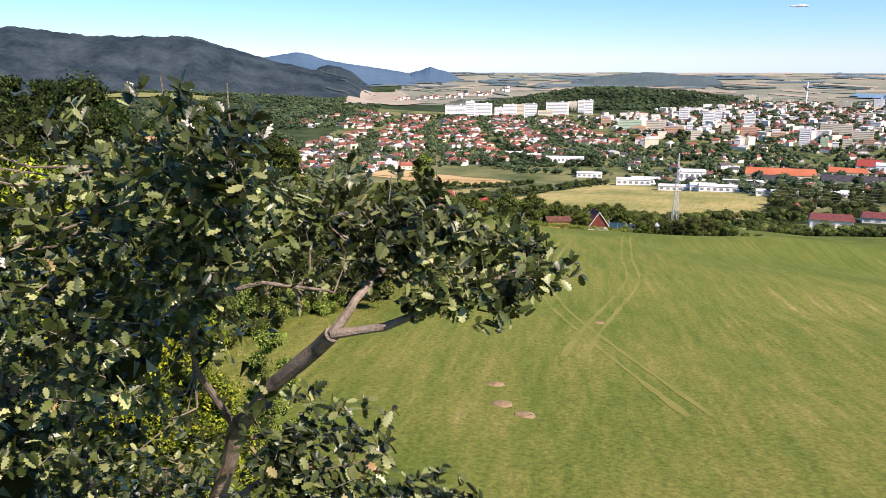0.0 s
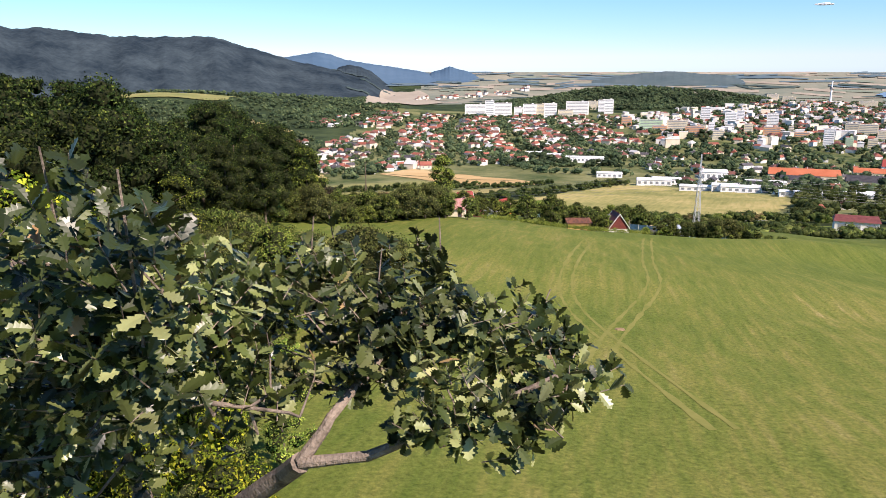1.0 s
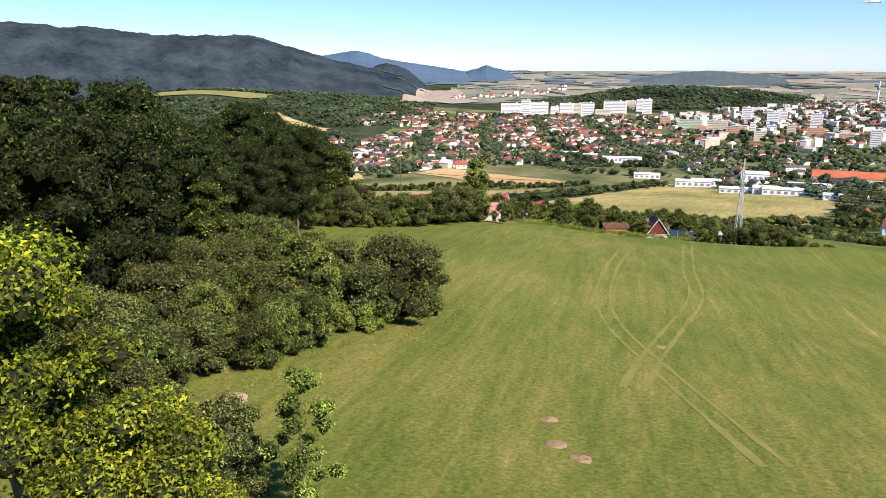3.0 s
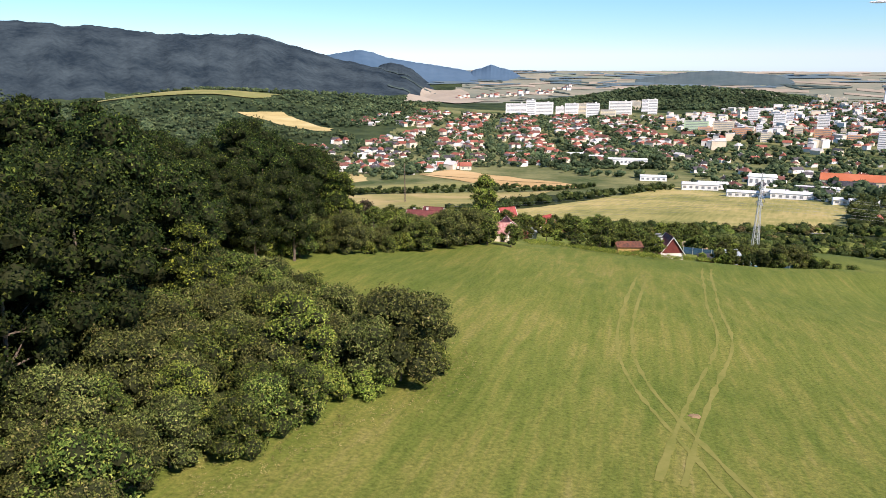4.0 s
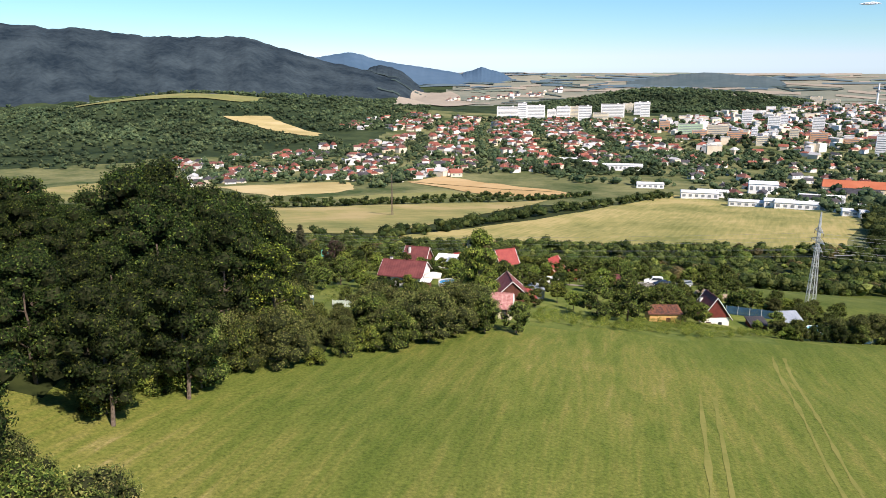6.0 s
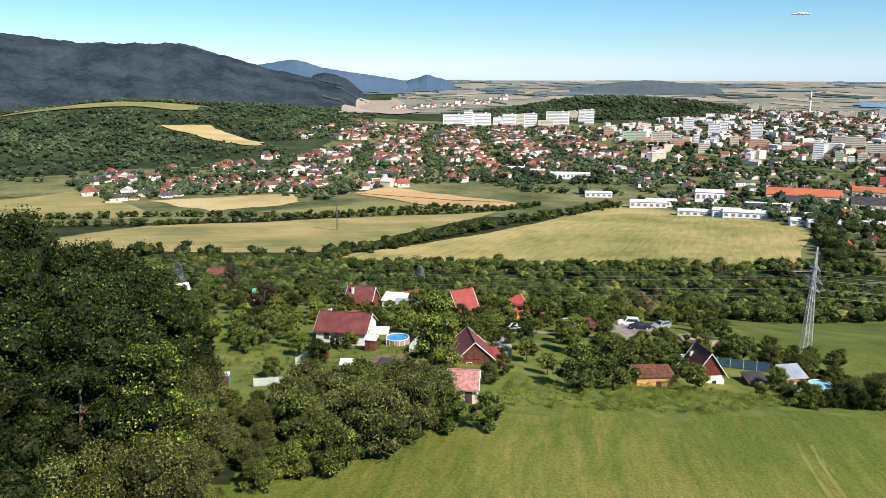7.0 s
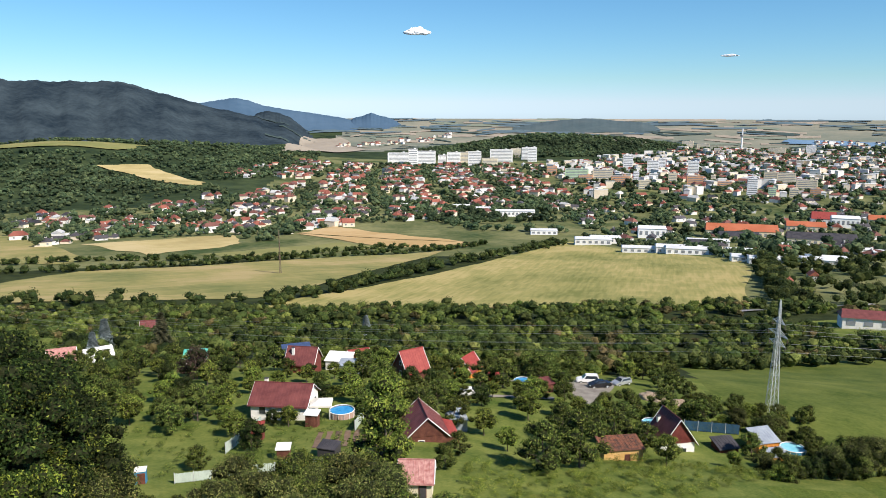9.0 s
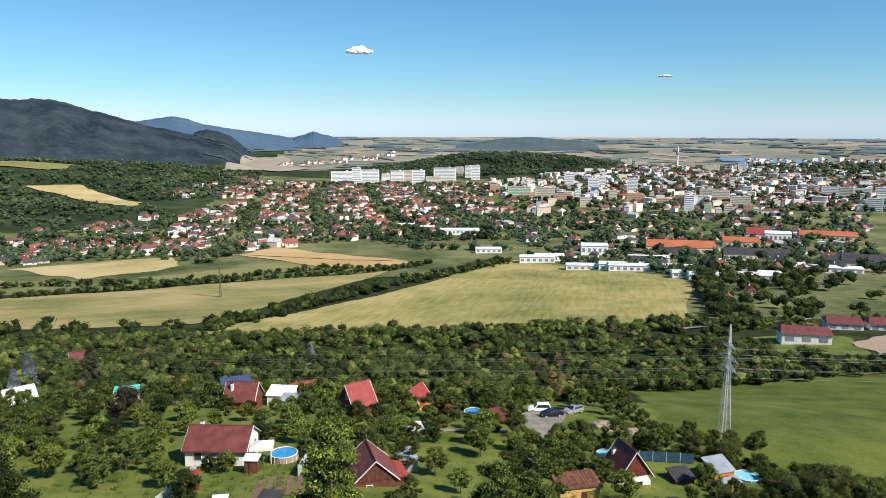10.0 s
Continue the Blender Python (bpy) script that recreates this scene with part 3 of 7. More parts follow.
# ---- trees and bushes ----
def leaf_cloud(rng, blobs, count, size, flat=0.6, squash=1.0, lift=0.25):
    """Leaf clumps, each a small three-cornered blade, on and just inside the surface of rounded masses (x, y, z, radius)."""
    blobs = np.array(blobs, float)
    w = blobs[:, 3] ** 2
    k = rng.choice(len(blobs), count, p=w / w.sum())
    d = rng.normal(size=(count, 3))
    d /= np.linalg.norm(d, axis=1, keepdims=True)
    d[:, 2] = np.where(d[:, 2] < -0.35, -d[:, 2] * 0.6, d[:, 2])
    rad = blobs[k, 3] * (1 - 0.42 * rng.random(count) ** 1.6) * (1 + 0.10 * rng.normal(size=count))
    c = blobs[k, :3] + d * rad[:, None] * np.array([1, 1, squash])
    nrm = d * flat * 1.25 + rng.normal(size=(count, 3)) * 0.6 + np.array([0, 0, lift])
    nrm /= np.linalg.norm(nrm, axis=1, keepdims=True)
    t = np.cross(nrm, rng.normal(size=(count, 3)))
    t /= np.linalg.norm(t, axis=1, keepdims=True)
    b = np.cross(nrm, t)
    s = size * rng.uniform(0.5, 1.45, count)[:, None]
    v = np.stack([c - t * s, c + t * s * 0.55 + b * s * 0.6, c + t * s * 0.7 - b * s * 0.5 - nrm * s * 0.2], 1)
    return v.reshape(-1, 3), np.arange(count * 3).reshape(-1, 3)


GOLD = (1 + 5 ** 0.5) / 2
LUMP_V = np.array([(-1, GOLD, 0), (1, GOLD, 0), (-1, -GOLD, 0), (1, -GOLD, 0), (0, -1, GOLD), (0, 1, GOLD), (0, -1, -GOLD), (0, 1, -GOLD), (GOLD, 0, -1), (GOLD, 0, 1), (-GOLD, 0, -1), (-GOLD, 0, 1)]) / math.hypot(1, GOLD)
LUMP_F = np.array([(0, 11, 5), (0, 5, 1), (0, 1, 7), (0, 7, 10), (0, 10, 11), (1, 5, 9), (5, 11, 4), (11, 10, 2), (10, 7, 6), (7, 1, 8),
                   (3, 9, 4), (3, 4, 2), (3, 2, 6), (3, 6, 8), (3, 8, 9), (4, 9, 5), (2, 4, 11), (6, 2, 10), (8, 6, 7), (9, 8, 1)])


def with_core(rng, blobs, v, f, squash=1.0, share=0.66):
    """Adds an uneven solid lump inside each mass, for its dense twigs and leaves, so that a crown is not seen through.
    """
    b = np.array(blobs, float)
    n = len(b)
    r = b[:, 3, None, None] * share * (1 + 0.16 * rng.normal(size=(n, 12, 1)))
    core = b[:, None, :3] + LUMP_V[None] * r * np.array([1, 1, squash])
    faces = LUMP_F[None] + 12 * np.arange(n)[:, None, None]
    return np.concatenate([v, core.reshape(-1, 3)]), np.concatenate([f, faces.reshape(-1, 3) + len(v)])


def trunk_mesh(rng, name, height, radius, blobs, mat, reach=0.8):
    """A tapered, slightly bent trunk with limbs that run out into the crown."""
    bm = bmesh.new()
    p, r = Vector((0, 0, -0.4)), radius
    stem = [(p.copy(), r)]
    for i in range(1, 6):
        q = Vector((rng.normal() * radius * 0.7, rng.normal() * radius * 0.7, height * i / 5))
        rod(bm, p, q, r, r * 0.82, 8)
        p, r = q, r * 0.82
        stem.append((p.copy(), r))
    for bx, by, bz, br in blobs:
        a, ra = stem[min(range(len(stem)), key=lambda i: abs(stem[i][0].z - (bz - br * 0.9)))]
        b = Vector((bx, by, bz)) * reach + a * (1 - reach)
        m = (a + b) / 2 + Vector((rng.normal() * 0.15, rng.normal() * 0.15, 0.1))
        rod(bm, a, m, ra * 0.55, ra * 0.38, 6)
        rod(bm, m, b, ra * 0.38, ra * 0.12, 5)
    me = bpy.data.meshes.new(name)
    bm.to_mesh(me)
    bm.free()
    me.materials.append(mat)
    return me


def crown_blobs(rng, wide, low, high, count, lump):
    """Masses of a crown: a lumpy, uneven egg between two heights."""
    out = []
    for i in range(count):
        u = (i + 0.5) / count
        z = low + (high - low) * (u * 0.95 + rng.uniform(-0.06, 0.06))
        q = (z - low) / (high - low)
        ring = wide * 0.5 * max(0.12, math.sin(math.pi * min(0.97, 0.18 + 0.80 * q))) * rng.uniform(0.35, 0.95)
        a = i * 2.399 + rng.uniform(-0.5, 0.5)
        r = lump * rng.uniform(0.75, 1.25)
        out.append((ring * math.cos(a), ring * math.sin(a), min(z, high - r * 0.6), r))
    return out


def tree_kind(name, seed, wide, low, high, masses, lump, leaves, size, leaf_mat, trunk_r=0.18, bark=None, label="", category="tree", group="", squash=0.9):
    """One tree with a trunk and a crown, at the origin; later copied about."""
    rng = np.random.default_rng(seed)
    blobs = crown_blobs(rng, wide, low, high, masses, lump)
    root = new(name)
    tagged(root, label, category, group)
    part("trunk", trunk_mesh(rng, "trunk", high * 0.7, trunk_r, blobs[: max(4, masses // 2)], bark or BARK), None, root)
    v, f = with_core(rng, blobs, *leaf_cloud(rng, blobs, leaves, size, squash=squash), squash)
    part("crown", mesh_of("crown", v, f, [leaf_mat, CROWN_SHADE], np.arange(len(f)) >= leaves), None, root)
    return root


def spruce_kind(name, seed, high, wide, leaf_mat, label, group=""):
    rng = np.random.default_rng(seed)
    root = tagged(new(name), label, "tree", group)
    bm = bmesh.new()
    rod(bm, (0, 0, -0.3), (0, 0, high), 0.16, 0.02, 7)
    vs, fs = [], []
    for i in range(26):
        u = i / 26
        z, reach = high * (0.08 + 0.9 * u), wide * 0.5 * (1 - u) ** 0.85 + 0.1
        for j in range(int(9 - 4 * u)):
            a = j * 2 * math.pi / int(9 - 4 * u) + i * 0.7 + rng.uniform(-0.2, 0.2)
            tip = Vector((math.cos(a) * reach, math.sin(a) * reach, z - reach * 0.28))
            rod(bm, (0, 0, z), tip, 0.025, 0.006, 4)
            for q in np.linspace(0.2, 1, 8):
                c = Vector((0, 0, z)).lerp(tip, q)
                for side in (-1, 1):
                    out = Vector((-math.sin(a) * side, math.cos(a) * side, -0.35)) * (0.75 * (1.15 - q) + 0.26) * rng.uniform(0.7, 1.3)
                    fwd = (tip - Vector((0, 0, z))).normalized() * 0.30
                    k = len(vs)
                    vs += [c - fwd, c + out * 0.5 + fwd * 0.6, c + out + fwd, c + fwd * 1.6]
                    fs.append([k, k + 1, k + 2, k + 3])
    part("trunk", bm, BARK, root)
    part("crown", mesh_of("crown", vs, fs, leaf_mat), None, root)
    return root


def put(kind, x, y, size=1.0, turn=None, sink=0.0, rng=random):
    ob = copy_thing(kind, pose(x, y, gz(x, y) - sink, 0, 0, rng.uniform(0, 360) if turn is None else turn) @ Matrix.Scale(size, 4))
    return ob


WOOD = [tree_kind("tree", 11, 8.5, 3.0, 14.0, 34, 1.45, 13500, 0.135, LEAF_DARK, 0.22, label="dark green broadleaf tree at the edge of the wood", group="trees of the wood"),
        tree_kind("tree", 12, 7.5, 2.5, 12.5, 32, 1.3, 12500, 0.13, LEAF_DARK, 0.2, label="dense dark green broadleaf tree in the wood", group="trees of the wood"),
        tree_kind("tree", 13, 7.0, 2.0, 11.5, 30, 1.25, 11500, 0.13, LEAF_DARK, 0.18, label="smaller dark green broadleaf tree of the wood", group="trees of the wood")]
DEEP = tree_kind("tree", 15, 8.0, 3.0, 13.5, 26, 1.6, 3600, 0.27, LEAF_DARK, 0.2, label="dark green broadleaf tree deep in the wood", group="trees of the wood")
LIME = tree_kind("tree", 14, 7.0, 1.5, 12.0, 34, 1.05, 11500, 0.125, LEAF_LIME, 0.2, label="tree with bright yellow-green leaves in the wood", group="trees of the wood")
THORN = [tree_kind("bush", 21, 6.0, 0.7, 5.2, 26, 0.95, 9500, 0.085, LEAF_BROWN, 0.1, label="dense brownish-green hawthorn bush beside the meadow", category="bush", group="bushes along the wood"),
         tree_kind("bush", 22, 5.2, 0.6, 4.6, 24, 0.85, 8000, 0.085, LEAF_BROWN, 0.1, label="grey-brown twiggy bush along the wood", category="bush", group="bushes along the wood"),
         tree_kind("bush", 23, 5.0, 0.5, 4.8, 24, 0.85, 7500, 0.095, LEAF_MID, 0.1, label="green bush along the meadow's edge", category="bush", group="bushes along the wood"),
         tree_kind("bush", 24, 4.2, 0.4, 3.0, 18, 0.75, 6000, 0.09, LEAF_FRESH, 0.08, label="low fresh-green bush spilling onto the meadow", category="bush", group="bushes along the wood")]
ASH = tree_kind("tree", 25, 6.5, 0.5, 8.0, 34, 1.0, 11000, 0.095, LEAF_FRESH, 0.14, label="dense fresh-green young tree among the bushes", group="bushes along the wood")
FRUIT = [tree_kind("fruit_tree", 31, 4.2, 1.2, 4.4, 16, 0.8, 3200, 0.11, LEAF_FRESH, 0.1, label="small fruit tree in a garden", group="fruit trees of the gardens"),
         tree_kind("fruit_tree", 32, 5.0, 0.9, 5.6, 20, 0.9, 4000, 0.115, LEAF_MID, 0.12, label="rounded green fruit tree in a garden", group="fruit trees of the gardens"),
         tree_kind("fruit_tree", 33, 3.6, 0.6, 3.6, 14, 0.75, 2800, 0.105, LEAF_DARK, 0.1, label="low dark-leaved fruit tree in a garden", group="fruit trees of the gardens")]
PLUM = tree_kind("fruit_tree", 34, 6.0, 1.2, 5.6, 18, 1.1, 3600, 0.125, LEAF_PURPLE, 0.12, label="purple-leaved plum tree in a garden", group="fruit trees of the gardens")
POPLAR = tree_kind("tree", 41, 4.6, 0.8, 9.5, 30, 0.85, 9500, 0.11, LEAF_FRESH, 0.16, label="tall pointed light-green tree by the pink-roofed hut")
SPRUCE = spruce_kind("spruce", 51, 13, 7.5, LEAF_SPRUCE, "dark spruce among the gardens", "spruces")
SILVER = spruce_kind("spruce", 52, 10, 5.0, LEAF_SILVER, "silver-blue spruce among the gardens", "spruces")
KINDS = WOOD + [DEEP, LIME, ASH] + THORN + FRUIT + [PLUM, POPLAR, SPRUCE, SILVER]

rng = random.Random(7)
# the wood on the slope
def thin(poly, x0, x1, y0, y1, gap, most, seed, keep):
    """Spots in a polygon, no two nearer than the gap."""
    r = np.random.default_rng(seed)
    x, y = r.uniform(x0, x1, 9000), r.uniform(y0, y1, 9000)
    ok = inside(poly, x, y) & keep(x, y)
    out = []
    for a, b in zip(x[ok], y[ok]):
        if len(out) < most and all((a - c) ** 2 + (b - d) ** 2 > gap * gap for c, d in out):
            out.append((float(a), float(b)))
    return out


spots = thin(WOOD_EDGE, -120, -15, 62, 182, 4.9, 230, 71, lambda x, y: np.where(y < 116, x < -25 - (y - 80) * 0.14, x < -24.5 - 0.1 * (y - 118)) & (x > -62 - y * 0.42))
def in_gap(x, y):
    """The open strip through the wood's foot, along which the blue cabin is seen."""
    return y > 126 and abs(x + 1.7 + 0.306 * (y - 100)) < 3.4


for x, y in spots:
    if in_gap(x, y) or in_gap(x + 2, y):
        continue
    hidden = x < -46 - 0.1 * (y - 60) and y > 70
    tall = (16.8 if x > -38 else 13.5) if y < 112 else 11.2 if x < -46 else 17.6 if y > 148 and x < -33 else 15.0 if y > 148 else 12.6
    kind = DEEP if hidden else LIME if rng.random() < 0.04 else rng.choice([WOOD[1], WOOD[0], WOOD[0], WOOD[1], WOOD[2]])
    put(kind, x, y, rng.uniform(0.78, 1.0) * tall / 12.8, rng=rng)
put(LIME, -31.2, 168.5, 1.2, 30, rng=rng)
put(LIME, -24.5, 153.0, 1.05, 80, rng=rng)
put(LIME, -25.6, 101.5, 0.85, 130, rng=rng)
put(LIME, -40.0, 100.0, 0.85, 10, rng=rng)
for x, y in thin(WOOD_EDGE, -130, -34, 30, 84, 6.4, 75, 73, lambda x, y: (x < -62 - y * 0.42) | (y < 62)):
    put(DEEP, x, y, rng.uniform(0.7, 0.95), rng=rng)
# bushes in front of it
spots = thin(WOOD_EDGE, -44, 3, 46, 178, 3.0, 175, 72, lambda x, y: inside(WOOD_EDGE, x + 1.8, y) & np.where(y < 118, x > -27 - (y - 80) * 0.14, x > -30 - 0.2 * (y - 118)))
for x, y in spots:
    rim = not bool(inside(WOOD_EDGE, np.array(x + 4.2), np.array(y - 1)))
    kind = rng.choice([THORN[3], THORN[2], THORN[0]] if rim else [THORN[0], THORN[1], THORN[1], THORN[2]])
    put(kind, x, y, rng.uniform(0.8, 1.15) * (0.6 if in_gap(x, y) else 1.12 if y > 112 else 1.0), sink=0.2, rng=rng)
for x, y, w in ((-5.6, 98.5, 1.25), (-7.6, 102.5, 1.1), (-8.4, 94.0, 1.15), (-6.6, 96.0, 1.5)):
    put(THORN[0], x, y, w, sink=0.2, rng=rng)
put(ASH, -13.6, 90.5, 1.0, 20, rng=rng)
put(ASH, -17.5, 80.5, 0.7, 70, rng=rng)
put(THORN[2], -14.5, 105.0, 1.1, 20, rng=rng)


def scrub_stuff(name, spots, mat, leaves, size, label, seed, squash=0.85, category="scrub", solid=True):
    """Far scrub that nobody could count: lumpy crowns of leaf clumps, joined."""
    far = mat in (LEAF_HAZED, SCRUB_GREEN, SCRUB_DARK, SCRUB_LIGHT, SCRUB_BROWN)
    r = np.random.default_rng(seed)
    vs, fs, inner, k = [], [], [], 0
    heights = ground_z([q[0] for q in spots], [q[1] for q in spots])
    for (x, y, w), z in zip(spots, heights):
        blobs = [(x + r.normal() * w * 0.2, y + r.normal() * w * 0.2, z + w * r.uniform(0.2, 0.62), w * r.uniform(0.26, 0.42)) for _ in range(5)]
        v, f = leaf_cloud(r, blobs, leaves, size * w, squash=squash)
        if solid:
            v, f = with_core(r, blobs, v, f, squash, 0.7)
        vs.append(v)
        fs.append(f + k)
        inner.append(np.arange(len(f)) >= leaves)
        k += len(v)
    return tagged(new(name, mesh_of(name, np.concatenate(vs), np.concatenate(fs), [mat, mat if far else CROWN_SHADE], np.concatenate(inner))), label, category, kind="stuff")


def scatter(count, poly, w0, w1, seed, gap=0.5):
    r = np.random.default_rng(seed)
    xs, ys = [p[0] for p in poly], [p[1] for p in poly]
    n = count * 6
    x, y = r.uniform(min(xs), max(xs), n), r.uniform(min(ys), max(ys), n)
    ok = inside(poly, x, y)
    return [(a, b, r.uniform(w0, w1)) for a, b in zip(x[ok][:count], y[ok][:count])]


def clear_of(spots, places):
    """Leaves out the spots that stand on or close before the places (x, y, reach)."""
    return [q for q in spots if all((q[0] - a) ** 2 + ((q[1] - b) * (0.45 if q[1] < b else 1.0)) ** 2 > (r + q[2] * 0.3) ** 2 for a, b, r in places)]


def belt(points, step, spread, w0, w1, seed):
    r = np.random.default_rng(seed)
    out = []
    for (ax, ay), (bx, by) in zip(points, points[1:]):
        n = max(2, int(math.hypot(bx - ax, by - ay) / step))
        out += [(ax + (bx - ax) * i / n + r.normal() * spread, ay + (by - ay) * i / n + r.normal() * spread, r.uniform(w0, w1)) for i in range(n)]
    return out


# scrub between the gardens and the hay field
YARDS = [(188, 380, 19), (205, 376, 14), (228, 408, 14), (246, 406, 14), (215, 390, 14), (180, 398, 9)]
BAND = [(-190, 275), (-70, 285), (-30, 285), (20, 262), (45, 262), (70, 285), (110, 305), (230, 330), (330, 350), (330, 440), (220, 425), (178, 462), (90, 478), (0, 488), (-80, 500), (-250, 520)]
scrub_stuff("scrub", clear_of(scatter(900, BAND, 3.0, 7.6, 61), YARDS), SCRUB_GREEN, 360, 0.042, "dense green scrub on the slope below the gardens", 62)
scrub_stuff("scrub", clear_of(scatter(380, BAND, 3.4, 8.4, 63), YARDS), SCRUB_DARK, 360, 0.042, "dense dark scrub on the slope below the gardens", 64)
scrub_stuff("scrub", clear_of(scatter(760, BAND, 2.8, 6.0, 65), YARDS), SCRUB_LIGHT, 330, 0.042, "light green scrub on the slope below the gardens", 66)
scrub_stuff("scrub", clear_of(scatter(260, BAND, 3.2, 6.0, 67), YARDS), SCRUB_BROWN, 330, 0.042, "brownish scrub on the slope below the gardens", 68)
# hedges and copses between the fields
scrub_stuff("hedge", belt([(-70, 512), (48, 737), (199, 935)], 5, 4, 6, 12, 71) + belt([(-400, 690), (-256, 722), (55, 866), (110, 935)], 4.5, 2.5, 5, 9, 72)
            + belt([(-420, 750), (-290, 800), (-141, 800), (-14, 895), (60, 880)], 4, 2.5, 5, 9, 73) + belt([(-420, 540), (-80, 520)], 9, 7, 7, 12, 74), SCRUB_DARK, 260, 0.05, "dark hedges and copses between the fields", 75)
COPSE = [(215, 440), (330, 440), (520, 620), (560, 800), (330, 760), (300, 700), (262, 600), (200, 480)]
scrub_stuff("copse", scatter(105, COPSE, 8, 14, 76) + belt([(215, 490), (262, 600), (300, 690)], 6, 5, 8, 14, 78), SCRUB_DARK, 600, 0.036, "dark copse of trees beyond the hay field", 77)

# ---- the garden colony at the foot of the meadow ----
def seamed_slab(bm, a, b, c, d, thick, n):
    """A sheet roof between the upper edge a-b and the lower edge d-c, with a raised seam at each of n joints, in one piece."""
    a, b, c, d = (Vector(p) for p in (a, b, c, d))
    us = []
    for i in range(n):
        us += [(i / n, 0.035), ((i + 0.10) / n, 0.035), ((i + 0.14) / n, 0.0), ((i + 0.96) / n, 0.0)]
    us.append((1.0, 0.0))
    up = [(bm.verts.new(a.lerp(b, u) + Vector((0, 0, h))), bm.verts.new(d.lerp(c, u) + Vector((0, 0, h)))) for u, h in us]
    low = [(bm.verts.new(a.lerp(b, u) - Vector((0, 0, thick))), bm.verts.new(d.lerp(c, u) - Vector((0, 0, thick)))) for u, h in (us[0], us[-1])]
    for p, q in zip(up, up[1:]):
        bm.faces.new((p[0], q[0], q[1], p[1]))
    bm.faces.new((low[0][0], low[0][1], low[1][1], low[1][0]))
    bm.faces.new((up[0][0], up[0][1], low[0][1], low[0][0]))
    bm.faces.new((up[-1][0], low[1][0], low[1][1], up[-1][1]))
    bm.faces.new([p[0] for p in up] + [low[1][0], low[0][0]])
    bm.faces.new([p[1] for p in up[::-1]] + [low[0][1], low[1][1]])
    return bm


def gable_house(name, x, y, turn, long, wide, wall_h, roof_h, wall_mat, roof_mat, label, z=None, over=0.35, chimney=None, openings=(), gable_mat=None, group="", category="house", trim=None):
    """A house whose ridge runs along its own x. openings: (side, along, sill, width, height, kind), sides f b l r."""
    h = thing(name, x, y, z, turn, label, category, group)
    hl, hw = long / 2, wide / 2
    bm = bmesh.new()
    sec = [(-hw, -1.2), (hw, -1.2), (hw, wall_h), (0, wall_h + roof_h), (-hw, wall_h)]
    a = [bm.verts.new((-hl, p, q)) for p, q in sec]
    b = [bm.verts.new((hl, p, q)) for p, q in sec]
    bm.faces.new(a[::-1])
    bm.faces.new(b)
    for i in range(5):
        bm.faces.new((a[i], a[(i + 1) % 5], b[(i + 1) % 5], b[i]))
    wall = part("wall", bm, wall_mat, h)
    if gable_mat:
        for s in (-1, 1):
            bm = bmesh.new()
            k = 0.16
            tri = [(s * (hl + 0.03), -hw + 0.02, wall_h), (s * (hl + 0.03), hw - 0.02, wall_h), (s * (hl + 0.03), 0, wall_h + roof_h - 0.05)]
            f0 = [bm.verts.new(p) for p in tri]
            f1 = [bm.verts.new((p[0] + s * 0.05, p[1], p[2])) for p in tri]
            bm.faces.new(f0)
            bm.faces.new(f1[::-1])
            for i in range(3):
                bm.faces.new((f0[i], f0[(i + 1) % 3], f1[(i + 1) % 3], f1[i]))
            n = max(4, int(wide / k))
            for i in range(n):
                yy = -hw + (i + 0.5) * wide / n
                top = (wall_h + roof_h - 0.1) - abs(yy) * roof_h / hw - 0.12
                if top > wall_h + 0.1:
                    block(bm, s * (hl + 0.09), yy, wall_h, 0.03, wide / n * 0.3, top - wall_h)
            part("gable_cladding", bm, gable_mat, h, "upright dark-stained boards")
    slope = roof_h / hw
    roof = bmesh.new()
    for s in (-1, 1):
        e = hw + over
        seamed_slab(roof, (-hl - over, 0, wall_h + roof_h + 0.14), (hl + over, 0, wall_h + roof_h + 0.14), (hl + over, s * e, wall_h - over * slope + 0.14), (-hl - over, s * e, wall_h - over * slope + 0.14), 0.12, max(6, int((long + 2 * over) / 0.5)))
    ro = part("roof", roof, roof_mat, h)
    bm = bmesh.new()
    rod(bm, (-hl - over, 0, wall_h + roof_h + 0.15), (hl + over, 0, wall_h + roof_h + 0.15), 0.09, 0.09, 6)
    part("ridge_cap", bm, roof_mat, ro)
    for s in (-1, 1):
        bm = bmesh.new()
        rod(bm, (-hl - over, s * (hw + over + 0.06), wall_h - over * slope + 0.02), (hl + over, s * (hw + over + 0.06), wall_h - over * slope + 0.02), 0.06, 0.06, 6)
        part("gutter", bm, trim or roof_mat, ro)
        bm = bmesh.new()
        for t in (-1, 1):
            rod(bm, (s * (hl + over), 0, wall_h + roof_h + 0.1), (s * (hl + over), t * (hw + over), wall_h - over * slope + 0.1), 0.07, 0.07, 4)
        part("verge_board", bm, trim or WHITE_PAINT, ro, "pale verge boards")
    if chimney:
        cx, cy, ch = chimney
        base = wall_h + roof_h - abs(cy) * slope - 0.3
        c = part("chimney", blocks((cx, cy, base, 0.5, 0.5, ch), bevel=0.02), WHITE_PLASTER, h, "white plastered chimney")
        part("chimney_cap", blocks((cx, cy, base + ch, 0.62, 0.62, 0.09), bevel=0.02), DARK_ROOF, c)
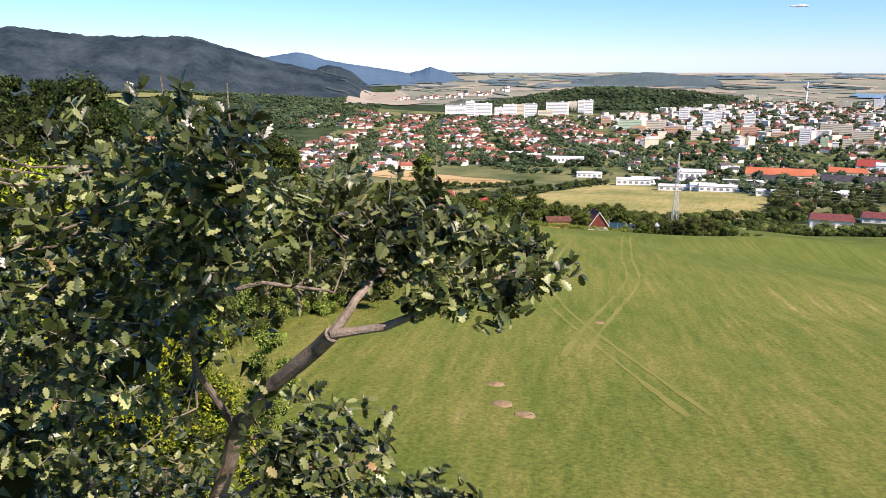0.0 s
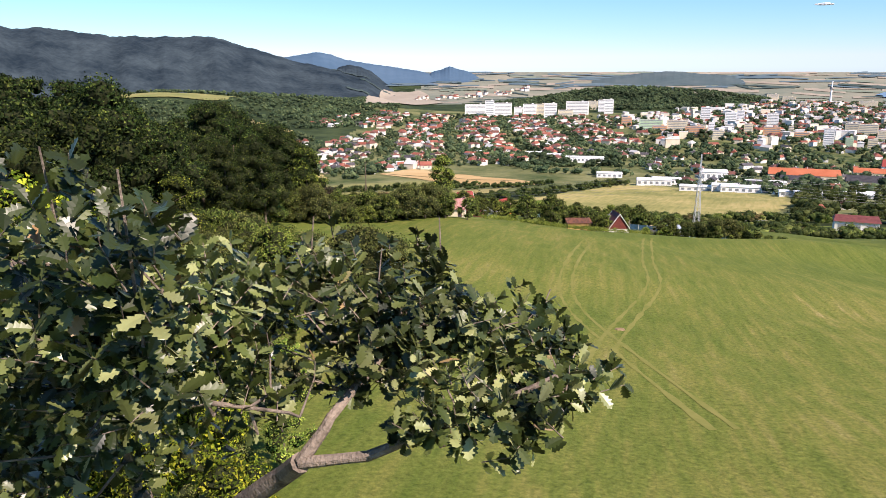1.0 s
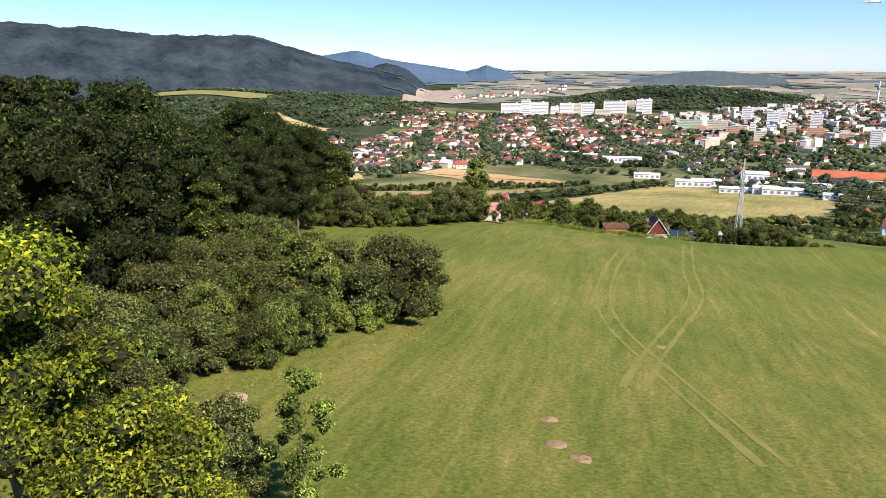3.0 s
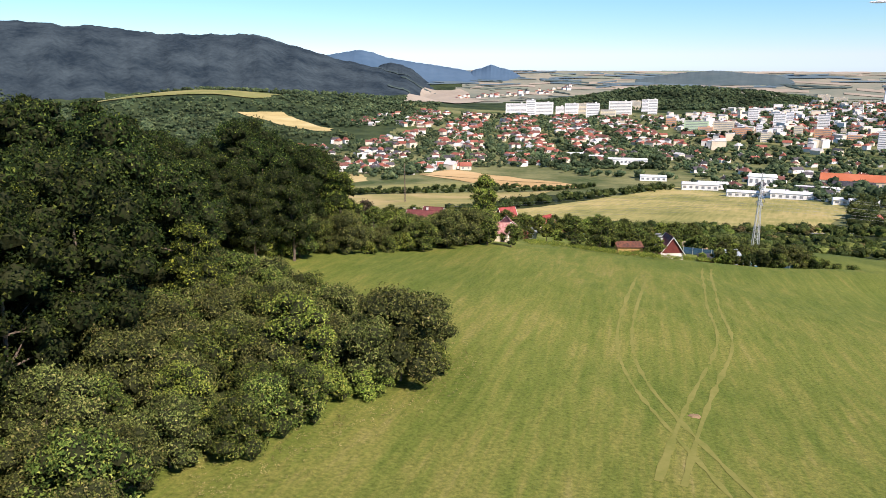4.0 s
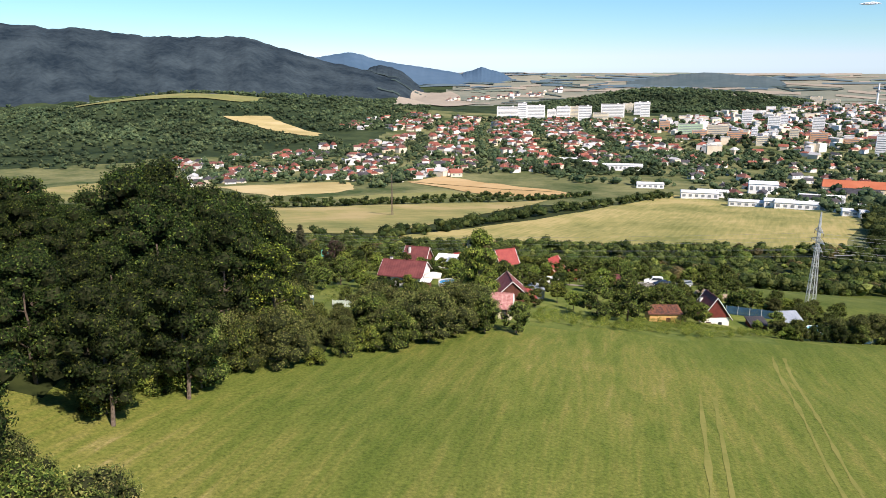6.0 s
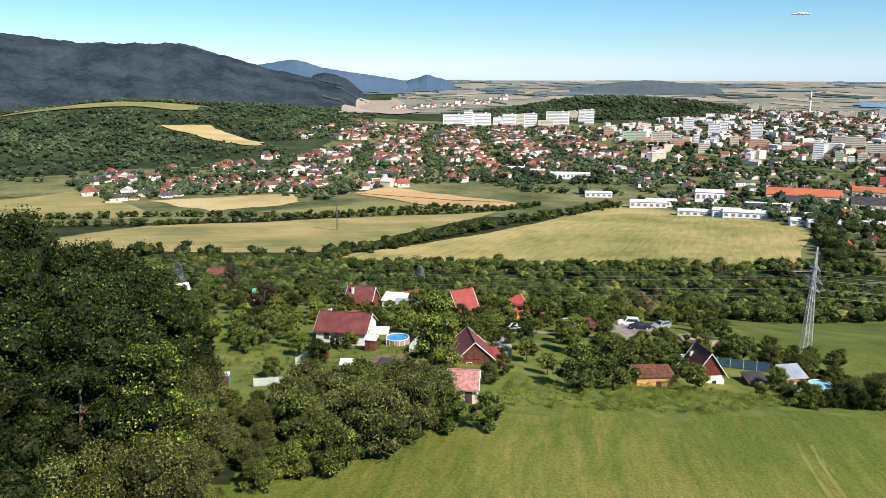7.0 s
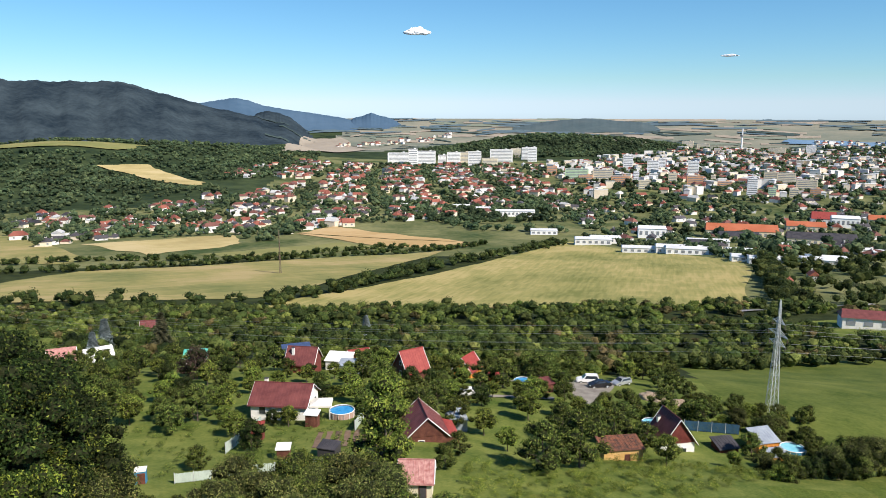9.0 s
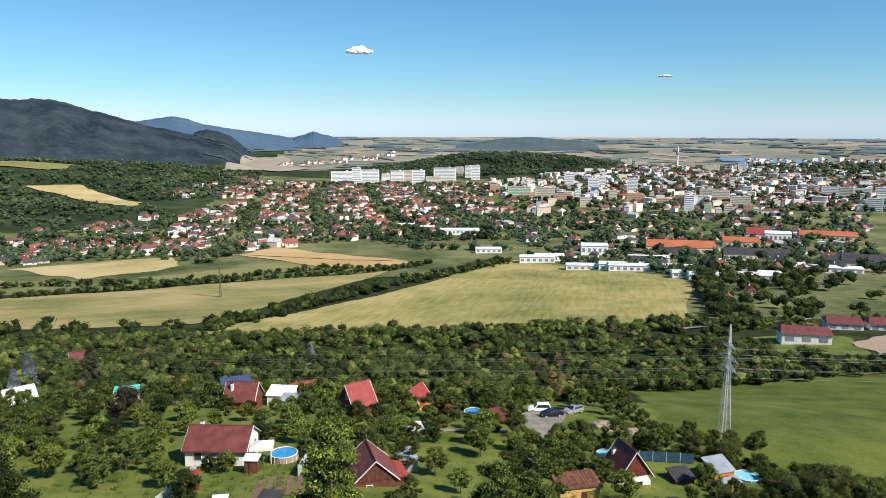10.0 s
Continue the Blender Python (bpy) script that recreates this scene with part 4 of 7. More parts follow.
    for side, along, sill, w, hh, kind in openings:
        if side in "fb":
            s = -1 if side == "f" else 1
            row = (along, s * (hw + 0.02), sill, w, 0.08, hh)
            glass = (along, s * (hw + 0.05), sill + 0.08, w - 0.16, 0.06, hh - 0.16)
        else:
            s = -1 if side == "l" else 1
            row = (s * (hl + 0.02), along, sill, 0.08, w, hh)
            glass = (s * (hl + 0.05), along, sill + 0.08, 0.06, w - 0.16, hh - 0.16)
        if kind == "door":
            d = part("door", blocks(row, bevel=0.01), BROWN_WOOD, h, "brown wooden door")
            part("door_panel", blocks(glass, bevel=0.01), DARK_ROOF, d)
        else:
            d = part("window", blocks(row, bevel=0.01), WHITE_PAINT, h, "white-framed window")
            part("pane", blocks(glass, bevel=0.005), DARK_GLASS, d)
    return h


def mesh_from(bm, name, mat):
    me = bpy.data.meshes.new(name)
    bm.to_mesh(me)
    bm.free()
    me.materials.append(mat)
    return me


def shed(name, x, y, turn, w, d, front_h, back_h, wall_mat, roof_mat, label, z=None, category="shed", over=0.25, door=True):
    """A small hut with a single-pitch roof."""
    h = thing(name, x, y, z, turn, label, category)
    bm = bmesh.new()
    vs = [bm.verts.new(p) for p in ((-w / 2, -d / 2, -0.8), (w / 2, -d / 2, -0.8), (w / 2, d / 2, -0.8), (-w / 2, d / 2, -0.8),
                                    (-w / 2, -d / 2, front_h), (w / 2, -d / 2, front_h), (w / 2, d / 2, back_h), (-w / 2, d / 2, back_h))]
    for f in ((3, 2, 1, 0), (4, 5, 6, 7), (0, 1, 5, 4), (1, 2, 6, 5), (2, 3, 7, 6), (3, 0, 4, 7)):
        bm.faces.new([vs[i] for i in f])
    wall = part("wall", bm, wall_mat, h)
    if min(front_h, back_h) > 1.85 and w > 2:
        plank = mesh_from(blocks((0, -d / 2 - 0.012, 0, w, 0.024, 0.17), bevel=0.006), "board", wall_mat)
        for zz in np.arange(0.1, min(front_h, back_h) - 0.1, 0.21):
            part("board", plank, None, wall).location = (0, 0, zz)
    s = (back_h - front_h) / d
    bm = seamed_slab(bmesh.new(), (-w / 2 - over, -d / 2 - over, front_h - s * over + 0.12), (w / 2 + over, -d / 2 - over, front_h - s * over + 0.12),
                     (w / 2 + over, d / 2 + over, back_h + s * over + 0.12), (-w / 2 - over, d / 2 + over, back_h + s * over + 0.12), 0.1, max(4, int(w / 0.4)))
    part("roof", bm, roof_mat, h)
    if door:
        part("door", blocks((w * 0.1, -d / 2 - 0.04, 0, 0.8, 0.06, min(1.85, front_h - 0.15)), bevel=0.01), BROWN_WOOD, h)
    return h


def round_pool(x, y, r, high, water_mat, wall_mat, label, z=None):
    p = thing("swimming_pool", x, y, z, 0, label, "pool")
    bm = bmesh.new()
    bmesh.ops.create_cone(bm, cap_ends=False, segments=28, radius1=r, radius2=r, depth=high + 0.4, matrix=Matrix.Translation((0, 0, high / 2 - 0.2)))
    part("wall", bm, wall_mat, p)
    bm = bmesh.new()
    bmesh.ops.create_circle(bm, cap_ends=True, segments=28, radius=r - 0.02, matrix=Matrix.Translation((0, 0, high - 0.14)))
    part("water", bm, water_mat, p, "clear blue pool water")
    bm = bmesh.new()
    pts = [(r * math.cos(i * math.pi / 14), r * math.sin(i * math.pi / 14), high) for i in range(28)]
    for a, b in zip(pts, pts[1:] + pts[:1]):
        rod(bm, a, b, 0.07, 0.07, 5)
    part("rim", bm, WHITE_PAINT, p)
    for i in range(0, 28, 2):
        bm = bmesh.new()
        a = i * math.pi / 14
        rod(bm, ((r + 0.06) * math.cos(a), (r + 0.06) * math.sin(a), -0.4), ((r + 0.06) * math.cos(a), (r + 0.06) * math.sin(a), high), 0.035, 0.035, 5)
        part("leg", bm, WHITE_PAINT, p)
    return p


def car(x, y, turn, paint, label, tall=1.45, long=4.5, estate=False):
    """A parked car, bonnet towards its own +x."""
    c = thing("car", x, y, None, turn, label, "car", "parked cars")
    sx = long / 4.5
    prof = [(-2.2, 0.35), (-2.25, 0.75), (-2.1, 0.98), (-1.3 if not estate else -2.0, 1.02), (-0.75 if not estate else -1.85, tall - 0.02), (0.35, tall), (1.0, 1.02), (1.95, 0.86), (2.22, 0.62), (2.22, 0.35)]
    bm = bmesh.new()
    for k, w in ((0, 0.86),):
        lf = [bm.verts.new((px * sx, -w * (0.8 if pz > 1.1 else 1), pz)) for px, pz in prof]
        rt = [bm.verts.new((px * sx, w * (0.8 if pz > 1.1 else 1), pz)) for px, pz in prof]
        bm.faces.new(lf)
        bm.faces.new(rt[::-1])
        n = len(prof)
        for i in range(n):
            bm.faces.new((lf[i], rt[i], rt[(i + 1) % n], lf[(i + 1) % n]))
    bmesh.ops.bevel(bm, geom=bm.edges[:], offset=0.05, segments=2, affect="EDGES")
    body = part("body", bm, paint, c)
    x0, x1 = (-0.72 if not estate else -1.7) * sx, 0.32 * sx
    for s in (-1, 1):
        bm = bmesh.new()
        q = [(x0 - 0.25 * sx, s * 0.835, 1.06), (x1 + 0.42 * sx, s * 0.835, 1.06), (x1, s * 0.73, tall - 0.1), (x0 + 0.05, s * 0.73, tall - 0.1)]
        vs = [bm.verts.new(p) for p in q] + [bm.verts.new((p[0], p[1] + s * 0.012, p[2])) for p in q]
        for f in ((0, 1, 2, 3), (7, 6, 5, 4), (0, 4, 5, 1), (1, 5, 6, 2), (2, 6, 7, 3), (3, 7, 4, 0)):
            bm.faces.new([vs[i] for i in f])
        part("side_window", bm, DARK_GLASS, body)
    for q, nm in (([(0.42, -0.62, tall - 0.02), (0.42, 0.62, tall - 0.02), (1.0, 0.76, 1.05), (1.0, -0.76, 1.05)], "windscreen"), ([(-0.83, 0.62, tall - 0.04), (-0.83, -0.62, tall - 0.04), (-1.33, -0.76, 1.05), (-1.33, 0.76, 1.05)], "rear_window")):
        if estate and nm == "rear_window":
            q = [(-1.93, 0.62, tall - 0.1), (-1.93, -0.62, tall - 0.1), (-2.06, -0.76, 1.05), (-2.06, 0.76, 1.05)]
        d = 0.03 if nm == "windscreen" else -0.03
        bm = slab(bmesh.new(), [(p[0] * sx + d, p[1], p[2] + 0.025) for p in q], 0.02)
        part(nm, bm, DARK_GLASS, body)
    for px in (-1.35, 1.38):
        for s in (-1, 1):
            bm = bmesh.new()
            bmesh.ops.create_cone(bm, cap_ends=True, segments=18, radius1=0.32, radius2=0.32, depth=0.22, matrix=Matrix.Translation((px * sx, s * 0.78, 0.32)) @ Matrix.Rotation(radians(90), 4, "X"))
            w = part("wheel", bm, RUBBER, c)
            bm = bmesh.new()
            bmesh.ops.create_cone(bm, cap_ends=True, segments=14, radius1=0.2, radius2=0.2, depth=0.24, matrix=Matrix.Translation((px * sx, s * 0.785, 0.32)) @ Matrix.Rotation(radians(90), 4, "X"))
            part("rim", bm, STEEL, w)
    for s in (-1, 1):
        part("headlight", blocks((2.17 * sx, s * 0.62, 0.62, 0.1, 0.34, 0.14), bevel=0.03), WHITE_PAINT, c)
        part("tail_light", blocks((-2.2 * sx, s * 0.68, 0.72, 0.08, 0.22, 0.18), bevel=0.02), RED_ROOF, c)
    return c


# main houses
PATCHED = surface("patched_roof", (0.035, 0.028, 0.028), (0.26, 0.10, 0.05), 1.6, 5, 0.7, bump=0.01)
gable_house("cottage", -18.4, 216.6, -10, 8.4, 6.4, 2.35, 2.1, WHITE_PLASTER, MAROON_ROOF, "white single-storey cottage with a maroon sheet roof", z=60.1, chimney=(-3.1, 1.0, 1.3),
            openings=(("r", -1.4, 0.0, 1.0, 2.0, "door"), ("r", 1.3, 0.7, 1.2, 1.3, "window"), ("f", -2.4, 0.8, 1.1, 1.2, "window"), ("f", 1.5, 0.8, 1.1, 1.2, "window")))
gable_house("cottage", 1.9, 203.2, 98, 6.4, 5.4, 2.2, 2.5, BROWN_WOOD, MAROON_ROOF, "dark red-brown wooden cottage with a maroon roof", z=60.9,
            openings=(("l", 0.8, 0.6, 0.9, 1.1, "window"), ("f", 1.0, 0.7, 0.9, 1.0, "window")), gable_mat=BROWN_WOOD)
shed("lean_to", 5.1, 203.6, 98, 5.2, 2.2, 2.1, 2.75, BROWN_WOOD, RED_ROOF, "red-roofed lean-to beside the brown cottage", category="lean-to", door=False, z=60.2)
gable_house("garden_hut", 0.3, 180.2, -6, 3.3, 3.0, 2.1, 1.5, CREAM_PLASTER, PINK_ROOF, "small cream hut with a weathered pink roof at the meadow's edge", z=66.0, category="hut", over=0.25,
            openings=(("r", 0.2, 0.9, 0.7, 0.7, "window"), ("f", 0.7, 0.0, 0.8, 1.8, "door")))
gable_house("a_frame_cottage", 38.5, 208.9, 98, 4.6, 5.2, 2.7, 3.6, WHITE_PLASTER, MAROON_ROOF, "steep-roofed white cottage with a dark red boarded gable", z=55.2, over=0.4, gable_mat=RED_WOOD,
            openings=(("l", -0.9, 0.9, 0.9, 1.0, "window"), ("l", 1.2, 0.0, 0.9, 1.9, "door")), chimney=(1.6, 1.2, 1.0))
shed("garden_hut", 53.0, 209.6, 10, 3.3, 2.8, 2.5, 3.5, ORANGE_WOOD, GREY_ROOF, "orange wooden hut with a grey-blue sheet roof", z=54.3, category="hut")
shed("garden_shed", 47.0, 209.2, 8, 3.0, 2.4, 2.2, 2.9, BROWN_WOOD, DARK_ROOF, "dark shed with a nearly black roof beside the orange hut", z=53.9)
shed("garden_hut", 28.2, 200.6, 4, 5.4, 3.0, 2.5, 3.0, YELLOW_WOOD, PATCHED, "yellow hut with a dark, rust-patched low roof", z=58.3, category="hut")
shed("lean_to", 53.3, 206.2, 10, 2.6, 1.5, 1.3, 1.7, ORANGE_WOOD, GREY_ROOF, "low grey-roofed annex before the orange hut", z=54.7, category="lean-to", door=False)
gable_house("garden_hut", 1.3, 243.4, 30, 4.6, 5.0, 2.2, 3.2, BROWN_WOOD, RED_ROOF, "hut with a bright red steep roof", category="hut", openings=(("l", 0, 0.8, 0.9, 1.0, "window"), ("l", 0, 2.8, 0.8, 0.8, "window")))
gable_house("garden_hut", 12.6, 248.5, 55, 4.4, 3.8, 2.1, 2.3, ORANGE_WOOD, RED_ROOF, "small orange hut with a red roof", category="hut", openings=(("l", 0, 0.9, 0.8, 0.9, "window"),))
gable_house("cottage", -20.0, 252.5, -12, 5.6, 5.2, 2.5, 2.6, RED_WOOD, MAROON_ROOF, "red wooden cottage with a brown roof and a pale chimney", chimney=(-1.6, -1.2, 1.7), openings=(("l", 0, 1.0, 0.9, 1.0, "window"),))
shed("garden_shed", -13.2, 257.5, -14, 5.0, 3.4, 2.3, 3.1, WHITE_PLASTER, WHITE_PAINT, "white shed with a white sheet roof")
gable_house("garden_hut", -9.4, 260.5, 20, 4.2, 3.8, 2.0, 1.9, RED_WOOD, RED_ROOF, "low red hut with a red roof", category="hut")
shed("greenhouse", -9.8, 250.5, -10, 5.6, 2.8, 1.9, 2.3, GREY_ROOF, GREY_ROOF, "glazed garden greenhouse with a grey frame", category="greenhouse", door=False)
shed("garden_shed", -24.5, 276.5, 15, 6.2, 4.6, 2.4, 3.6, BROWN_WOOD, surface("solar_panels", (0.035, 0.06, 0.13), (0.07, 0.10, 0.19), 1, 6, 0.25, bump=0), "shed with a dark blue solar roof")
shed("garden_shed", -45.5, 268.5, 10, 4.6, 3.4, 2.2, 2.9, WHITE_PLASTER, surface("teal_roof", (0.07, 0.42, 0.34), (0.12, 0.55, 0.46), 1, 8, 0.5, bump=0), "shed with a bright teal roof")
gable_house("garden_hut", -65.5, 266.5, 35, 5.2, 5.0, 2.0, 2.2, WHITE_PLASTER, WHITE_PAINT, "white hut with a pale roof", category="hut")
gable_house("garden_hut", -73.5, 267.5, 20, 5.2, 4.8, 2.1, 2.2, CREAM_PLASTER, PINK_ROOF, "cream hut with a faded reddish roof", category="hut")
gable_house("garden_hut", -95.0, 390.0, 10, 7.0, 6.0, 2.6, 2.8, CREAM_PLASTER, MAROON_ROOF, "cottage with a maroon roof among scrub", category="hut")
shed("greenhouse", 6.9, 209.6, 98, 4.2, 2.4, 1.8, 2.2, GREY_ROOF, GREY_ROOF, "small glass greenhouse behind the brown cottage", category="greenhouse", door=False)
shed("tool_shed", -20.3, 204.4, 0, 1.6, 1.3, 1.9, 2.1, RED_WOOD, RED_ROOF, "narrow dark red tool shed beside the fence", over=0.12)
shed("bar_shelter", -13.6, 209.8, -12, 1.7, 1.3, 1.9, 2.1, BROWN_WOOD, WHITE_PAINT, "small dark shelter with a white roof", over=0.2)
shed("garden_shed", -15.4, 194.6, 0, 1.5, 1.3, 1.4, 1.6, BROWN_WOOD, WHITE_PAINT, "low shed with a white lid by the fence", over=0.15, door=False)
shed("garden_shed", -10.0, 195.5, -20, 2.3, 1.8, 1.2, 1.5, DARK_ROOF, DARK_ROOF, "low black tarpaulin-covered shed in the vegetable garden", over=0.1, door=False)
BLUE_PLASTIC = surface("blue_plastic", (0.03, 0.20, 0.38), (0.07, 0.30, 0.50), 2, 10, 0.5, bump=0)
shed("toilet_cabin", -29.6, 186.6, 10, 1.1, 1.1, 2.0, 2.0, BLUE_PLASTIC, WHITE_PAINT, "blue plastic toilet cabin with a pale roof", over=0.06, category="toilet cabin", z=64.3)
shed("garden_hut", 16.7, 240.6, 5, 1.8, 1.6, 1.8, 2.1, ORANGE_WOOD, RED_ROOF, "tiny orange hut with a red roof", over=0.2, category="hut")
shed("garden_shed", 25.6, 236.0, 20, 2.2, 1.9, 1.7, 2.2, BROWN_WOOD, MAROON_ROOF, "small brown shed under trees", over=0.25)
shed("garden_hut", -12.0, 330.0, 0, 4.0, 3.2, 2.1, 2.8, ORANGE_WOOD, GREY_ROOF, "orange hut with a grey roof in the scrub", category="hut")
shed("garden_hut", -17.0, 342.0, 0, 4.4, 3.4, 2.1, 2.6, WHITE_PLASTER, WHITE_PAINT, "pale hut in the scrub", category="hut")

# pavilion beside the white cottage
pav = thing("pavilion", -12.7, 213.9, 60.2, 0, "pavilion with a white fabric roof beside the pool", "pavilion")
for sx in (-1, 1):
    for sy in (-1, 1):
        part("post", rod(bmesh.new(), (sx * 1.35, sy * 1.35, -0.3), (sx * 1.35, sy * 1.35, 2.35), 0.05, 0.05, 6), WHITE_PAINT, pav)
        part("curtain", blocks((sx * 1.3, sy * 1.15, 0.1, 0.1, 0.5, 2.2), bevel=0.03), WHITE_PAINT, pav, "gathered white curtain")
bm = bmesh.new()
rim, top = [bm.verts.new((sx * 1.6, sy * 1.6, 2.35)) for sx, sy in ((-1, -1), (1, -1), (1, 1), (-1, 1))], bm.verts.new((0, 0, 3.0))
low = [bm.verts.new((v.co.x, v.co.y, 2.1)) for v in rim]
for i in range(4):
    bm.faces.new((rim[i], rim[(i + 1) % 4], top))
    bm.faces.new((low[i], low[(i + 1) % 4], rim[(i + 1) % 4], rim[i]))
part("canopy", bm, surface("cream_fabric", (0.70, 0.66, 0.58), (0.80, 0.77, 0.70), 1, 10, 0.9, bump=0), pav)

round_pool(-9.7, 213.6, 1.85, 1.15, POOL_BLUE, surface("pool_wall", (0.33, 0.22, 0.18), (0.44, 0.32, 0.27), 2, 10, 0.7, bump=0), "round above-ground pool with clear blue water", z=60.25)
round_pool(58.0, 210.0, 1.8, 0.85, PALE_POOL, BLUE_PLASTIC, "round light blue pool beside the orange hut", z=54.2)
round_pool(38.6, 217.0, 1.5, 0.8, PALE_POOL, BLUE_PLASTIC, "small round pale pool behind the steep-roofed cottage")
round_pool(22.6, 242.6, 1.7, 0.7, POOL_BLUE, BLUE_PLASTIC, "blue paddling pool near the parked cars")
round_pool(-8.2, 255.0, 1.3, 0.7, PALE_POOL, BLUE_PLASTIC, "small teal pool beside the red hut")

# cars
PAINT_WHITE = surface("white_car_paint", (0.78, 0.78, 0.78), (0.84, 0.84, 0.84), 1, 5, 0.2, bump=0, spec=0.6)
PAINT_DARK = surface("black_car_paint", (0.012, 0.013, 0.016), (0.02, 0.021, 0.025), 1, 5, 0.18, bump=0, spec=0.6)
PAINT_SILVER = surface("silver_car_paint", (0.50, 0.52, 0.54), (0.58, 0.60, 0.62), 1, 5, 0.25, metal=0.5, bump=0, spec=0.6)
car(10.5, 229.0, 174, PAINT_WHITE, "white saloon car parked on the lane")
car(35.6, 244.0, 172, PAINT_WHITE, "white off-road car parked on the gravel", 1.7, 4.5, True)
car(36.7, 239.8, 186, PAINT_DARK, "black car parked on the gravel", 1.42, 4.3)
car(42.0, 243.0, 205, PAINT_SILVER, "silver hatchback parked on the gravel", 1.5, 4.0, True)

# lanes, bare earth
drape("lane", [(3, 226.6), (26, 229.4), (26, 231.4), (3, 228.8)], 24, 3, 0.06, GRAVEL, "pale concrete lane between gardens", "lane", 0.1)
drape("gravel_yard", [(29, 225), (33, 225), (42, 247), (31, 247)], 12, 16, 0.06, GRAVEL, "grey gravel parking yard", "yard", 0.4)
drape("gravel_yard", [(18, 243.5), (27, 243.5), (28, 246), (18, 246)], 12, 8, 0.06, GRAVEL, "gravel path by the pool", "yard", 0.3)
for bx, by, br, bh in ((44.0, 231.5, 2.6, 1.1), (47.2, 227.0, 2.4, 1.0), (49.5, 224.0, 1.7, 0.6), (-13.3, 73.6, 1.0, 0.3), (-11.9, 70.6, 0.9, 0.25)):
    heap = thing("earth_heap", bx, by, None, bx * 7, "heap of bare brown earth", "heap", "heaps of earth")
    bm = bmesh.new()
    bmesh.ops.create_icosphere(bm, subdivisions=4, radius=1)
    for v in bm.verts:
        k = 1 + 0.25 * noise.noise(v.co * 2.2 + Vector((bx, by, 0))) + 0.1 * noise.noise(v.co * 6)
        v.co = Vector((v.co.x * br * k, v.co.y * br * 0.75 * k, max(-0.2, v.co.z) * bh * k))
    part("earth", bm, DIRT, heap)
for mx0, my0, mr0 in ((5.9, 71.0, 0.6), (7.1, 69.2, 0.55), (5.8, 75.0, 0.5), (16.5, 94.8, 0.45)):
    bm = bmesh.new()
    bmesh.ops.create_icosphere(bm, subdivisions=3, radius=1)
    for v in bm.verts:
        k = 1 + 0.3 * noise.noise(v.co * 2.5 + Vector((mx0, my0, 0)))
        v.co = Vector((v.co.x * mr0 * 1.1 * k, v.co.y * mr0 * 0.85 * k, max(-0.3, v.co.z) * 0.16 * k))
    mh = thing("molehill", mx0, my0, None, 0, "patch of bare earth thrown up in the meadow", "molehill", "molehills in the meadow")
    part("earth", bm, surface("dry_molehill", (0.17, 0.115, 0.06), (0.32, 0.225, 0.13), 2, 10, 0.95, bump=0.03), mh)

# the round straw bale by the bushes
bale = thing("straw_bale", -10.8, 113.2, None, 25, "round straw bale standing on the meadow beside bushes", "bale")
bm = bmesh.new()
bmesh.ops.create_cone(bm, cap_ends=True, segments=28, radius1=0.85, radius2=0.85, depth=1.2, matrix=Matrix.Translation((0, 0, 0.83)) @ Matrix.Rotation(radians(90), 4, "X"))
bmesh.ops.bevel(bm, geom=[e for e in bm.edges if len(e.link_faces) == 2 and e.calc_face_angle(0) > 1], offset=0.08, segments=2, affect="EDGES")
part("straw", bm, surface("straw", (0.42, 0.32, 0.16), (0.62, 0.50, 0.29), 3, 30, 0.95, bump=0.04), bale)

# fences
MESH_FENCE = surface("pale_fence", (0.36, 0.44, 0.40), (0.52, 0.60, 0.55), 1, 8, 0.7, bump=0)
NET_BLUE = surface("dark_blue_netting", (0.015, 0.05, 0.09), (0.03, 0.09, 0.15), 1, 8, 0.8, bump=0)


def fence(points, high, mat, label, step=2.2, board=0.18):
    f = thing("fence", points[0][0], points[0][1], 0, 0, label, "fence")
    f.matrix_world = Matrix.Identity(4)
    plank = mesh_from(blocks((0, 0, 0, board * 0.9, 0.03, high - 0.1), bevel=0.006), "board", mat)
    for (ax, ay), (bx, by) in zip(points, points[1:]):
        n = max(1, round(math.hypot(bx - ax, by - ay) / step))
        for i in range(n):
            p, q = (ax + (bx - ax) * i / n, ay + (by - ay) * i / n), (ax + (bx - ax) * (i + 1) / n, ay + (by - ay) * (i + 1) / n)
            part("post", rod(bmesh.new(), (*p, gz(*p) - 0.3), (*p, gz(*p) + high + 0.1), 0.05, 0.05, 6), STEEL, f)
            turn = math.degrees(math.atan2(q[1] - p[1], q[0] - p[0]))
            m = max(4, int(step / board))
            for j in range(m):
                u = (j + 0.5) / m
                x, y = p[0] + (q[0] - p[0]) * u, p[1] + (q[1] - p[1]) * u
                part("board", plank, None, f).matrix_world = pose(x, y, gz(x, y) + 0.08 + 0.04 * math.sin(j * 2.3), 0, 0, turn)
    return f


fence([(-22.9, 197.0), (-21.0, 211.0)], 1.5, MESH_FENCE, "pale green-grey fence between two gardens")
fence([(-25.8, 185.8), (-20, 187.2), (-13.3, 189.4), (-9.0, 190.6)], 1.2, MESH_FENCE, "pale mesh fence along the lower gardens")
fence([(-7.4, 206), (-6.4, 212)], 1.6, MESH_FENCE, "short grey screen beside the pool")
fence([(43.5, 216.0), (52.0, 215.0)], 1.7, NET_BLUE, "dark blue netting fence behind the huts")
fence([(58.5, 194.2), (62.4, 196.4)], 1.5, NET_BLUE, "dark blue netting fence beside the pool")

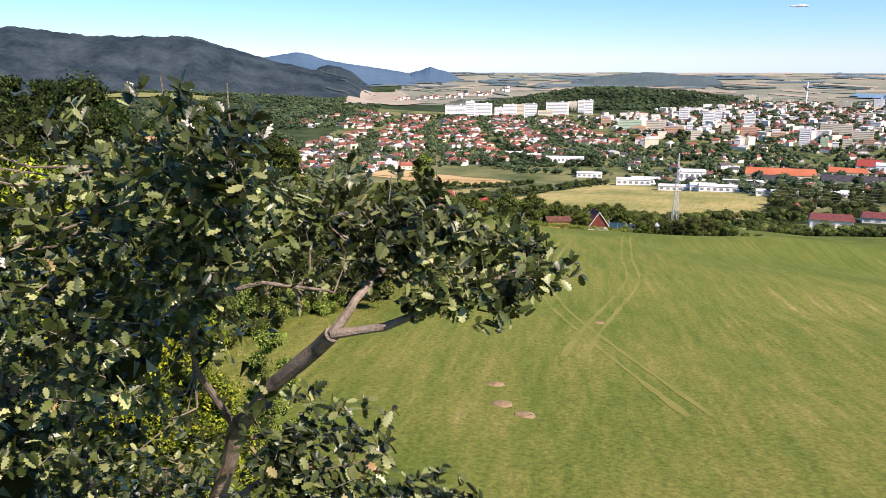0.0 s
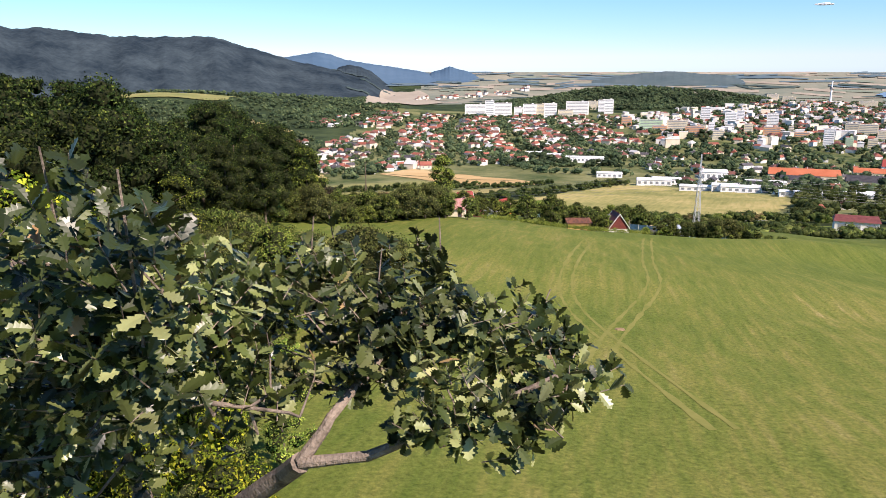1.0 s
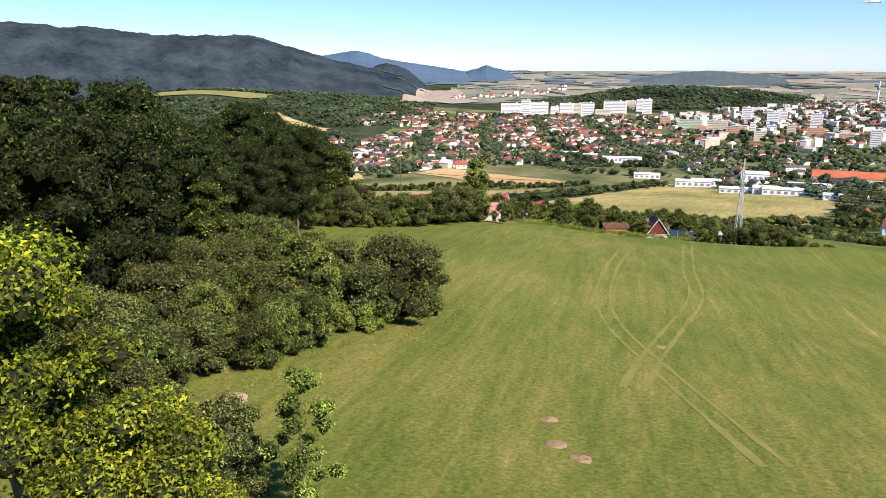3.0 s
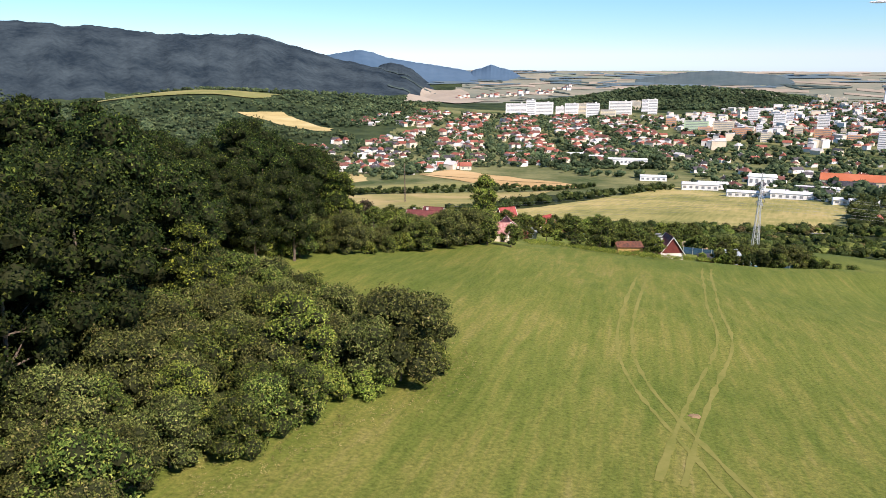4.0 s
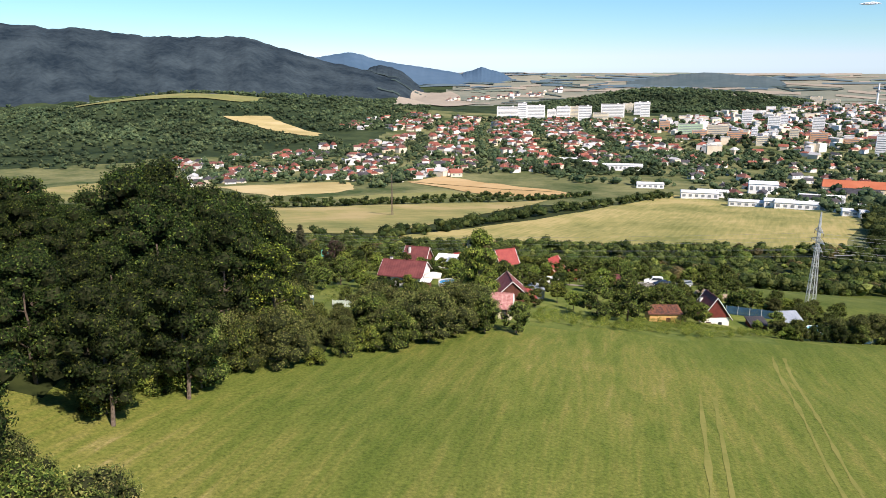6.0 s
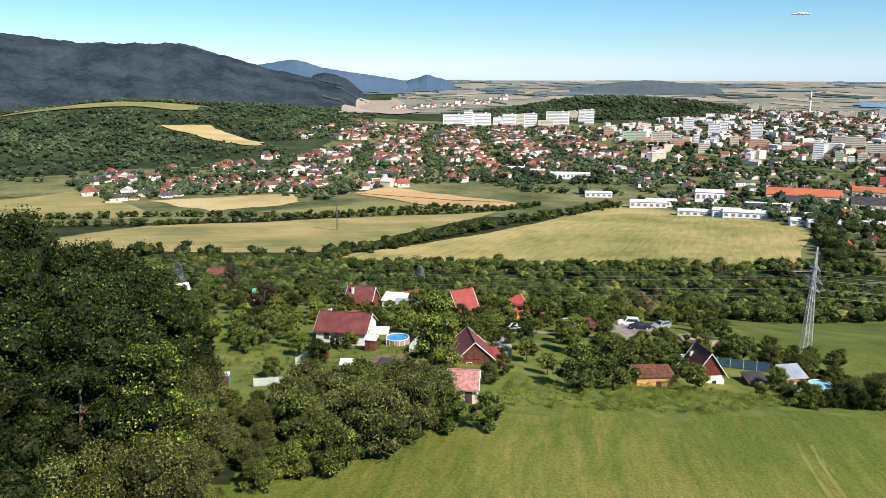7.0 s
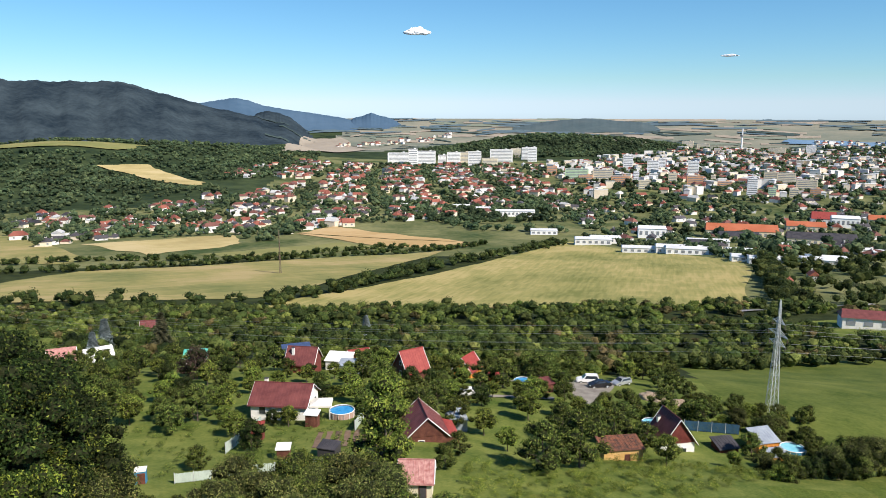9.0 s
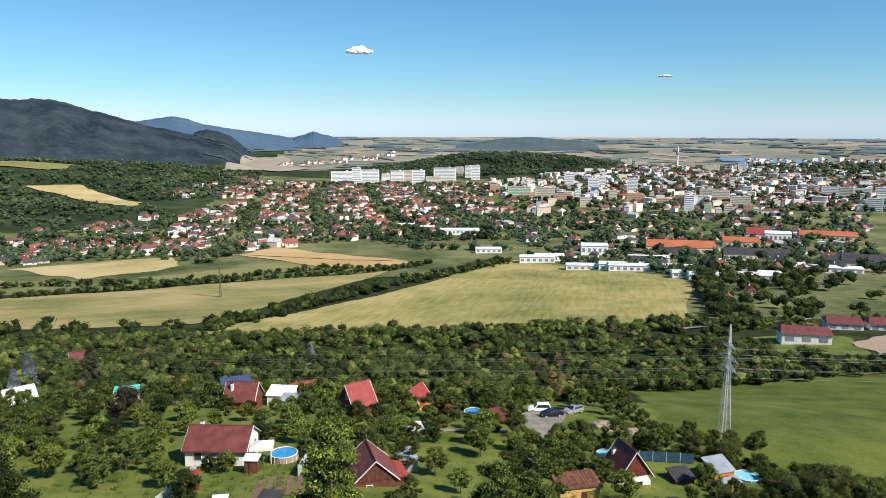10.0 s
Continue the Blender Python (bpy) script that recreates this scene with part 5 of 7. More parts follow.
# vegetable beds and low hedges
for i in range(6):
    bx = -12.2 + i * 1.25
    drape("vegetable_bed", [(bx - 0.4 + i * 0.03, 199.2), (bx + 0.35 + i * 0.03, 199.2), (bx + 0.5, 206.6), (bx - 0.25, 206.6)], 3, 12, 0.08, surface("bed_soil", (0.13, 0.085, 0.055), (0.24, 0.16, 0.11), 1, 8, 0.95, bump=0.03), "narrow dug vegetable bed", "bed", 0.05)


def leafy_hedge(x0, y0, x1, y1, high, deep, mat, label, seed):
    r = np.random.default_rng(seed)
    n = 2600
    u, v, w = r.random(n), r.uniform(-1, 1, n), r.random(n)
    side = r.random(n)
    v = np.where(side < 0.5, np.sign(v) * 1.0, v)
    w = np.where(side >= 0.5, 1.0, w)
    L = math.hypot(x1 - x0, y1 - y0)
    px = x0 + (x1 - x0) * u - (y1 - y0) / L * v * deep / 2 + r.normal(size=n) * 0.06
    py = y0 + (y1 - y0) * u + (x1 - x0) / L * v * deep / 2 + r.normal(size=n) * 0.06
    c = np.stack([px, py, ground_z(px, py) + w * high + r.normal(size=n) * 0.06], -1)
    t, b = r.normal(size=(n, 3)) * 0.13, r.normal(size=(n, 3)) * 0.10
    vs = np.stack([c - t, c + b, c + t, c - b], 1).reshape(-1, 3)
    h = thing("hedge", x0, y0, 0, 0, label, "hedge")
    h.matrix_world = Matrix.Identity(4)
    part("foliage", mesh_of("foliage", vs, np.arange(n * 4).reshape(-1, 4), mat), None, h)
    # One dark solid box fills the hedge behind its leaves.
    part("stems", blocks(((x0 + x1) / 2, (y0 + y1) / 2, min(gz(x0, y0), gz(x1, y1)) - 0.2, L, deep * 0.7, high * 0.8, math.degrees(math.atan2(y1 - y0, x1 - x0)))), surface("hedge_inside", (0.012, 0.02, 0.008), (0.03, 0.045, 0.015), 2, 8, 0.95, bump=0), h)
    return h


leafy_hedge(-14.4, 226.6, -5.2, 228.6, 1.6, 1.1, LEAF_MID, "clipped green hedge behind the white cottage", 81)
leafy_hedge(-23.4, 223.0, -18.5, 222.0, 1.7, 1.0, LEAF_FRESH, "clipped light hedge behind the white cottage", 82)

# ---- power line ----
def lattice_pylon(x, y, turn, high, label, z=None, thick=1.0):
    """A tapered four-legged lattice mast with crossed braces and three cross-arms."""
    p = thing("pylon", x, y, z, turn, label, "pylon", "pylons")

    def half(h):
        return 0.52 * (1 - h / high) ** 0.85 + 0.06 + 0.22 * max(0, 1 - h / (high * 0.75))
    levels = [0]
    while levels[-1] < high - 0.8:
        levels.append(min(high, levels[-1] + max(0.7, half(levels[-1]) * 2.1)))
    for sx, sy in ((-1, -1), (1, -1), (1, 1), (-1, 1)):
        bm = bmesh.new()
        rings = []
        for h in levels:
            r = (0.058 - 0.014 * h / high) * thick
            rings.append([bm.verts.new((sx * half(h) + dx * r, sy * half(h) + dy * r, h if h else -0.5)) for dx, dy in ((-1, -1), (1, -1), (1, 1), (-1, 1))])
        for ra, rb in zip(rings, rings[1:]):
            for j in range(4):
                bm.faces.new((ra[j], ra[(j + 1) % 4], rb[(j + 1) % 4], rb[j]))
        bm.faces.new(rings[-1])
        bm.faces.new(rings[0][::-1])
        part("leg", bm, STEEL, p)
    for k, (c0, c1) in enumerate((((-1, -1), (1, -1)), ((1, -1), (1, 1)), ((1, 1), (-1, 1)), ((-1, 1), (-1, -1)))):
        bm = bmesh.new()
        for i, (a, b) in enumerate(zip(levels, levels[1:])):
            ha, hb = half(a), half(b)
            rod(bm, (c0[0] * ha, c0[1] * ha, a), (c1[0] * hb, c1[1] * hb, b), 0.021 * thick, 0.021 * thick, 4)
            rod(bm, (c1[0] * ha, c1[1] * ha, a), (c0[0] * hb, c0[1] * hb, b), 0.021 * thick, 0.021 * thick, 4)
            if i % 2:
                rod(bm, (c0[0] * ha, c0[1] * ha, a), (c1[0] * ha, c1[1] * ha, a), 0.022 * thick, 0.022 * thick, 4)
        part("bracing", bm, STEEL, p)
    for h, reach in ((0.80, 2.0), (0.70, 3.2), (0.62, 2.6)):
        for s in (-1, 1):
            bm = bmesh.new()
            zz, w = high * h, half(high * h)
            tip = (0, s * reach, zz + 0.1)
            for sx in (-1, 1):
                rod(bm, (sx * w, s * w, zz), tip, 0.07 * thick, 0.05 * thick, 4)
                rod(bm, (sx * w, s * w, zz + 0.8), tip, 0.07 * thick, 0.05 * thick, 4)
            for u in (0.3, 0.6):
                rod(bm, (0, s * (w + (reach - w) * u), zz + 0.05), (0, s * (w + (reach - w) * u), zz + 0.8 * (1 - u)), 0.025, 0.025, 4)
            a = part("cross_arm", bm, STEEL, p)
            bm = bmesh.new()
            for i in range(6):
                rod(bm, (0, s * reach, zz - 0.05 - i * 0.12), (0, s * reach, zz - 0.13 - i * 0.12), 0.09, 0.05, 6)
            part("insulator", bm, surface("porcelain", (0.10, 0.055, 0.035), (0.16, 0.09, 0.06), 3, 10, 0.2, bump=0), a)
    return p


PYLON = (63.35, 226.5)
lattice_pylon(*PYLON, 0, 20.6, "grey steel lattice pylon between the gardens and the lower meadow", z=53.2)
lattice_pylon(-262, 470, -20, 24, "distant grey lattice pylon above the wood")
rust = lattice_pylon(-91.1, 687.5, 10, 36, "tall brownish lattice pylon standing in the pale field", thick=2.6)
RUSTY = surface("rusty_steel", (0.10, 0.075, 0.055), (0.18, 0.14, 0.11), 1, 10, 0.8, bump=0)
for o in rust.children_recursive:
    if o.data.materials[0] == STEEL:
        o.data.materials[0] = RUSTY
WIRE = surface("power_line_wire", (0.22, 0.23, 0.23), (0.32, 0.33, 0.33), 1, 5, 0.5, metal=0.3, bump=0)


def cable(a, b, sag, radius=0.017):
    cu = bpy.data.curves.new("power_cable", "CURVE")
    cu.dimensions, cu.bevel_depth, cu.bevel_resolution = "3D", radius, 1
    sp = cu.splines.new("POLY")
    sp.points.add(40)
    for i in range(41):
        u = i / 40
        sp.points[i].co = (a[0] + (b[0] - a[0]) * u, a[1] + (b[1] - a[1]) * u, a[2] + (b[2] - a[2]) * u - 4 * sag * u * (1 - u), 1)
    cu.materials.append(WIRE)
    return tagged(new("power_cable", cu), "thin grey overhead power cable between pylons", "cable", "power cables")


for h, reach in ((0.80, 2.0), (0.70, 3.2), (0.62, 2.6)):
    for s in (-1, 1):
        top = (PYLON[0], PYLON[1] + s * reach, 53.2 + 20.6 * h - 0.7)
        cable(top, (-262 + s * reach * 0.3, 470 + s * reach, gz(-262, 470) + 24 * h - 0.7), 7)
        cable(top, (330 + s * reach * 0.2, 250 + s * reach, gz(330, 250) + 19 * h), 6)

# ---- trees in the gardens ----
gr = random.Random(17)
FREE = [(-18.4, 216.4, 6.5), (1.9, 203.2, 4.8), (5.1, 203.6, 3.2), (0.3, 180.2, 3.4), (1.6, 176.8, 3.6), (38.6, 209.6, 4.6), (38.8, 203.5, 3.4), (1.5, 197.5, 3.2), (53.3, 206, 2.6), (28, 197, 3.4), (-17.5, 210.5, 3.6), (53, 209, 4.0), (47, 209, 2.8), (28.2, 200.6, 3.8), (1.3, 243.4, 4.2), (12.6, 248.5, 4.0), (-20, 252.5, 4.6), (-12.7, 213.9, 2.8), (-9.7, 213.6, 3.2), (58, 210, 3.6), (10.5, 229, 3.6), (36, 242, 7.5), (33, 231, 4.0), (-9.8, 203, 5.4), (22.6, 242.6, 2.6), (46, 227, 4.4), (63.3, 226.5, 3.0), (-65.5, 266.5, 4.4), (-45.5, 268.5, 3.6), (-13.2, 257.5, 3.6), (12, 216, 5.0), (12, 192, 5.0), (-30, 200, 4.5), (-29.6, 186.6, 2.4), (20, 186, 4)]
spots = []


def may_stand(x, y, gap):
    return all((x - a) ** 2 + ((y - b) * (0.55 if y < b else 1)) ** 2 > r * r for a, b, r in FREE) and all((x - a) ** 2 + (y - b) ** 2 > gap * gap for a, b in spots)


# chosen ones: kind, x, y, size
for kind, x, y, s in ((POPLAR, -3.0, 182.6, 1.36), (SPRUCE, -62.5, 300, 1.0), (SILVER, -74, 285, 0.8), (SILVER, -84, 318, 1.15), (SILVER, -11, 346, 1.0), (PLUM, -38.5, 243, 1.1), (FRUIT[1], 15.6, 190.4, 1.15), (FRUIT[1], 21.2, 194.5, 1.35),
                      (FRUIT[0], 33.6, 197.6, 0.95), (FRUIT[0], 43.6, 199.4, 0.55), (FRUIT[1], 49.3, 205.6, 0.75), (FRUIT[0], -17.0, 210.0, 0.7), (FRUIT[2], -20.0, 198.5, 1.1), (LIME, 8.8, 216.5, 0.42), (FRUIT[2], 12.2, 222.2, 0.95), (POPLAR, -1.2, 186.6, 0.5), (FRUIT[2], -19.6, 211.6, 0.6), (FRUIT[2], -17.6, 211.8, 0.55)):
    put(kind, x, y, s, rng=gr)
    spots.append((x, y))
for _ in range(2600):
    x, y = gr.uniform(-62, 56), gr.uniform(183, 262)
    open_lawn = (-44 < x < -22 and 186 < y < 205) or (6 < x < 30 and 178 < y < 193) or (-22 < x < -4 and 189 < y < 210)
    if y < 186 + 0.28 * max(0, x) or x > 44 + (y - 200) * 0.25 and y > 207 or not may_stand(x, y, 5.4 if open_lawn else 3.9) or open_lawn and gr.random() > 0.06 or len(spots) > 190:
        continue
    spots.append((x, y))
    put(gr.choice((FRUIT[0], FRUIT[1], FRUIT[1], FRUIT[2], FRUIT[0], THORN[2])), x, y, gr.uniform(0.62, 1.05) * (0.8 if y < 205 else 1.0), rng=gr)
# hedge of bushes along the meadow's foot and round the lower gardens
for (ax, ay), (bx, by), n in (((-13, 176), (4, 177.5), 9), ((46, 193), (66, 197), 10), ((66, 197), (57, 214), 7), ((57, 214), (47, 222), 6), ((50, 224), (68, 222), 8), ((28, 222), (46, 221), 8), ((66, 198), (84, 208), 6), ((62, 222), (57, 214), 6), ((58, 214), (70, 206), 9)):
    for i in range(n):
        x, y = ax + (bx - ax) * i / (n - 1) + gr.uniform(-0.8, 0.8), ay + (by - ay) * i / (n - 1) + gr.uniform(-0.8, 0.8)
        if all((x - a) ** 2 + (y - b) ** 2 > (r * 0.75) ** 2 for a, b, r in FREE):
            put(gr.choice((THORN[2], THORN[3], FRUIT[2], THORN[0])), x, y, gr.uniform(0.55, 0.85), sink=0.15, rng=gr)
for x, y, s in ((56.5, 198.0, 0.9), (59.5, 199.5, 1.0), (62.5, 201.0, 1.05), (58.2, 195.2, 0.95), (61.5, 196.6, 1.0), (65.0, 199.2, 1.0), (55.0, 194.0, 0.8), (64.5, 203.5, 0.9), (46.0, 195.5, 0.6)):
    put(gr.choice((THORN[2], THORN[0], FRUIT[2])), x, y, s, sink=0.15, rng=gr)
for _ in range(46):
    x, y = gr.uniform(-14, 3), gr.uniform(166, 181)
    if x > -13 + (y - 176) * -0.5 and may_stand(x, y, 2.6) and y > 168 + 0.2 * x:
        spots.append((x, y))
        put(gr.choice((THORN[2], FRUIT[1], FRUIT[1])), x, y, gr.uniform(0.75, 1.0), rng=gr)
HUTS = [(-45.5, 268.5, 4), (-65.5, 266.5, 4.5), (-73.5, 267.5, 4.5), (-24.5, 276.5, 5), (-62.5, 300, 4), (-74, 285, 3), (-84, 318, 4), (-13.2, 257.5, 4), (1.3, 243.4, 5), (12.6, 248.5, 5), (36, 243, 8)]
scrub_stuff("scrub", clear_of(scatter(170, [(-150, 205), (-62, 195), (-50, 235), (-60, 262), (-30, 268), (-28, 285), (-190, 290)], 3.0, 5.5, 85), HUTS), SCRUB_GREEN, 420, 0.045, "overgrown trees beside the gardens", 86)
scrub_stuff("weeds", scatter(330, [(4, 178), (30, 184), (46, 193), (44, 199), (20, 199), (6, 190)], 0.5, 1.5, 93), LEAF_FRESH, 220, 0.05, "tall weeds and perennials in the lower gardens", 94, category="weeds", solid=False)
scrub_stuff("weeds", scatter(260, [(-48, 186), (-8, 190), (-4, 210), (-20, 214), (-50, 205)], 0.4, 1.2, 95), LEAF_MID, 220, 0.05, "low plants and weeds in the gardens", 96, category="weeds", solid=False)
scrub_stuff("scrub", clear_of(scatter(70, [(-30, 262), (30, 252), (60, 262), (70, 285), (20, 268), (-30, 288)], 3, 5.0, 87), HUTS), SCRUB_LIGHT, 420, 0.045, "young scrub behind the gardens", 88)
scrub_stuff("scrub", belt([(70, 284), (112, 306), (240, 330)], 3.2, 2.0, 3.5, 6.5, 89), SCRUB_DARK, 420, 0.045, "dark scrub along the lower meadow", 90)

# the tree with yellowing leaves that rises beside the start, and a young birch-like tree before the wood
YELLOW = tree_kind("tree", 91, 7.4, 6.5, 16.0, 60, 0.75, 34000, 0.062, LEAF_YELLOW, 0.24, label="oak with bright yellow-green leaves in sun")
YOUNG = tree_kind("tree", 92, 3.4, 0.6, 7.0, 24, 0.55, 7500, 0.065, LEAF_FRESH, 0.08, label="young slender tree with small leaves at the meadow's edge")
KINDS += [YELLOW, YOUNG]
put(YELLOW, -5.6, 44.8, 0.90, 40, rng=gr)
put(YELLOW, -3.0, 43.6, 0.74, 160, rng=gr)
put(YOUNG, -5.4, 61.0, 0.95, 10, rng=gr)
for x, y, s in ((-8.6, 62.5, 0.62), (-10.6, 66.0, 0.72), (-13.5, 64.5, 0.85), (-16.0, 68.0, 0.9), (-7.6, 58.0, 0.55)):
    put(THORN[1], x, y, s, rng=gr)

# dry tall grass that was left standing along the bushes
DRY = foliage("dry_grass", ((0.0, (0.10, 0.105, 0.03)), (0.5, (0.19, 0.17, 0.06)), (1.0, (0.34, 0.27, 0.13))), vary=0.05)
scrub_stuff("tall_grass", belt([(-20.3, 58), (-18.8, 66), (-12.9, 78), (-7.9, 88), (-2.7, 96.5), (-2.2, 102), (-7, 108)], 0.05, 1.3, 0.14, 0.36, 97), DRY, 22, 0.10, "dry tall grass left along the bushes", 98, 1.3, "grass", False)


def wheel_track(points, label="worn wheel track in the meadow grass"):
    """Two narrow worn ribbons, a wheel's gauge apart, through the points."""
    t = np.linspace(0, len(points) - 1, 60)
    cx, cy = (np.interp(t, range(len(points)), [p[i] for p in points]) for i in (0, 1))
    for _ in range(30):
        cx[1:-1], cy[1:-1] = (cx[:-2] + 2 * cx[1:-1] + cx[2:]) / 4, (cy[:-2] + 2 * cy[1:-1] + cy[2:]) / 4
    dx, dy = np.gradient(cx), np.gradient(cy)
    k = np.hypot(dx, dy)
    nx, ny = -dy / k, dx / k
    r = np.random.default_rng(5)
    for off in (-0.75, 0.75):
        half = np.clip(0.20 + 0.08 * r.normal(size=60), 0.06, 0.36)
        rows = [np.stack([cx + nx * (off + e * half), cy + ny * (off + e * half), ground_z(cx + nx * (off + e * half), cy + ny * (off + e * half)) + 0.02], -1) for e in (-1, 1)]
        v = np.concatenate(rows)
        f = [[i, i + 1, 61 + i, 60 + i] for i in range(59)]
        tagged(new("wheel_track", mesh_of("wheel_track", v, f, TRACK)), label, "track", kind="structure")


TRACK = surface("worn_grass", (0.150, 0.162, 0.038), (0.215, 0.204, 0.060), 0.25, 2, 0.95, bump=0.03, spec=0.1)
wheel_track([(38.5, 176), (36.2, 168.0), (31.5, 147.0), (28.0, 133.4), (26.8, 123.3), (24.5, 114.5), (22.2, 109.7), (17.0, 97), (12, 82)])
wheel_track([(22.5, 152.8), (18.5, 135.5), (15.3, 121.6), (13.8, 113.7), (13.4, 106.2), (13.5, 99.8), (14.1, 94.7), (15.5, 84), (17.5, 70)])

# ---- the town in the valley ----
PANEL_WHITE = surface("panel_white", (0.78, 0.78, 0.77), (0.88, 0.88, 0.87), 0.05, 0.5, 0.85, bump=0, vary=0.08)
PANEL_CREAM = surface("panel_cream", (0.62, 0.54, 0.38), (0.74, 0.66, 0.50), 0.05, 0.5, 0.85, bump=0, vary=0.08)
PANEL_GREEN = surface("panel_green", (0.42, 0.58, 0.36), (0.52, 0.68, 0.46), 0.05, 0.5, 0.85, bump=0, vary=0.05)
PANEL_ORANGE = surface("panel_orange", (0.58, 0.28, 0.14), (0.68, 0.40, 0.24), 0.05, 0.5, 0.85, bump=0, vary=0.1)
BAND_GLASS = surface("window_band", (0.16, 0.18, 0.20), (0.30, 0.32, 0.34), 0.3, 1.5, 0.3, bump=0)
FLAT_ROOF = surface("flat_roof", (0.20, 0.20, 0.20), (0.34, 0.33, 0.32), 0.05, 0.4, 0.9, bump=0)


def apartment_block(x, y, wide, high, mat, label, deep=13):
    """A slab of flats: walls, a flat roof with a parapet and lift house, and a recessed band of windows on each storey."""
    b = thing("apartment_block", x, y + deep / 2, None, math.degrees(math.atan2(-x, y)) * 0.9, label, "apartment block", "apartment blocks of the town")
    part("wall", blocks((0, 0, -6, wide, deep, high + 6), bevel=0.15), mat, b)
    part("roof", blocks((0, 0, high, wide - 0.8, deep - 0.8, 0.25)), FLAT_ROOF, b)
    part("lift_house", blocks((wide * 0.22, 1, high + 0.2, min(6, wide * 0.3), 5, 2.6)), mat, b)
    n = max(2, min(9, round(high / 4)))
    for i in range(n):
        z = high * (i + 0.35) / n
        part("window_band", blocks((0, -deep / 2 - 0.02, z, wide * 0.9, 0.2, high / n * 0.36)), BAND_GLASS, b)
    return b


WHITE_SLABS = ((20, 2520, 72, 37), (65, 2475, 29, 52), (111, 2540, 59, 42), (164, 2563, 28, 28), (199, 2522, 44, 40), (260, 2446, 41, 46), (370, 2617, 77, 44), (478, 2760, 26, 43), (483, 2649, 31, 49), (681, 2211, 27, 45), (579, 1830, 13, 30), (714, 2096, 30, 38), (775, 2193, 20, 37), (637, 1874, 21, 21), (825, 2089, 29, 37), (717, 1532, 19, 39), (1693, 3007, 36, 36), (1286, 1871, 53, 26), (1364, 1860, 42, 22), (1125, 1514, 31, 29), (1369, 1800, 26, 28))
CREAM_SLABS = ((235, 2528, 33, 39), (307, 2434, 48, 25), (460, 2855, 36, 32), (502, 1847, 47, 33), (555, 1701, 25, 20), (644, 1768, 19, 30), (748, 1784, 11, 23), (894, 1796, 32, 29), (903, 1745, 40, 31), (895, 1644, 42, 24), (799, 1522, 17, 18), (1539, 2984, 65, 27), (1250, 1771, 31, 31), (1339, 2055, 39, 18), (1279, 3252, 46, 26), (1308, 3158, 50, 25))
ORANGE_SLABS = ((460, 1844, 33, 20), (698, 1769, 36, 24), (731, 1686, 30, 18), (820, 1483, 19, 23), (522, 1769, 42, 24), (426, 2066, 27, 26))
for row in WHITE_SLABS:
    apartment_block(*row, PANEL_WHITE, "white concrete apartment block with rows of windows")
for row in CREAM_SLABS:
    apartment_block(*row, PANEL_CREAM, "cream apartment block with rows of windows")
for row in ORANGE_SLABS:
    apartment_block(*row, PANEL_ORANGE, "orange-painted apartment block with rows of windows")
for row in ((454, 1908, 57, 31), (744, 1504, 14, 23)):
    apartment_block(*row, PANEL_GREEN, "pale green apartment block with rows of windows")


def hall(x, y, wide, high, wall_mat, roof_mat, label, deep=22, roof=0.45):
    h = thing("industrial_hall", x, y + deep / 2, None, math.degrees(math.atan2(-x, y)) * 0.8, label, "hall", "halls at the edge of the town")
    eave = high * (1 - roof)
    part("wall", blocks((0, 0, -5, wide, deep, eave + 5), bevel=0.1), wall_mat, h)
    bm = bmesh.new()
    hl, hw = wide / 2 + 0.6, deep / 2 + 0.6
    vs = [bm.verts.new(p) for p in ((-hl, -hw, eave), (hl, -hw, eave), (hl, hw, eave), (-hl, hw, eave), (-hl + 1, 0, high), (hl - 1, 0, high))]
    for f in ((0, 1, 5, 4), (2, 3, 4, 5), (1, 2, 5), (3, 0, 4), (3, 2, 1, 0)):
        bm.faces.new([vs[i] for i in f])
    part("roof", bm, roof_mat, h)
    n = max(3, int(wide / 6))
    for i in range(n):
        part("window", blocks((-wide / 2 + (i + 0.5) * wide / n, -deep / 2 - 0.03, eave * 0.35, wide / n * 0.5, 0.2, eave * 0.4)), BAND_GLASS, h)
    return h


for row in ((430, 977, 84, 17), (567, 1070, 50, 13), (759, 1149, 83, 14)):
    hall(*row, PANEL_CREAM, ORANGE_ROOF, "long brick hall with an orange tiled roof")
for row in ((414, 950, 46, 10), (473, 877, 71, 14), (500, 726, 54, 15), (498, 773, 28, 12), (334, 865, 35, 8)):
    hall(*row, PANEL_CREAM, DARK_ROOF, "long hall with a dark roof")
for row in ((316, 979, 33, 15), (240, 918, 34, 9), (278, 795, 45, 9), (304, 664, 39, 5), (335, 652, 28, 5), (197, 1284, 64, 11), (150, 1343, 30, 10), (118, 1396, 34, 9), (193, 1034, 34, 8), (651, 1116, 37, 18), (-114, 1182, 25, 10), (222, 905, 40, 9), (250, 812, 46, 7), (285, 780, 50, 8), (340, 872, 44, 9), (300, 690, 36, 5), (350, 668, 30, 5), (434, 694, 46, 7), (390, 800, 40, 9), (330, 760, 38, 7)):
    hall(*row, PANEL_WHITE, surface("pale_sheet_roof", (0.52, 0.54, 0.56), (0.70, 0.71, 0.72), 0.05, 0.4, 0.6, bump=0), "low white commercial building with a pale roof", 16, 0.2)
hall(640, 1150, 34, 20, PANEL_WHITE, RED_ROOF, "white building with a steep bright red roof", 20, 0.5)
hall(188, 380, 19, 7.2, WHITE_PLASTER, MAROON_ROOF, "long white building with a maroon roof beside the copse", 9, 0.36)
hall(228, 409, 15, 5.6, WHITE_PLASTER, MAROON_ROOF, "white building with a dull red roof", 11, 0.42)
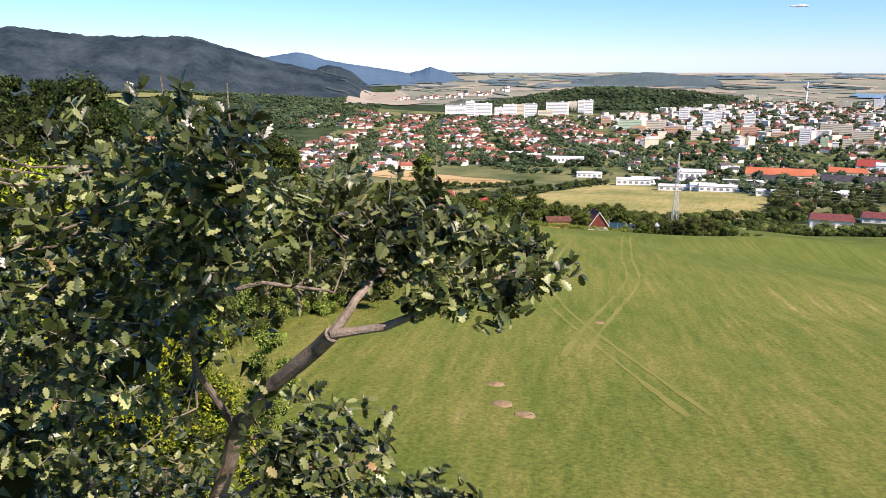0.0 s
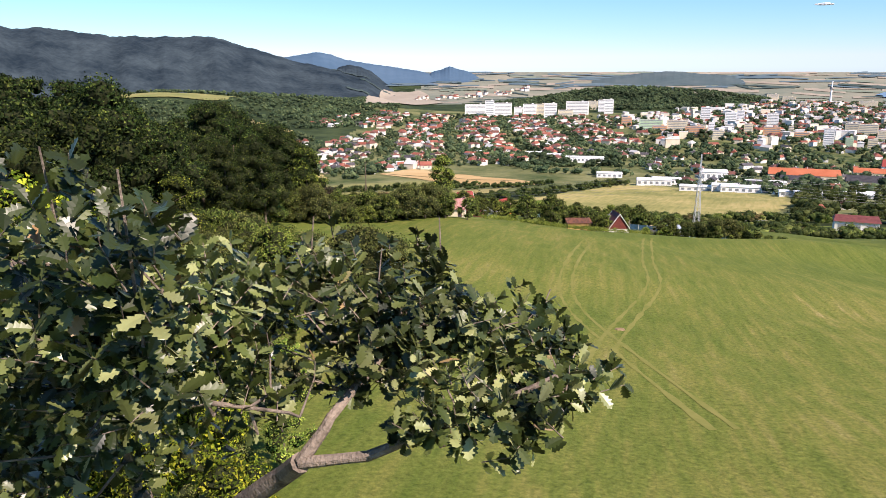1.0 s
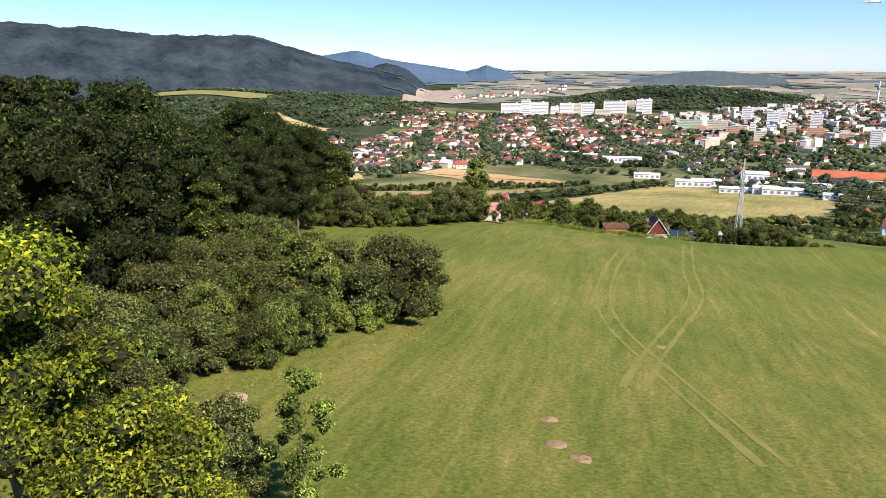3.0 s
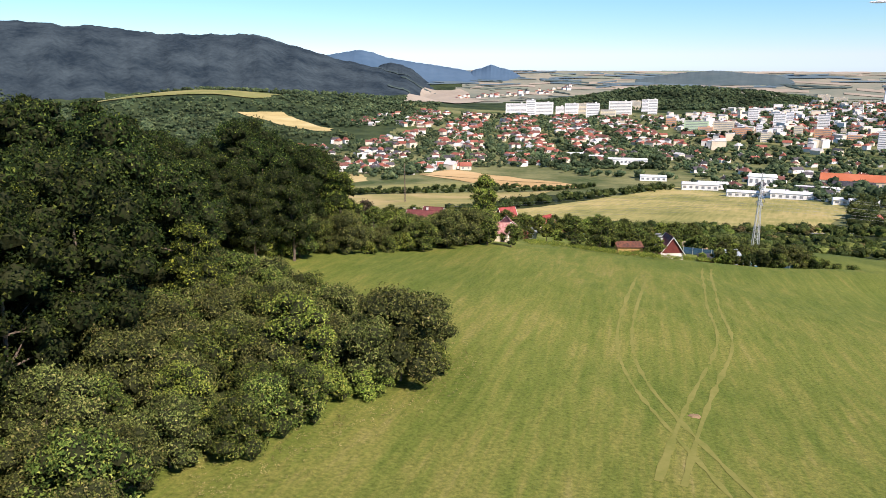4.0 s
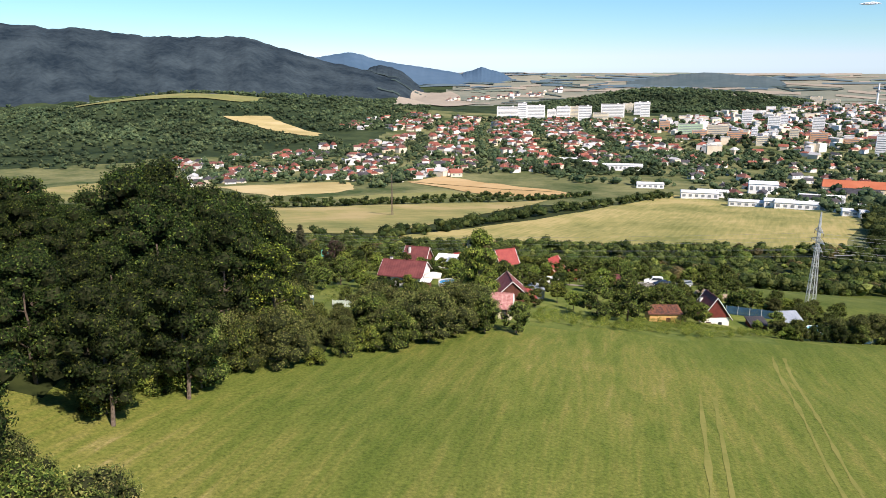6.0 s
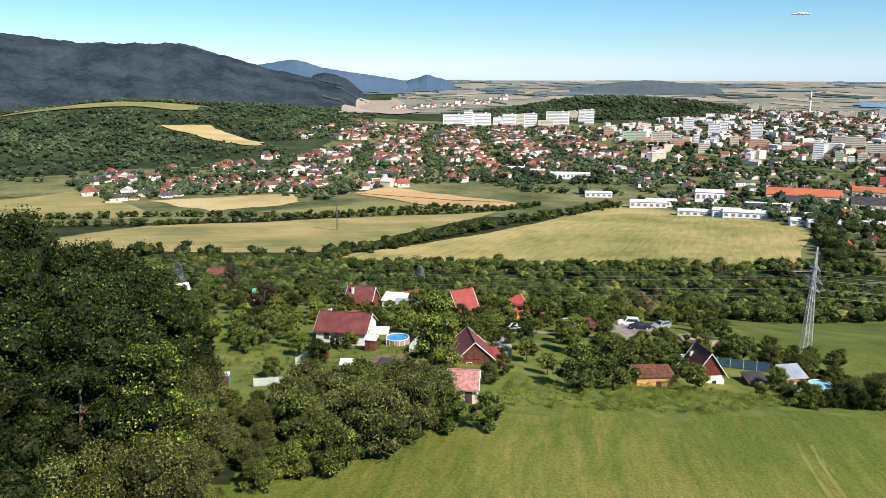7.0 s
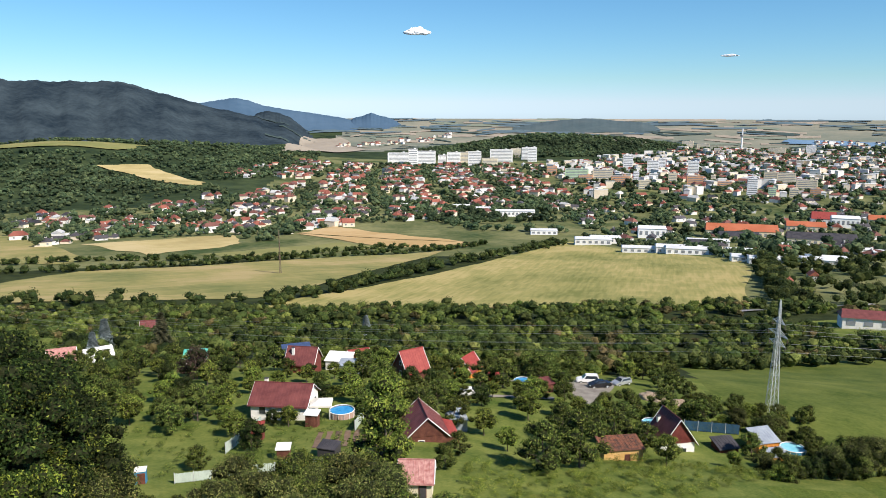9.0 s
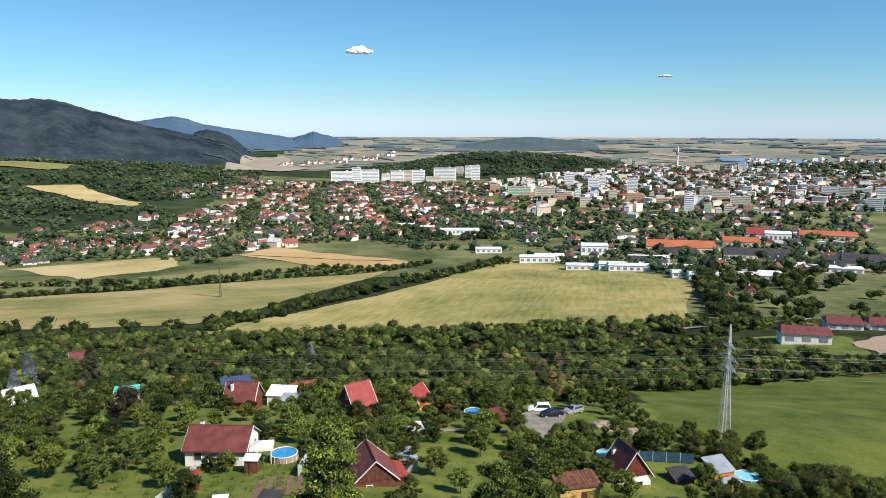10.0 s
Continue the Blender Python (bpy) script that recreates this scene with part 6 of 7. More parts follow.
hall(246, 405, 14, 5.6, WHITE_PLASTER, MAROON_ROOF, "white building with a dull red roof", 11, 0.42)

# tall thin chimney above the roofs
ch = thing("chimney_tower", 1512, 3243, None, 0, "tall pale chimney tower above the town", "tower")
part("shaft", rod(bmesh.new(), (0, 0, -5), (0, 0, 95), 4.5, 2.6, 12), PANEL_WHITE, ch)
part("platform", rod(bmesh.new(), (0, 0, 62), (0, 0, 70), 8, 8, 12), FLAT_ROOF, ch)

# houses: the nearer ones one by one, the rest of the town as one mass
TILE = [surface("town_tile_red", (0.20, 0.062, 0.044), (0.33, 0.115, 0.078), 0.05, 0.6, 0.8, bump=0, vary=0.25),
        surface("town_tile_brown", (0.12, 0.050, 0.042), (0.21, 0.092, 0.072), 0.05, 0.6, 0.8, bump=0, vary=0.25),
        surface("town_tile_dark", (0.035, 0.035, 0.042), (0.10, 0.09, 0.095), 0.05, 0.6, 0.7, bump=0, vary=0.25),
        surface("town_roof_pale", (0.42, 0.42, 0.42), (0.62, 0.62, 0.61), 0.05, 0.6, 0.8, bump=0, vary=0.2)]
RENDERED = [surface("town_wall_white", (0.66, 0.64, 0.60), (0.80, 0.78, 0.75), 0.05, 0.6, 0.85, bump=0, vary=0.06), surface("town_wall_cream", (0.66, 0.56, 0.42), (0.80, 0.72, 0.58), 0.05, 0.6, 0.85, bump=0, vary=0.12)]
ROOF_NAME = ("red-tiled", "brown-tiled", "dark", "pale")


def house_shape(long, wide, wall_h, roof_h, hip):
    hl, hw, o = long / 2, wide / 2, 0.5
    wall = [(-hl, -hw, -3), (hl, -hw, -3), (hl, hw, -3), (-hl, hw, -3), (-hl, -hw, wall_h), (hl, -hw, wall_h), (hl, hw, wall_h), (-hl, hw, wall_h), (-hl, 0, wall_h + (0 if hip else roof_h * 0.96)), (hl, 0, wall_h + (0 if hip else roof_h * 0.96))]
    wf = [(0, 1, 5, 4), (2, 3, 7, 6), (1, 2, 6, 9, 5), (3, 0, 4, 8, 7)]
    k = hw * 0.8 if hip else -o
    roof = [(-hl - o, -hw - o, wall_h - 0.3), (hl + o, -hw - o, wall_h - 0.3), (hl + o, hw + o, wall_h - 0.3), (-hl - o, hw + o, wall_h - 0.3), (-hl + k, 0, wall_h + roof_h), (hl - k, 0, wall_h + roof_h)]
    rf = [(0, 1, 5, 4), (2, 3, 4, 5), (1, 2, 5), (3, 0, 4), (3, 2, 1, 0)]
    return wall, wf, roof, rf


def village_house_kind(i, tile, wall_mat, long, wide, wall_h, roof_h, hip):
    wall, wf, roof, rf = house_shape(long, wide, wall_h, roof_h, hip)
    h = tagged(new("village_house"), f"{'white' if wall_mat == RENDERED[0] else 'cream'} family house with a {ROOF_NAME[tile]} roof", "house", "family houses of the village")
    part("wall", mesh_of("wall", wall, wf, wall_mat), None, h)
    part("roof", mesh_of("roof", roof, rf, TILE[tile]), None, h)
    for s, (wx, wy) in enumerate(((-long * 0.25, -wide / 2), (long * 0.25, -wide / 2))):
        part("window", blocks((wx, wy - 0.02, wall_h * 0.4, 1.8, 0.12, wall_h * 0.35)), BAND_GLASS, h)
    part("chimney", blocks((long * 0.2, wide * 0.12, wall_h + roof_h * 0.5, 0.9, 0.9, roof_h * 0.75)), RENDERED[0], h)
    return h


hr = random.Random(21)
HOUSE_KINDS = []
for i in range(14):
    tile = (0, 1, 2, 2, 0, 1, 2, 3, 3, 1, 2, 0, 2, 1)[i]
    HOUSE_KINDS.append(village_house_kind(i, tile, RENDERED[0 if i % 3 else 1], hr.uniform(11, 18), hr.uniform(9, 12), hr.uniform(3.2, 6), hr.uniform(2.6, 4.8) if tile != 3 else 0.8, i % 2 == 1))
KINDS += HOUSE_KINDS
VILLAGE = [(-600, 1240), (-572, 1334), (-499, 1400), (-396, 1560), (-301, 1640), (-232, 1800), (-58, 2200), (72, 2277), (242, 2037), (398, 1794), (430, 1618), (334, 1400), (222, 1240), (54, 1235), (-60, 1190), (-109, 1143), (-127, 1080), (-158, 970), (-190, 1000), (-230, 1080), (-330, 1080), (-400, 940)]
OLD_TOWN = [(464, 2379), (881, 2890), (1558, 3328), (1950, 3067), (2075, 2656), (1700, 2100), (1150, 1510), (917, 1500), (690, 1580), (500, 1650), (415, 1865)]
FAR_VILLAGE = [(-600, 1240), (-572, 1334), (-499, 1400), (-396, 1560), (-301, 1640), (-232, 1800), (-58, 2200), (72, 2277), (242, 2037), (398, 1794), (430, 1618), (334, 1400), (222, 1240), (54, 1235), (-60, 1190), (-109, 1143), (-127, 1080), (-158, 970), (-190, 1000), (-230, 1080), (-330, 1080), (-400, 940)]
WORKS = [(405, 1600), (1050, 1440), (760, 1080), (500, 690), (287, 700), (265, 1004), (275, 1209)]


def spread(poly, count, gap, seed):
    r = np.random.default_rng(seed)
    xs, ys = [p[0] for p in poly], [p[1] for p in poly]
    out, cell = [], {}
    px, py = r.uniform(min(xs), max(xs), count * 30), r.uniform(min(ys), max(ys), count * 30)
    ok = inside(poly, px, py)
    for x, y in zip(px[ok].tolist(), py[ok].tolist()):
        if len(out) >= count:
            break
        # houses keep to bands along the streets
        if math.sin(x * 0.045 + 0.6 * math.sin(y * 0.004)) < -0.55 or math.sin(y * 0.030 + x * 0.009) < -0.45:
            continue
        k = (int(x // gap), int(y // gap))
        if any((x - a) ** 2 + (y - b) ** 2 < gap * gap for i in (-1, 0, 1) for j in (-1, 0, 1) for a, b in cell.get((k[0] + i, k[1] + j), ())):
            continue
        cell.setdefault(k, []).append((x, y))
        out.append((x, y))
    return out


TAKEN = [(r[0], r[1], r[2]) for r in (*WHITE_SLABS, *CREAM_SLABS, *ORANGE_SLABS)] + [(430, 977, 84), (567, 1070, 50), (759, 1149, 83), (473, 877, 71), (500, 726, 60), (316, 979, 33), (240, 918, 34), (278, 795, 45), (304, 664, 39), (335, 652, 30), (197, 1284, 64), (150, 1343, 30), (118, 1396, 34), (193, 1034, 34), (651, 1116, 40)]


def is_free(x, y):
    return all((x - a) ** 2 + (y - b) ** 2 > (w * 0.6 + 12) ** 2 for a, b, w in TAKEN)


near = [p for p in spread(VILLAGE, 460, 17, 31) + spread(WORKS, 130, 21, 32) if is_free(*p)]
near.sort(key=lambda p: p[1])
for x, y in near[:290]:
    put(hr.choice(HOUSE_KINDS), x, y, hr.uniform(0.85, 1.2), hr.choice((0, 90, 20, 110, -25, 65)) + hr.uniform(-8, 8), rng=hr)
# the orange-roofed farmhouse by the stubble field
put(HOUSE_KINDS[0], -66, 1165, 1.4, 10, rng=hr)


def town_mass(name, spots, seed, label, big=1.0):
    r = random.Random(seed)
    vs, fs, mi, k = [], [], [], 0
    for x, y in spots:
        tall = x > 380 and r.random() < 0.15
        wall, wf, roof, rf = house_shape(r.uniform(18, 34) if tall else r.uniform(10, 22) * big, r.uniform(9, 13) * big, r.uniform(13, 22) if tall else r.uniform(4, 11) * big, 0.8 if tall else r.uniform(2, 5) * big, not tall and r.random() < 0.5)
        a, z = r.uniform(0, math.pi), gz(x, y)
        c, s = math.cos(a), math.sin(a)
        t = 3 if tall else r.choice((0, 0, 0, 1, 1, 2, 3))
        w = 4 if r.random() < 0.45 else 5
        for pts, ff, m in ((wall, wf, w), (roof, rf, t)):
            vs += [(x + c * p - s * q, y + s * p + c * q, z + h) for p, q, h in pts]
            fs += [tuple(i + k for i in f) for f in ff]
            mi += [m] * len(ff)
            k += len(pts)
    return tagged(new(name, mesh_of(name, vs, fs, TILE + RENDERED, mi)), label, "houses", kind="stuff")


rest = [p for p in near[290:] + spread(OLD_TOWN, 2300, 16, 33) + spread(FAR_VILLAGE, 150, 22, 34) if is_free(*p)]
UPPER_TOWN = [(-422, 1939), (-249, 1988), (-49, 1966), (175, 1933), (398, 1985), (507, 2265), (440, 2444), (-25, 2473), (-314, 2495), (-409, 2152)]
rest += [p for p in spread(UPPER_TOWN, 260, 19, 61) if is_free(*p)]
town_mass("town_houses", rest, 35, "mass of red and brown roofed town houses")
town_mass("far_village_houses", spread([(-1350, 2960), (-700, 3080), (-650, 3140), (-1350, 3040)], 40, 25, 36) + spread([(-260, 3600), (300, 4050), (320, 4200), (-280, 3700)], 90, 25, 37) + spread([(1900, 3300), (2700, 2900), (2800, 3100), (2000, 3500)], 120, 28, 38), 39, "houses of far villages", 1.3)

# trees between the houses, wooded hills behind
def clumps(name, spots, mat, leaves, label, seed, size=0.075):
    return scrub_stuff(name, spots, mat, leaves * 2, size, label, seed, category="trees")


clumps("town_trees", scatter(1300, VILLAGE, 7, 15, 41), LEAF_HAZED, 30, "garden trees among the village houses", 42)
clumps("town_trees", scatter(520, UPPER_TOWN, 9, 19, 62) + scatter(1700, OLD_TOWN, 11, 24, 43) + scatter(500, WORKS, 9, 18, 44) + scatter(260, FAR_VILLAGE, 10, 20, 45), LEAF_HAZED, 30, "dark trees among the town houses", 46)
clumps("town_trees", scatter(330, [(-60, 1570), (380, 1530), (300, 1200), (100, 1180), (10, 1320)], 8, 17, 47) + belt([(-420, 1040), (-170, 1080), (-90, 1300), (20, 1330), (120, 1100), (230, 1060)], 9, 8, 8, 16, 48) + belt([(230, 960), (300, 780), (300, 640)], 9, 6, 8, 14, 50), LEAF_HAZED, 40, "hedges and trees at the edge of the village", 49)
TAN_HILL = [(-380, 2709), (-128, 3398), (-264, 4076), (-450, 4008)]
MEADOWS = [(-1250, 2040), (-740, 2180), (-725, 2440), (-1270, 2350)]
clumps("hill_wood", scatter(650, [(-1000, 1250), (-620, 1220), (-580, 1370), (-420, 1580), (-300, 1700), (-430, 1760), (-530, 1790), (-740, 1980), (-1200, 1700)], 8, 16, 57), LEAF_HAZED, 26, "trees between the village and the hill", 58)
clumps("hill_wood", [q for q in scatter(3300, [(-1700, 1900), (-644, 1560), (-500, 1640), (-420, 1740), (-530, 1800), (-740, 1990), (-640, 2110), (-420, 1850), (-330, 2000), (-240, 2500), (-270, 2950), (-450, 2950), (-1000, 2480), (-2000, 2800), (-2300, 2400)], 9, 19, 51) if not bool(inside(MEADOWS, np.array(q[0]), np.array(q[1]))) and not bool(inside(TAN_HILL, np.array(q[0]), np.array(q[1] + 60)))], LEAF_HAZED, 22, "scrubby wooded hillside beyond the village", 52)
clumps("hill_wood", scatter(2700, [(120, 2930), (350, 2850), (680, 2830), (1000, 2930), (1260, 3200), (1200, 3400), (800, 3450), (250, 3450), (60, 3150)], 9, 20, 53), LEAF_HAZED, 20, "dark wooded hill behind the apartment blocks", 54)
clumps("hill_wood", scatter(500, [(1700, 2400), (2900, 2500), (2900, 3100), (1900, 3300)], 18, 34, 55), LEAF_HAZED, 20, "dark woods beyond the town by the river", 56)
RIVER = surface("river_water", (0.16, 0.24, 0.33), (0.22, 0.31, 0.40), 0.01, 0.1, 0.25, bump=0, spec=0.5)
drape("river", [(1860, 3500), (2150, 3260), (2330, 3330), (1930, 3650)], 10, 10, 6, RIVER, "grey-blue stretch of river beyond the town", "river", 15)
ROAD = surface("town_road", (0.20, 0.20, 0.20), (0.32, 0.31, 0.30), 0.1, 1, 0.9, bump=0)
drape("road", [(760, 1400), (778, 1400), (1500, 3000), (1470, 3000)], 3, 60, 1.2, ROAD, "straight grey main road through the town", "road", 0)

# lawn, sandy yard and lane round the white building with the maroon roof
drape("lawn", [(166, 366), (196, 356), (214, 392), (176, 402)], 16, 16, 0.12, GARDEN, "mown lawn round the long white building", "lawn", 1.5)
drape("yard", [(200, 356), (232, 352), (240, 398), (206, 380)], 16, 16, 0.16, DIRT, "pale sandy yard beside the red-roofed buildings", "yard", 1.2)
drape("lane", [(152, 426), (153, 430), (236, 452), (236, 446)], 3, 40, 0.5, ROAD, "grey lane along the foot of the hay field", "road", 0.6)
put(HOUSE_KINDS[0], 250, 557, 0.6, 20, rng=hr)
put(HOUSE_KINDS[4], 275, 568, 0.7, 70, rng=hr)

# ---- the oak that the flight passes over ----
oak = thing("oak_tree", -4.2, 18.6, None, 0, "old oak with dark lobed leaves and a bent grey-brown limb", "tree")
oak.matrix_world = Matrix.Identity(4)
orng = random.Random(5)
# the crown is laid out round its own origin, and set down at four fifths of that size
OAK_SET = Matrix.Translation((2.93, 32.92, 96.16)) @ Matrix.Scale(0.8, 4) @ Matrix.Translation((0.279, -14.499, -100.339))
OAK_FOOT = Vector((-4.2, 18.6, 0))
OAK_FOOT.z = (gz(*(OAK_SET @ OAK_FOOT).xy) - 96.16) / 0.8 + 100.339


def limb(points, r0, r1, sides=9):
    """A limb through the points, its thickness falling from r0 to r1, slightly knotted."""
    bm = bmesh.new()
    n = len(points) - 1
    fine = []
    for i in range(n):
        a, b = Vector(points[i]), Vector(points[i + 1])
        for k in range(4):
            u = k / 4
            fine.append(a.lerp(b, u) + Vector((noise.noise(a * 3 + Vector((u, 0, 0))), noise.noise(a * 3 + Vector((0, u, 5))), 0)) * r0 * 0.35)
    fine.append(Vector(points[-1]))
    m, rings = len(fine), []
    for i, p in enumerate(fine):
        d = (fine[min(i + 1, m - 1)] - fine[max(i - 1, 0)]).normalized()
        q = d.to_track_quat("Z", "Y")
        r = (r0 + (r1 - r0) * i / (m - 1)) * (1 + 0.12 * noise.noise(p * 4))
        rings.append([bm.verts.new(p + q @ Vector((math.cos(a) * r, math.sin(a) * r, 0))) for a in (2 * math.pi * j / sides for j in range(sides))])
    for ra, rb in zip(rings, rings[1:]):
        for j in range(sides):
            bm.faces.new((ra[j], ra[(j + 1) % sides], rb[(j + 1) % sides], rb[j]))
    bm.faces.new(rings[-1])
    bm.faces.new(rings[0][::-1])
    return bm


OAK_BARK = surface("oak_bark", (0.075, 0.058, 0.046), (0.30, 0.24, 0.19), 9, 60, 0.9, bump=0.02)
trunk_top = Vector((-3.3, 17.6, 93.5))
part("trunk", limb([OAK_FOOT - Vector((0, 0, 0.5)), OAK_FOOT + Vector((0.1, 0, 4)), OAK_FOOT + Vector((0.4, -0.4, 8)), trunk_top], 0.34, 0.19), OAK_BARK, oak)
SKELETON = [
    [trunk_top, (-2.75, 17.1, 95.4), (-2.16, 16.67, 96.86), (-1.75, 16.2, 97.45), (-1.2, 15.75, 98.05)],
    [(-1.2, 15.75, 98.05), (-1.05, 15.85, 98.25), (-0.85, 16.1, 98.45), (-0.7, 16.4, 98.6)],
    [(-1.2, 15.75, 98.05), (-0.85, 15.7, 98.12), (-0.4, 15.75, 98.3), (0.1, 15.85, 98.5)],
    [trunk_top, (-3.4, 16.8, 95.6), (-3.3, 16.2, 97.2), (-2.9, 15.8, 98.5), (-2.4, 15.5, 99.2)],
    [(-3.3, 16.2, 97.2), (-3.9, 15.8, 98.0), (-4.3, 15.6, 98.7)],
    [(-2.16, 16.67, 96.86), (-2.3, 16.2, 97.6), (-2.1, 15.7, 98.3), (-1.7, 15.5, 98.9)],
    [(-2.1, 15.7, 98.3), (-1.6, 15.6, 98.45), (-1.2, 15.6, 98.4)],
    [trunk_top, (-2.9, 16.4, 95.4), (-2.2, 15.8, 96.6), (-1.5, 15.6, 97.2)],
    [(-2.9, 16.4, 95.4), (-2.0, 15.6, 96.2), (-1.0, 15.3, 96.8)],
    [trunk_top, (-4.2, 16.6, 95.3), (-4.4, 15.8, 96.8), (-3.8, 15.2, 97.6)],
]
for i, pts in enumerate(SKELETON):
    r0 = (0.088, 0.036, 0.034, 0.06, 0.034, 0.034, 0.02, 0.045, 0.03, 0.045)[i]
    part("limb", limb(pts, r0, r0 * (0.62 if i == 0 else 0.4)), OAK_BARK, oak)
NODES = [Vector(p) for pts in SKELETON for p in pts[1:]] + [(Vector(a) + Vector(b)) / 2 for pts in SKELETON for a, b in zip(pts[1:], pts[2:])]


def oak_leaf(long, lobes=4):
    """A lobed leaf: base at the origin, along +x, cupped and folded along its rib."""
    out = []
    for i in range(lobes * 2 + 1):
        u = (i + 0.6) / (lobes * 2 + 0.9)
        full = math.sin(math.pi * min(1, u * 0.86 + 0.08)) ** 0.75 * 0.33 * (0.75 + 0.45 * u)
        out.append((u, full * (1.0 if i % 2 else 0.55)))
    rib = [(0, 0)] + [(u, 0) for u, _ in out] + [(1.04, 0)]
    vs, fs = [], []
    for u, _ in rib:
        vs.append((u * long, 0, -0.06 * long * u * u))
    n = len(rib)
    for s in (1, -1):
        base = len(vs)
        for u, w in out:
            vs.append(((u + (0.05 if w > 0.2 else 0)) * long, s * w * long, (0.10 * w - 0.06 * u * u) * long * 1.4))
        k = len(out)
        for i in range(k - 1):
            f = [1 + i, 2 + i, base + i + 1, base + i]
            fs.append(f if s > 0 else f[::-1])
        a, b = [0, 1, base], [k, n - 1, base + k - 1]
        fs += [a if s > 0 else a[::-1], b if s > 0 else b[::-1]]
    return np.array(vs), fs


# masses of the crown: centre, reach
CROWN = (((-3.0, 15.2, 98.7), (1.25, 0.8, 1.05)), ((-1.7, 14.95, 99.1), (0.5, 0.45, 0.62)), ((-1.35, 16.2, 98.62), (0.65, 0.7, 0.5)), ((-0.6, 16.4, 98.55), (0.5, 0.5, 0.36)),
         ((-0.05, 16.25, 98.42), (0.36, 0.45, 0.28)), ((-0.35, 15.7, 98.35), (0.5, 0.32, 0.3)), ((-3.3, 15.6, 96.9), (1.3, 0.8, 0.9)), ((-1.3, 15.3, 96.75), (0.95, 0.5, 0.42)),
         ((-2.4, 15.8, 97.9), (0.9, 0.5, 0.8)), ((-4.6, 16.0, 97.8), (1.2, 0.8, 1.4)), ((-1.2, 15.5, 97.32), (0.55, 0.35, 0.45)), ((-0.65, 15.45, 96.98), (0.58, 0.3, 0.26)), ((-2.1, 15.9, 98.9), (0.7, 0.7, 0.55)))
WEIGHT = (36, 10, 22, 18, 9, 11, 32, 12, 10, 22, 12, 9, 16)
# single shoots that stand out of the crown: foot, tip
SHOOTS = (((-0.5, 16.7, 98.4), (-0.53, 16.81, 99.12)), ((-0.05, 16.5, 98.25), (0.16, 16.77, 98.68)), ((0.0, 16.1, 98.3), (0.30, 16.15, 98.42)), ((-1.3, 16.5, 98.6), (-1.31, 16.82, 99.12)),
          ((-1.9, 15.1, 99.0), (-1.9, 14.99, 99.74)), ((-1.5, 14.8, 99.0), (-1.47, 14.68, 99.70)), ((-0.9, 16.4, 98.5), (-0.85, 16.5, 99.0)))
LEAF_V, LEAF_F = oak_leaf(1.0)
tips, leaf_rows = [], []
twigs = bmesh.new()
while len(tips) < 1650:
    (c, r) = orng.choices(CROWN, WEIGHT)[0]
    d = Vector((orng.gauss(0, 1), orng.gauss(0, 1), orng.gauss(0, 1))).normalized() * orng.uniform(0.45, 1.0)
    p = Vector((c[0] + d.x * r[0], c[1] + d.y * r[1], c[2] + d.z * r[2]))
    # the crown stays below the flight, and leaves the gap under the bent limb open
    if p.z > 99.72 - 0.48 * max(0, p.y - 15.2) or p.z > 98.95 - 0.3 * max(0, p.x + 0.9) and p.x > -1.2 or p.x > 0.34 or (-1.35 < p.x < -0.15 and 97.72 < p.z < 98.12 + 0.3 * (p.x + 1.0)) or (p.x > -0.75 and 97.28 < p.z < 98.1):
        continue
    tips.append(p)
for foot, tip in SHOOTS:
    foot, tip = Vector(foot), Vector(tip)
    n = min(NODES, key=lambda q: (q - foot).length)
    bow = n.lerp(foot, 0.5) + Vector((orng.gauss(0, 0.05), orng.gauss(0, 0.05), -0.06))
    rod(twigs, n, bow, 0.014, 0.011, 5)
    rod(twigs, bow, foot, 0.011, 0.009, 5)
    rod(twigs, foot, tip, 0.009, 0.004, 5)
    for i in range(15):
        u = orng.uniform(0.2, 1.0)
        tips.append(foot.lerp(tip, u) + Vector((orng.gauss(0, 0.10), orng.gauss(0, 0.10), orng.gauss(0, 0.03))))
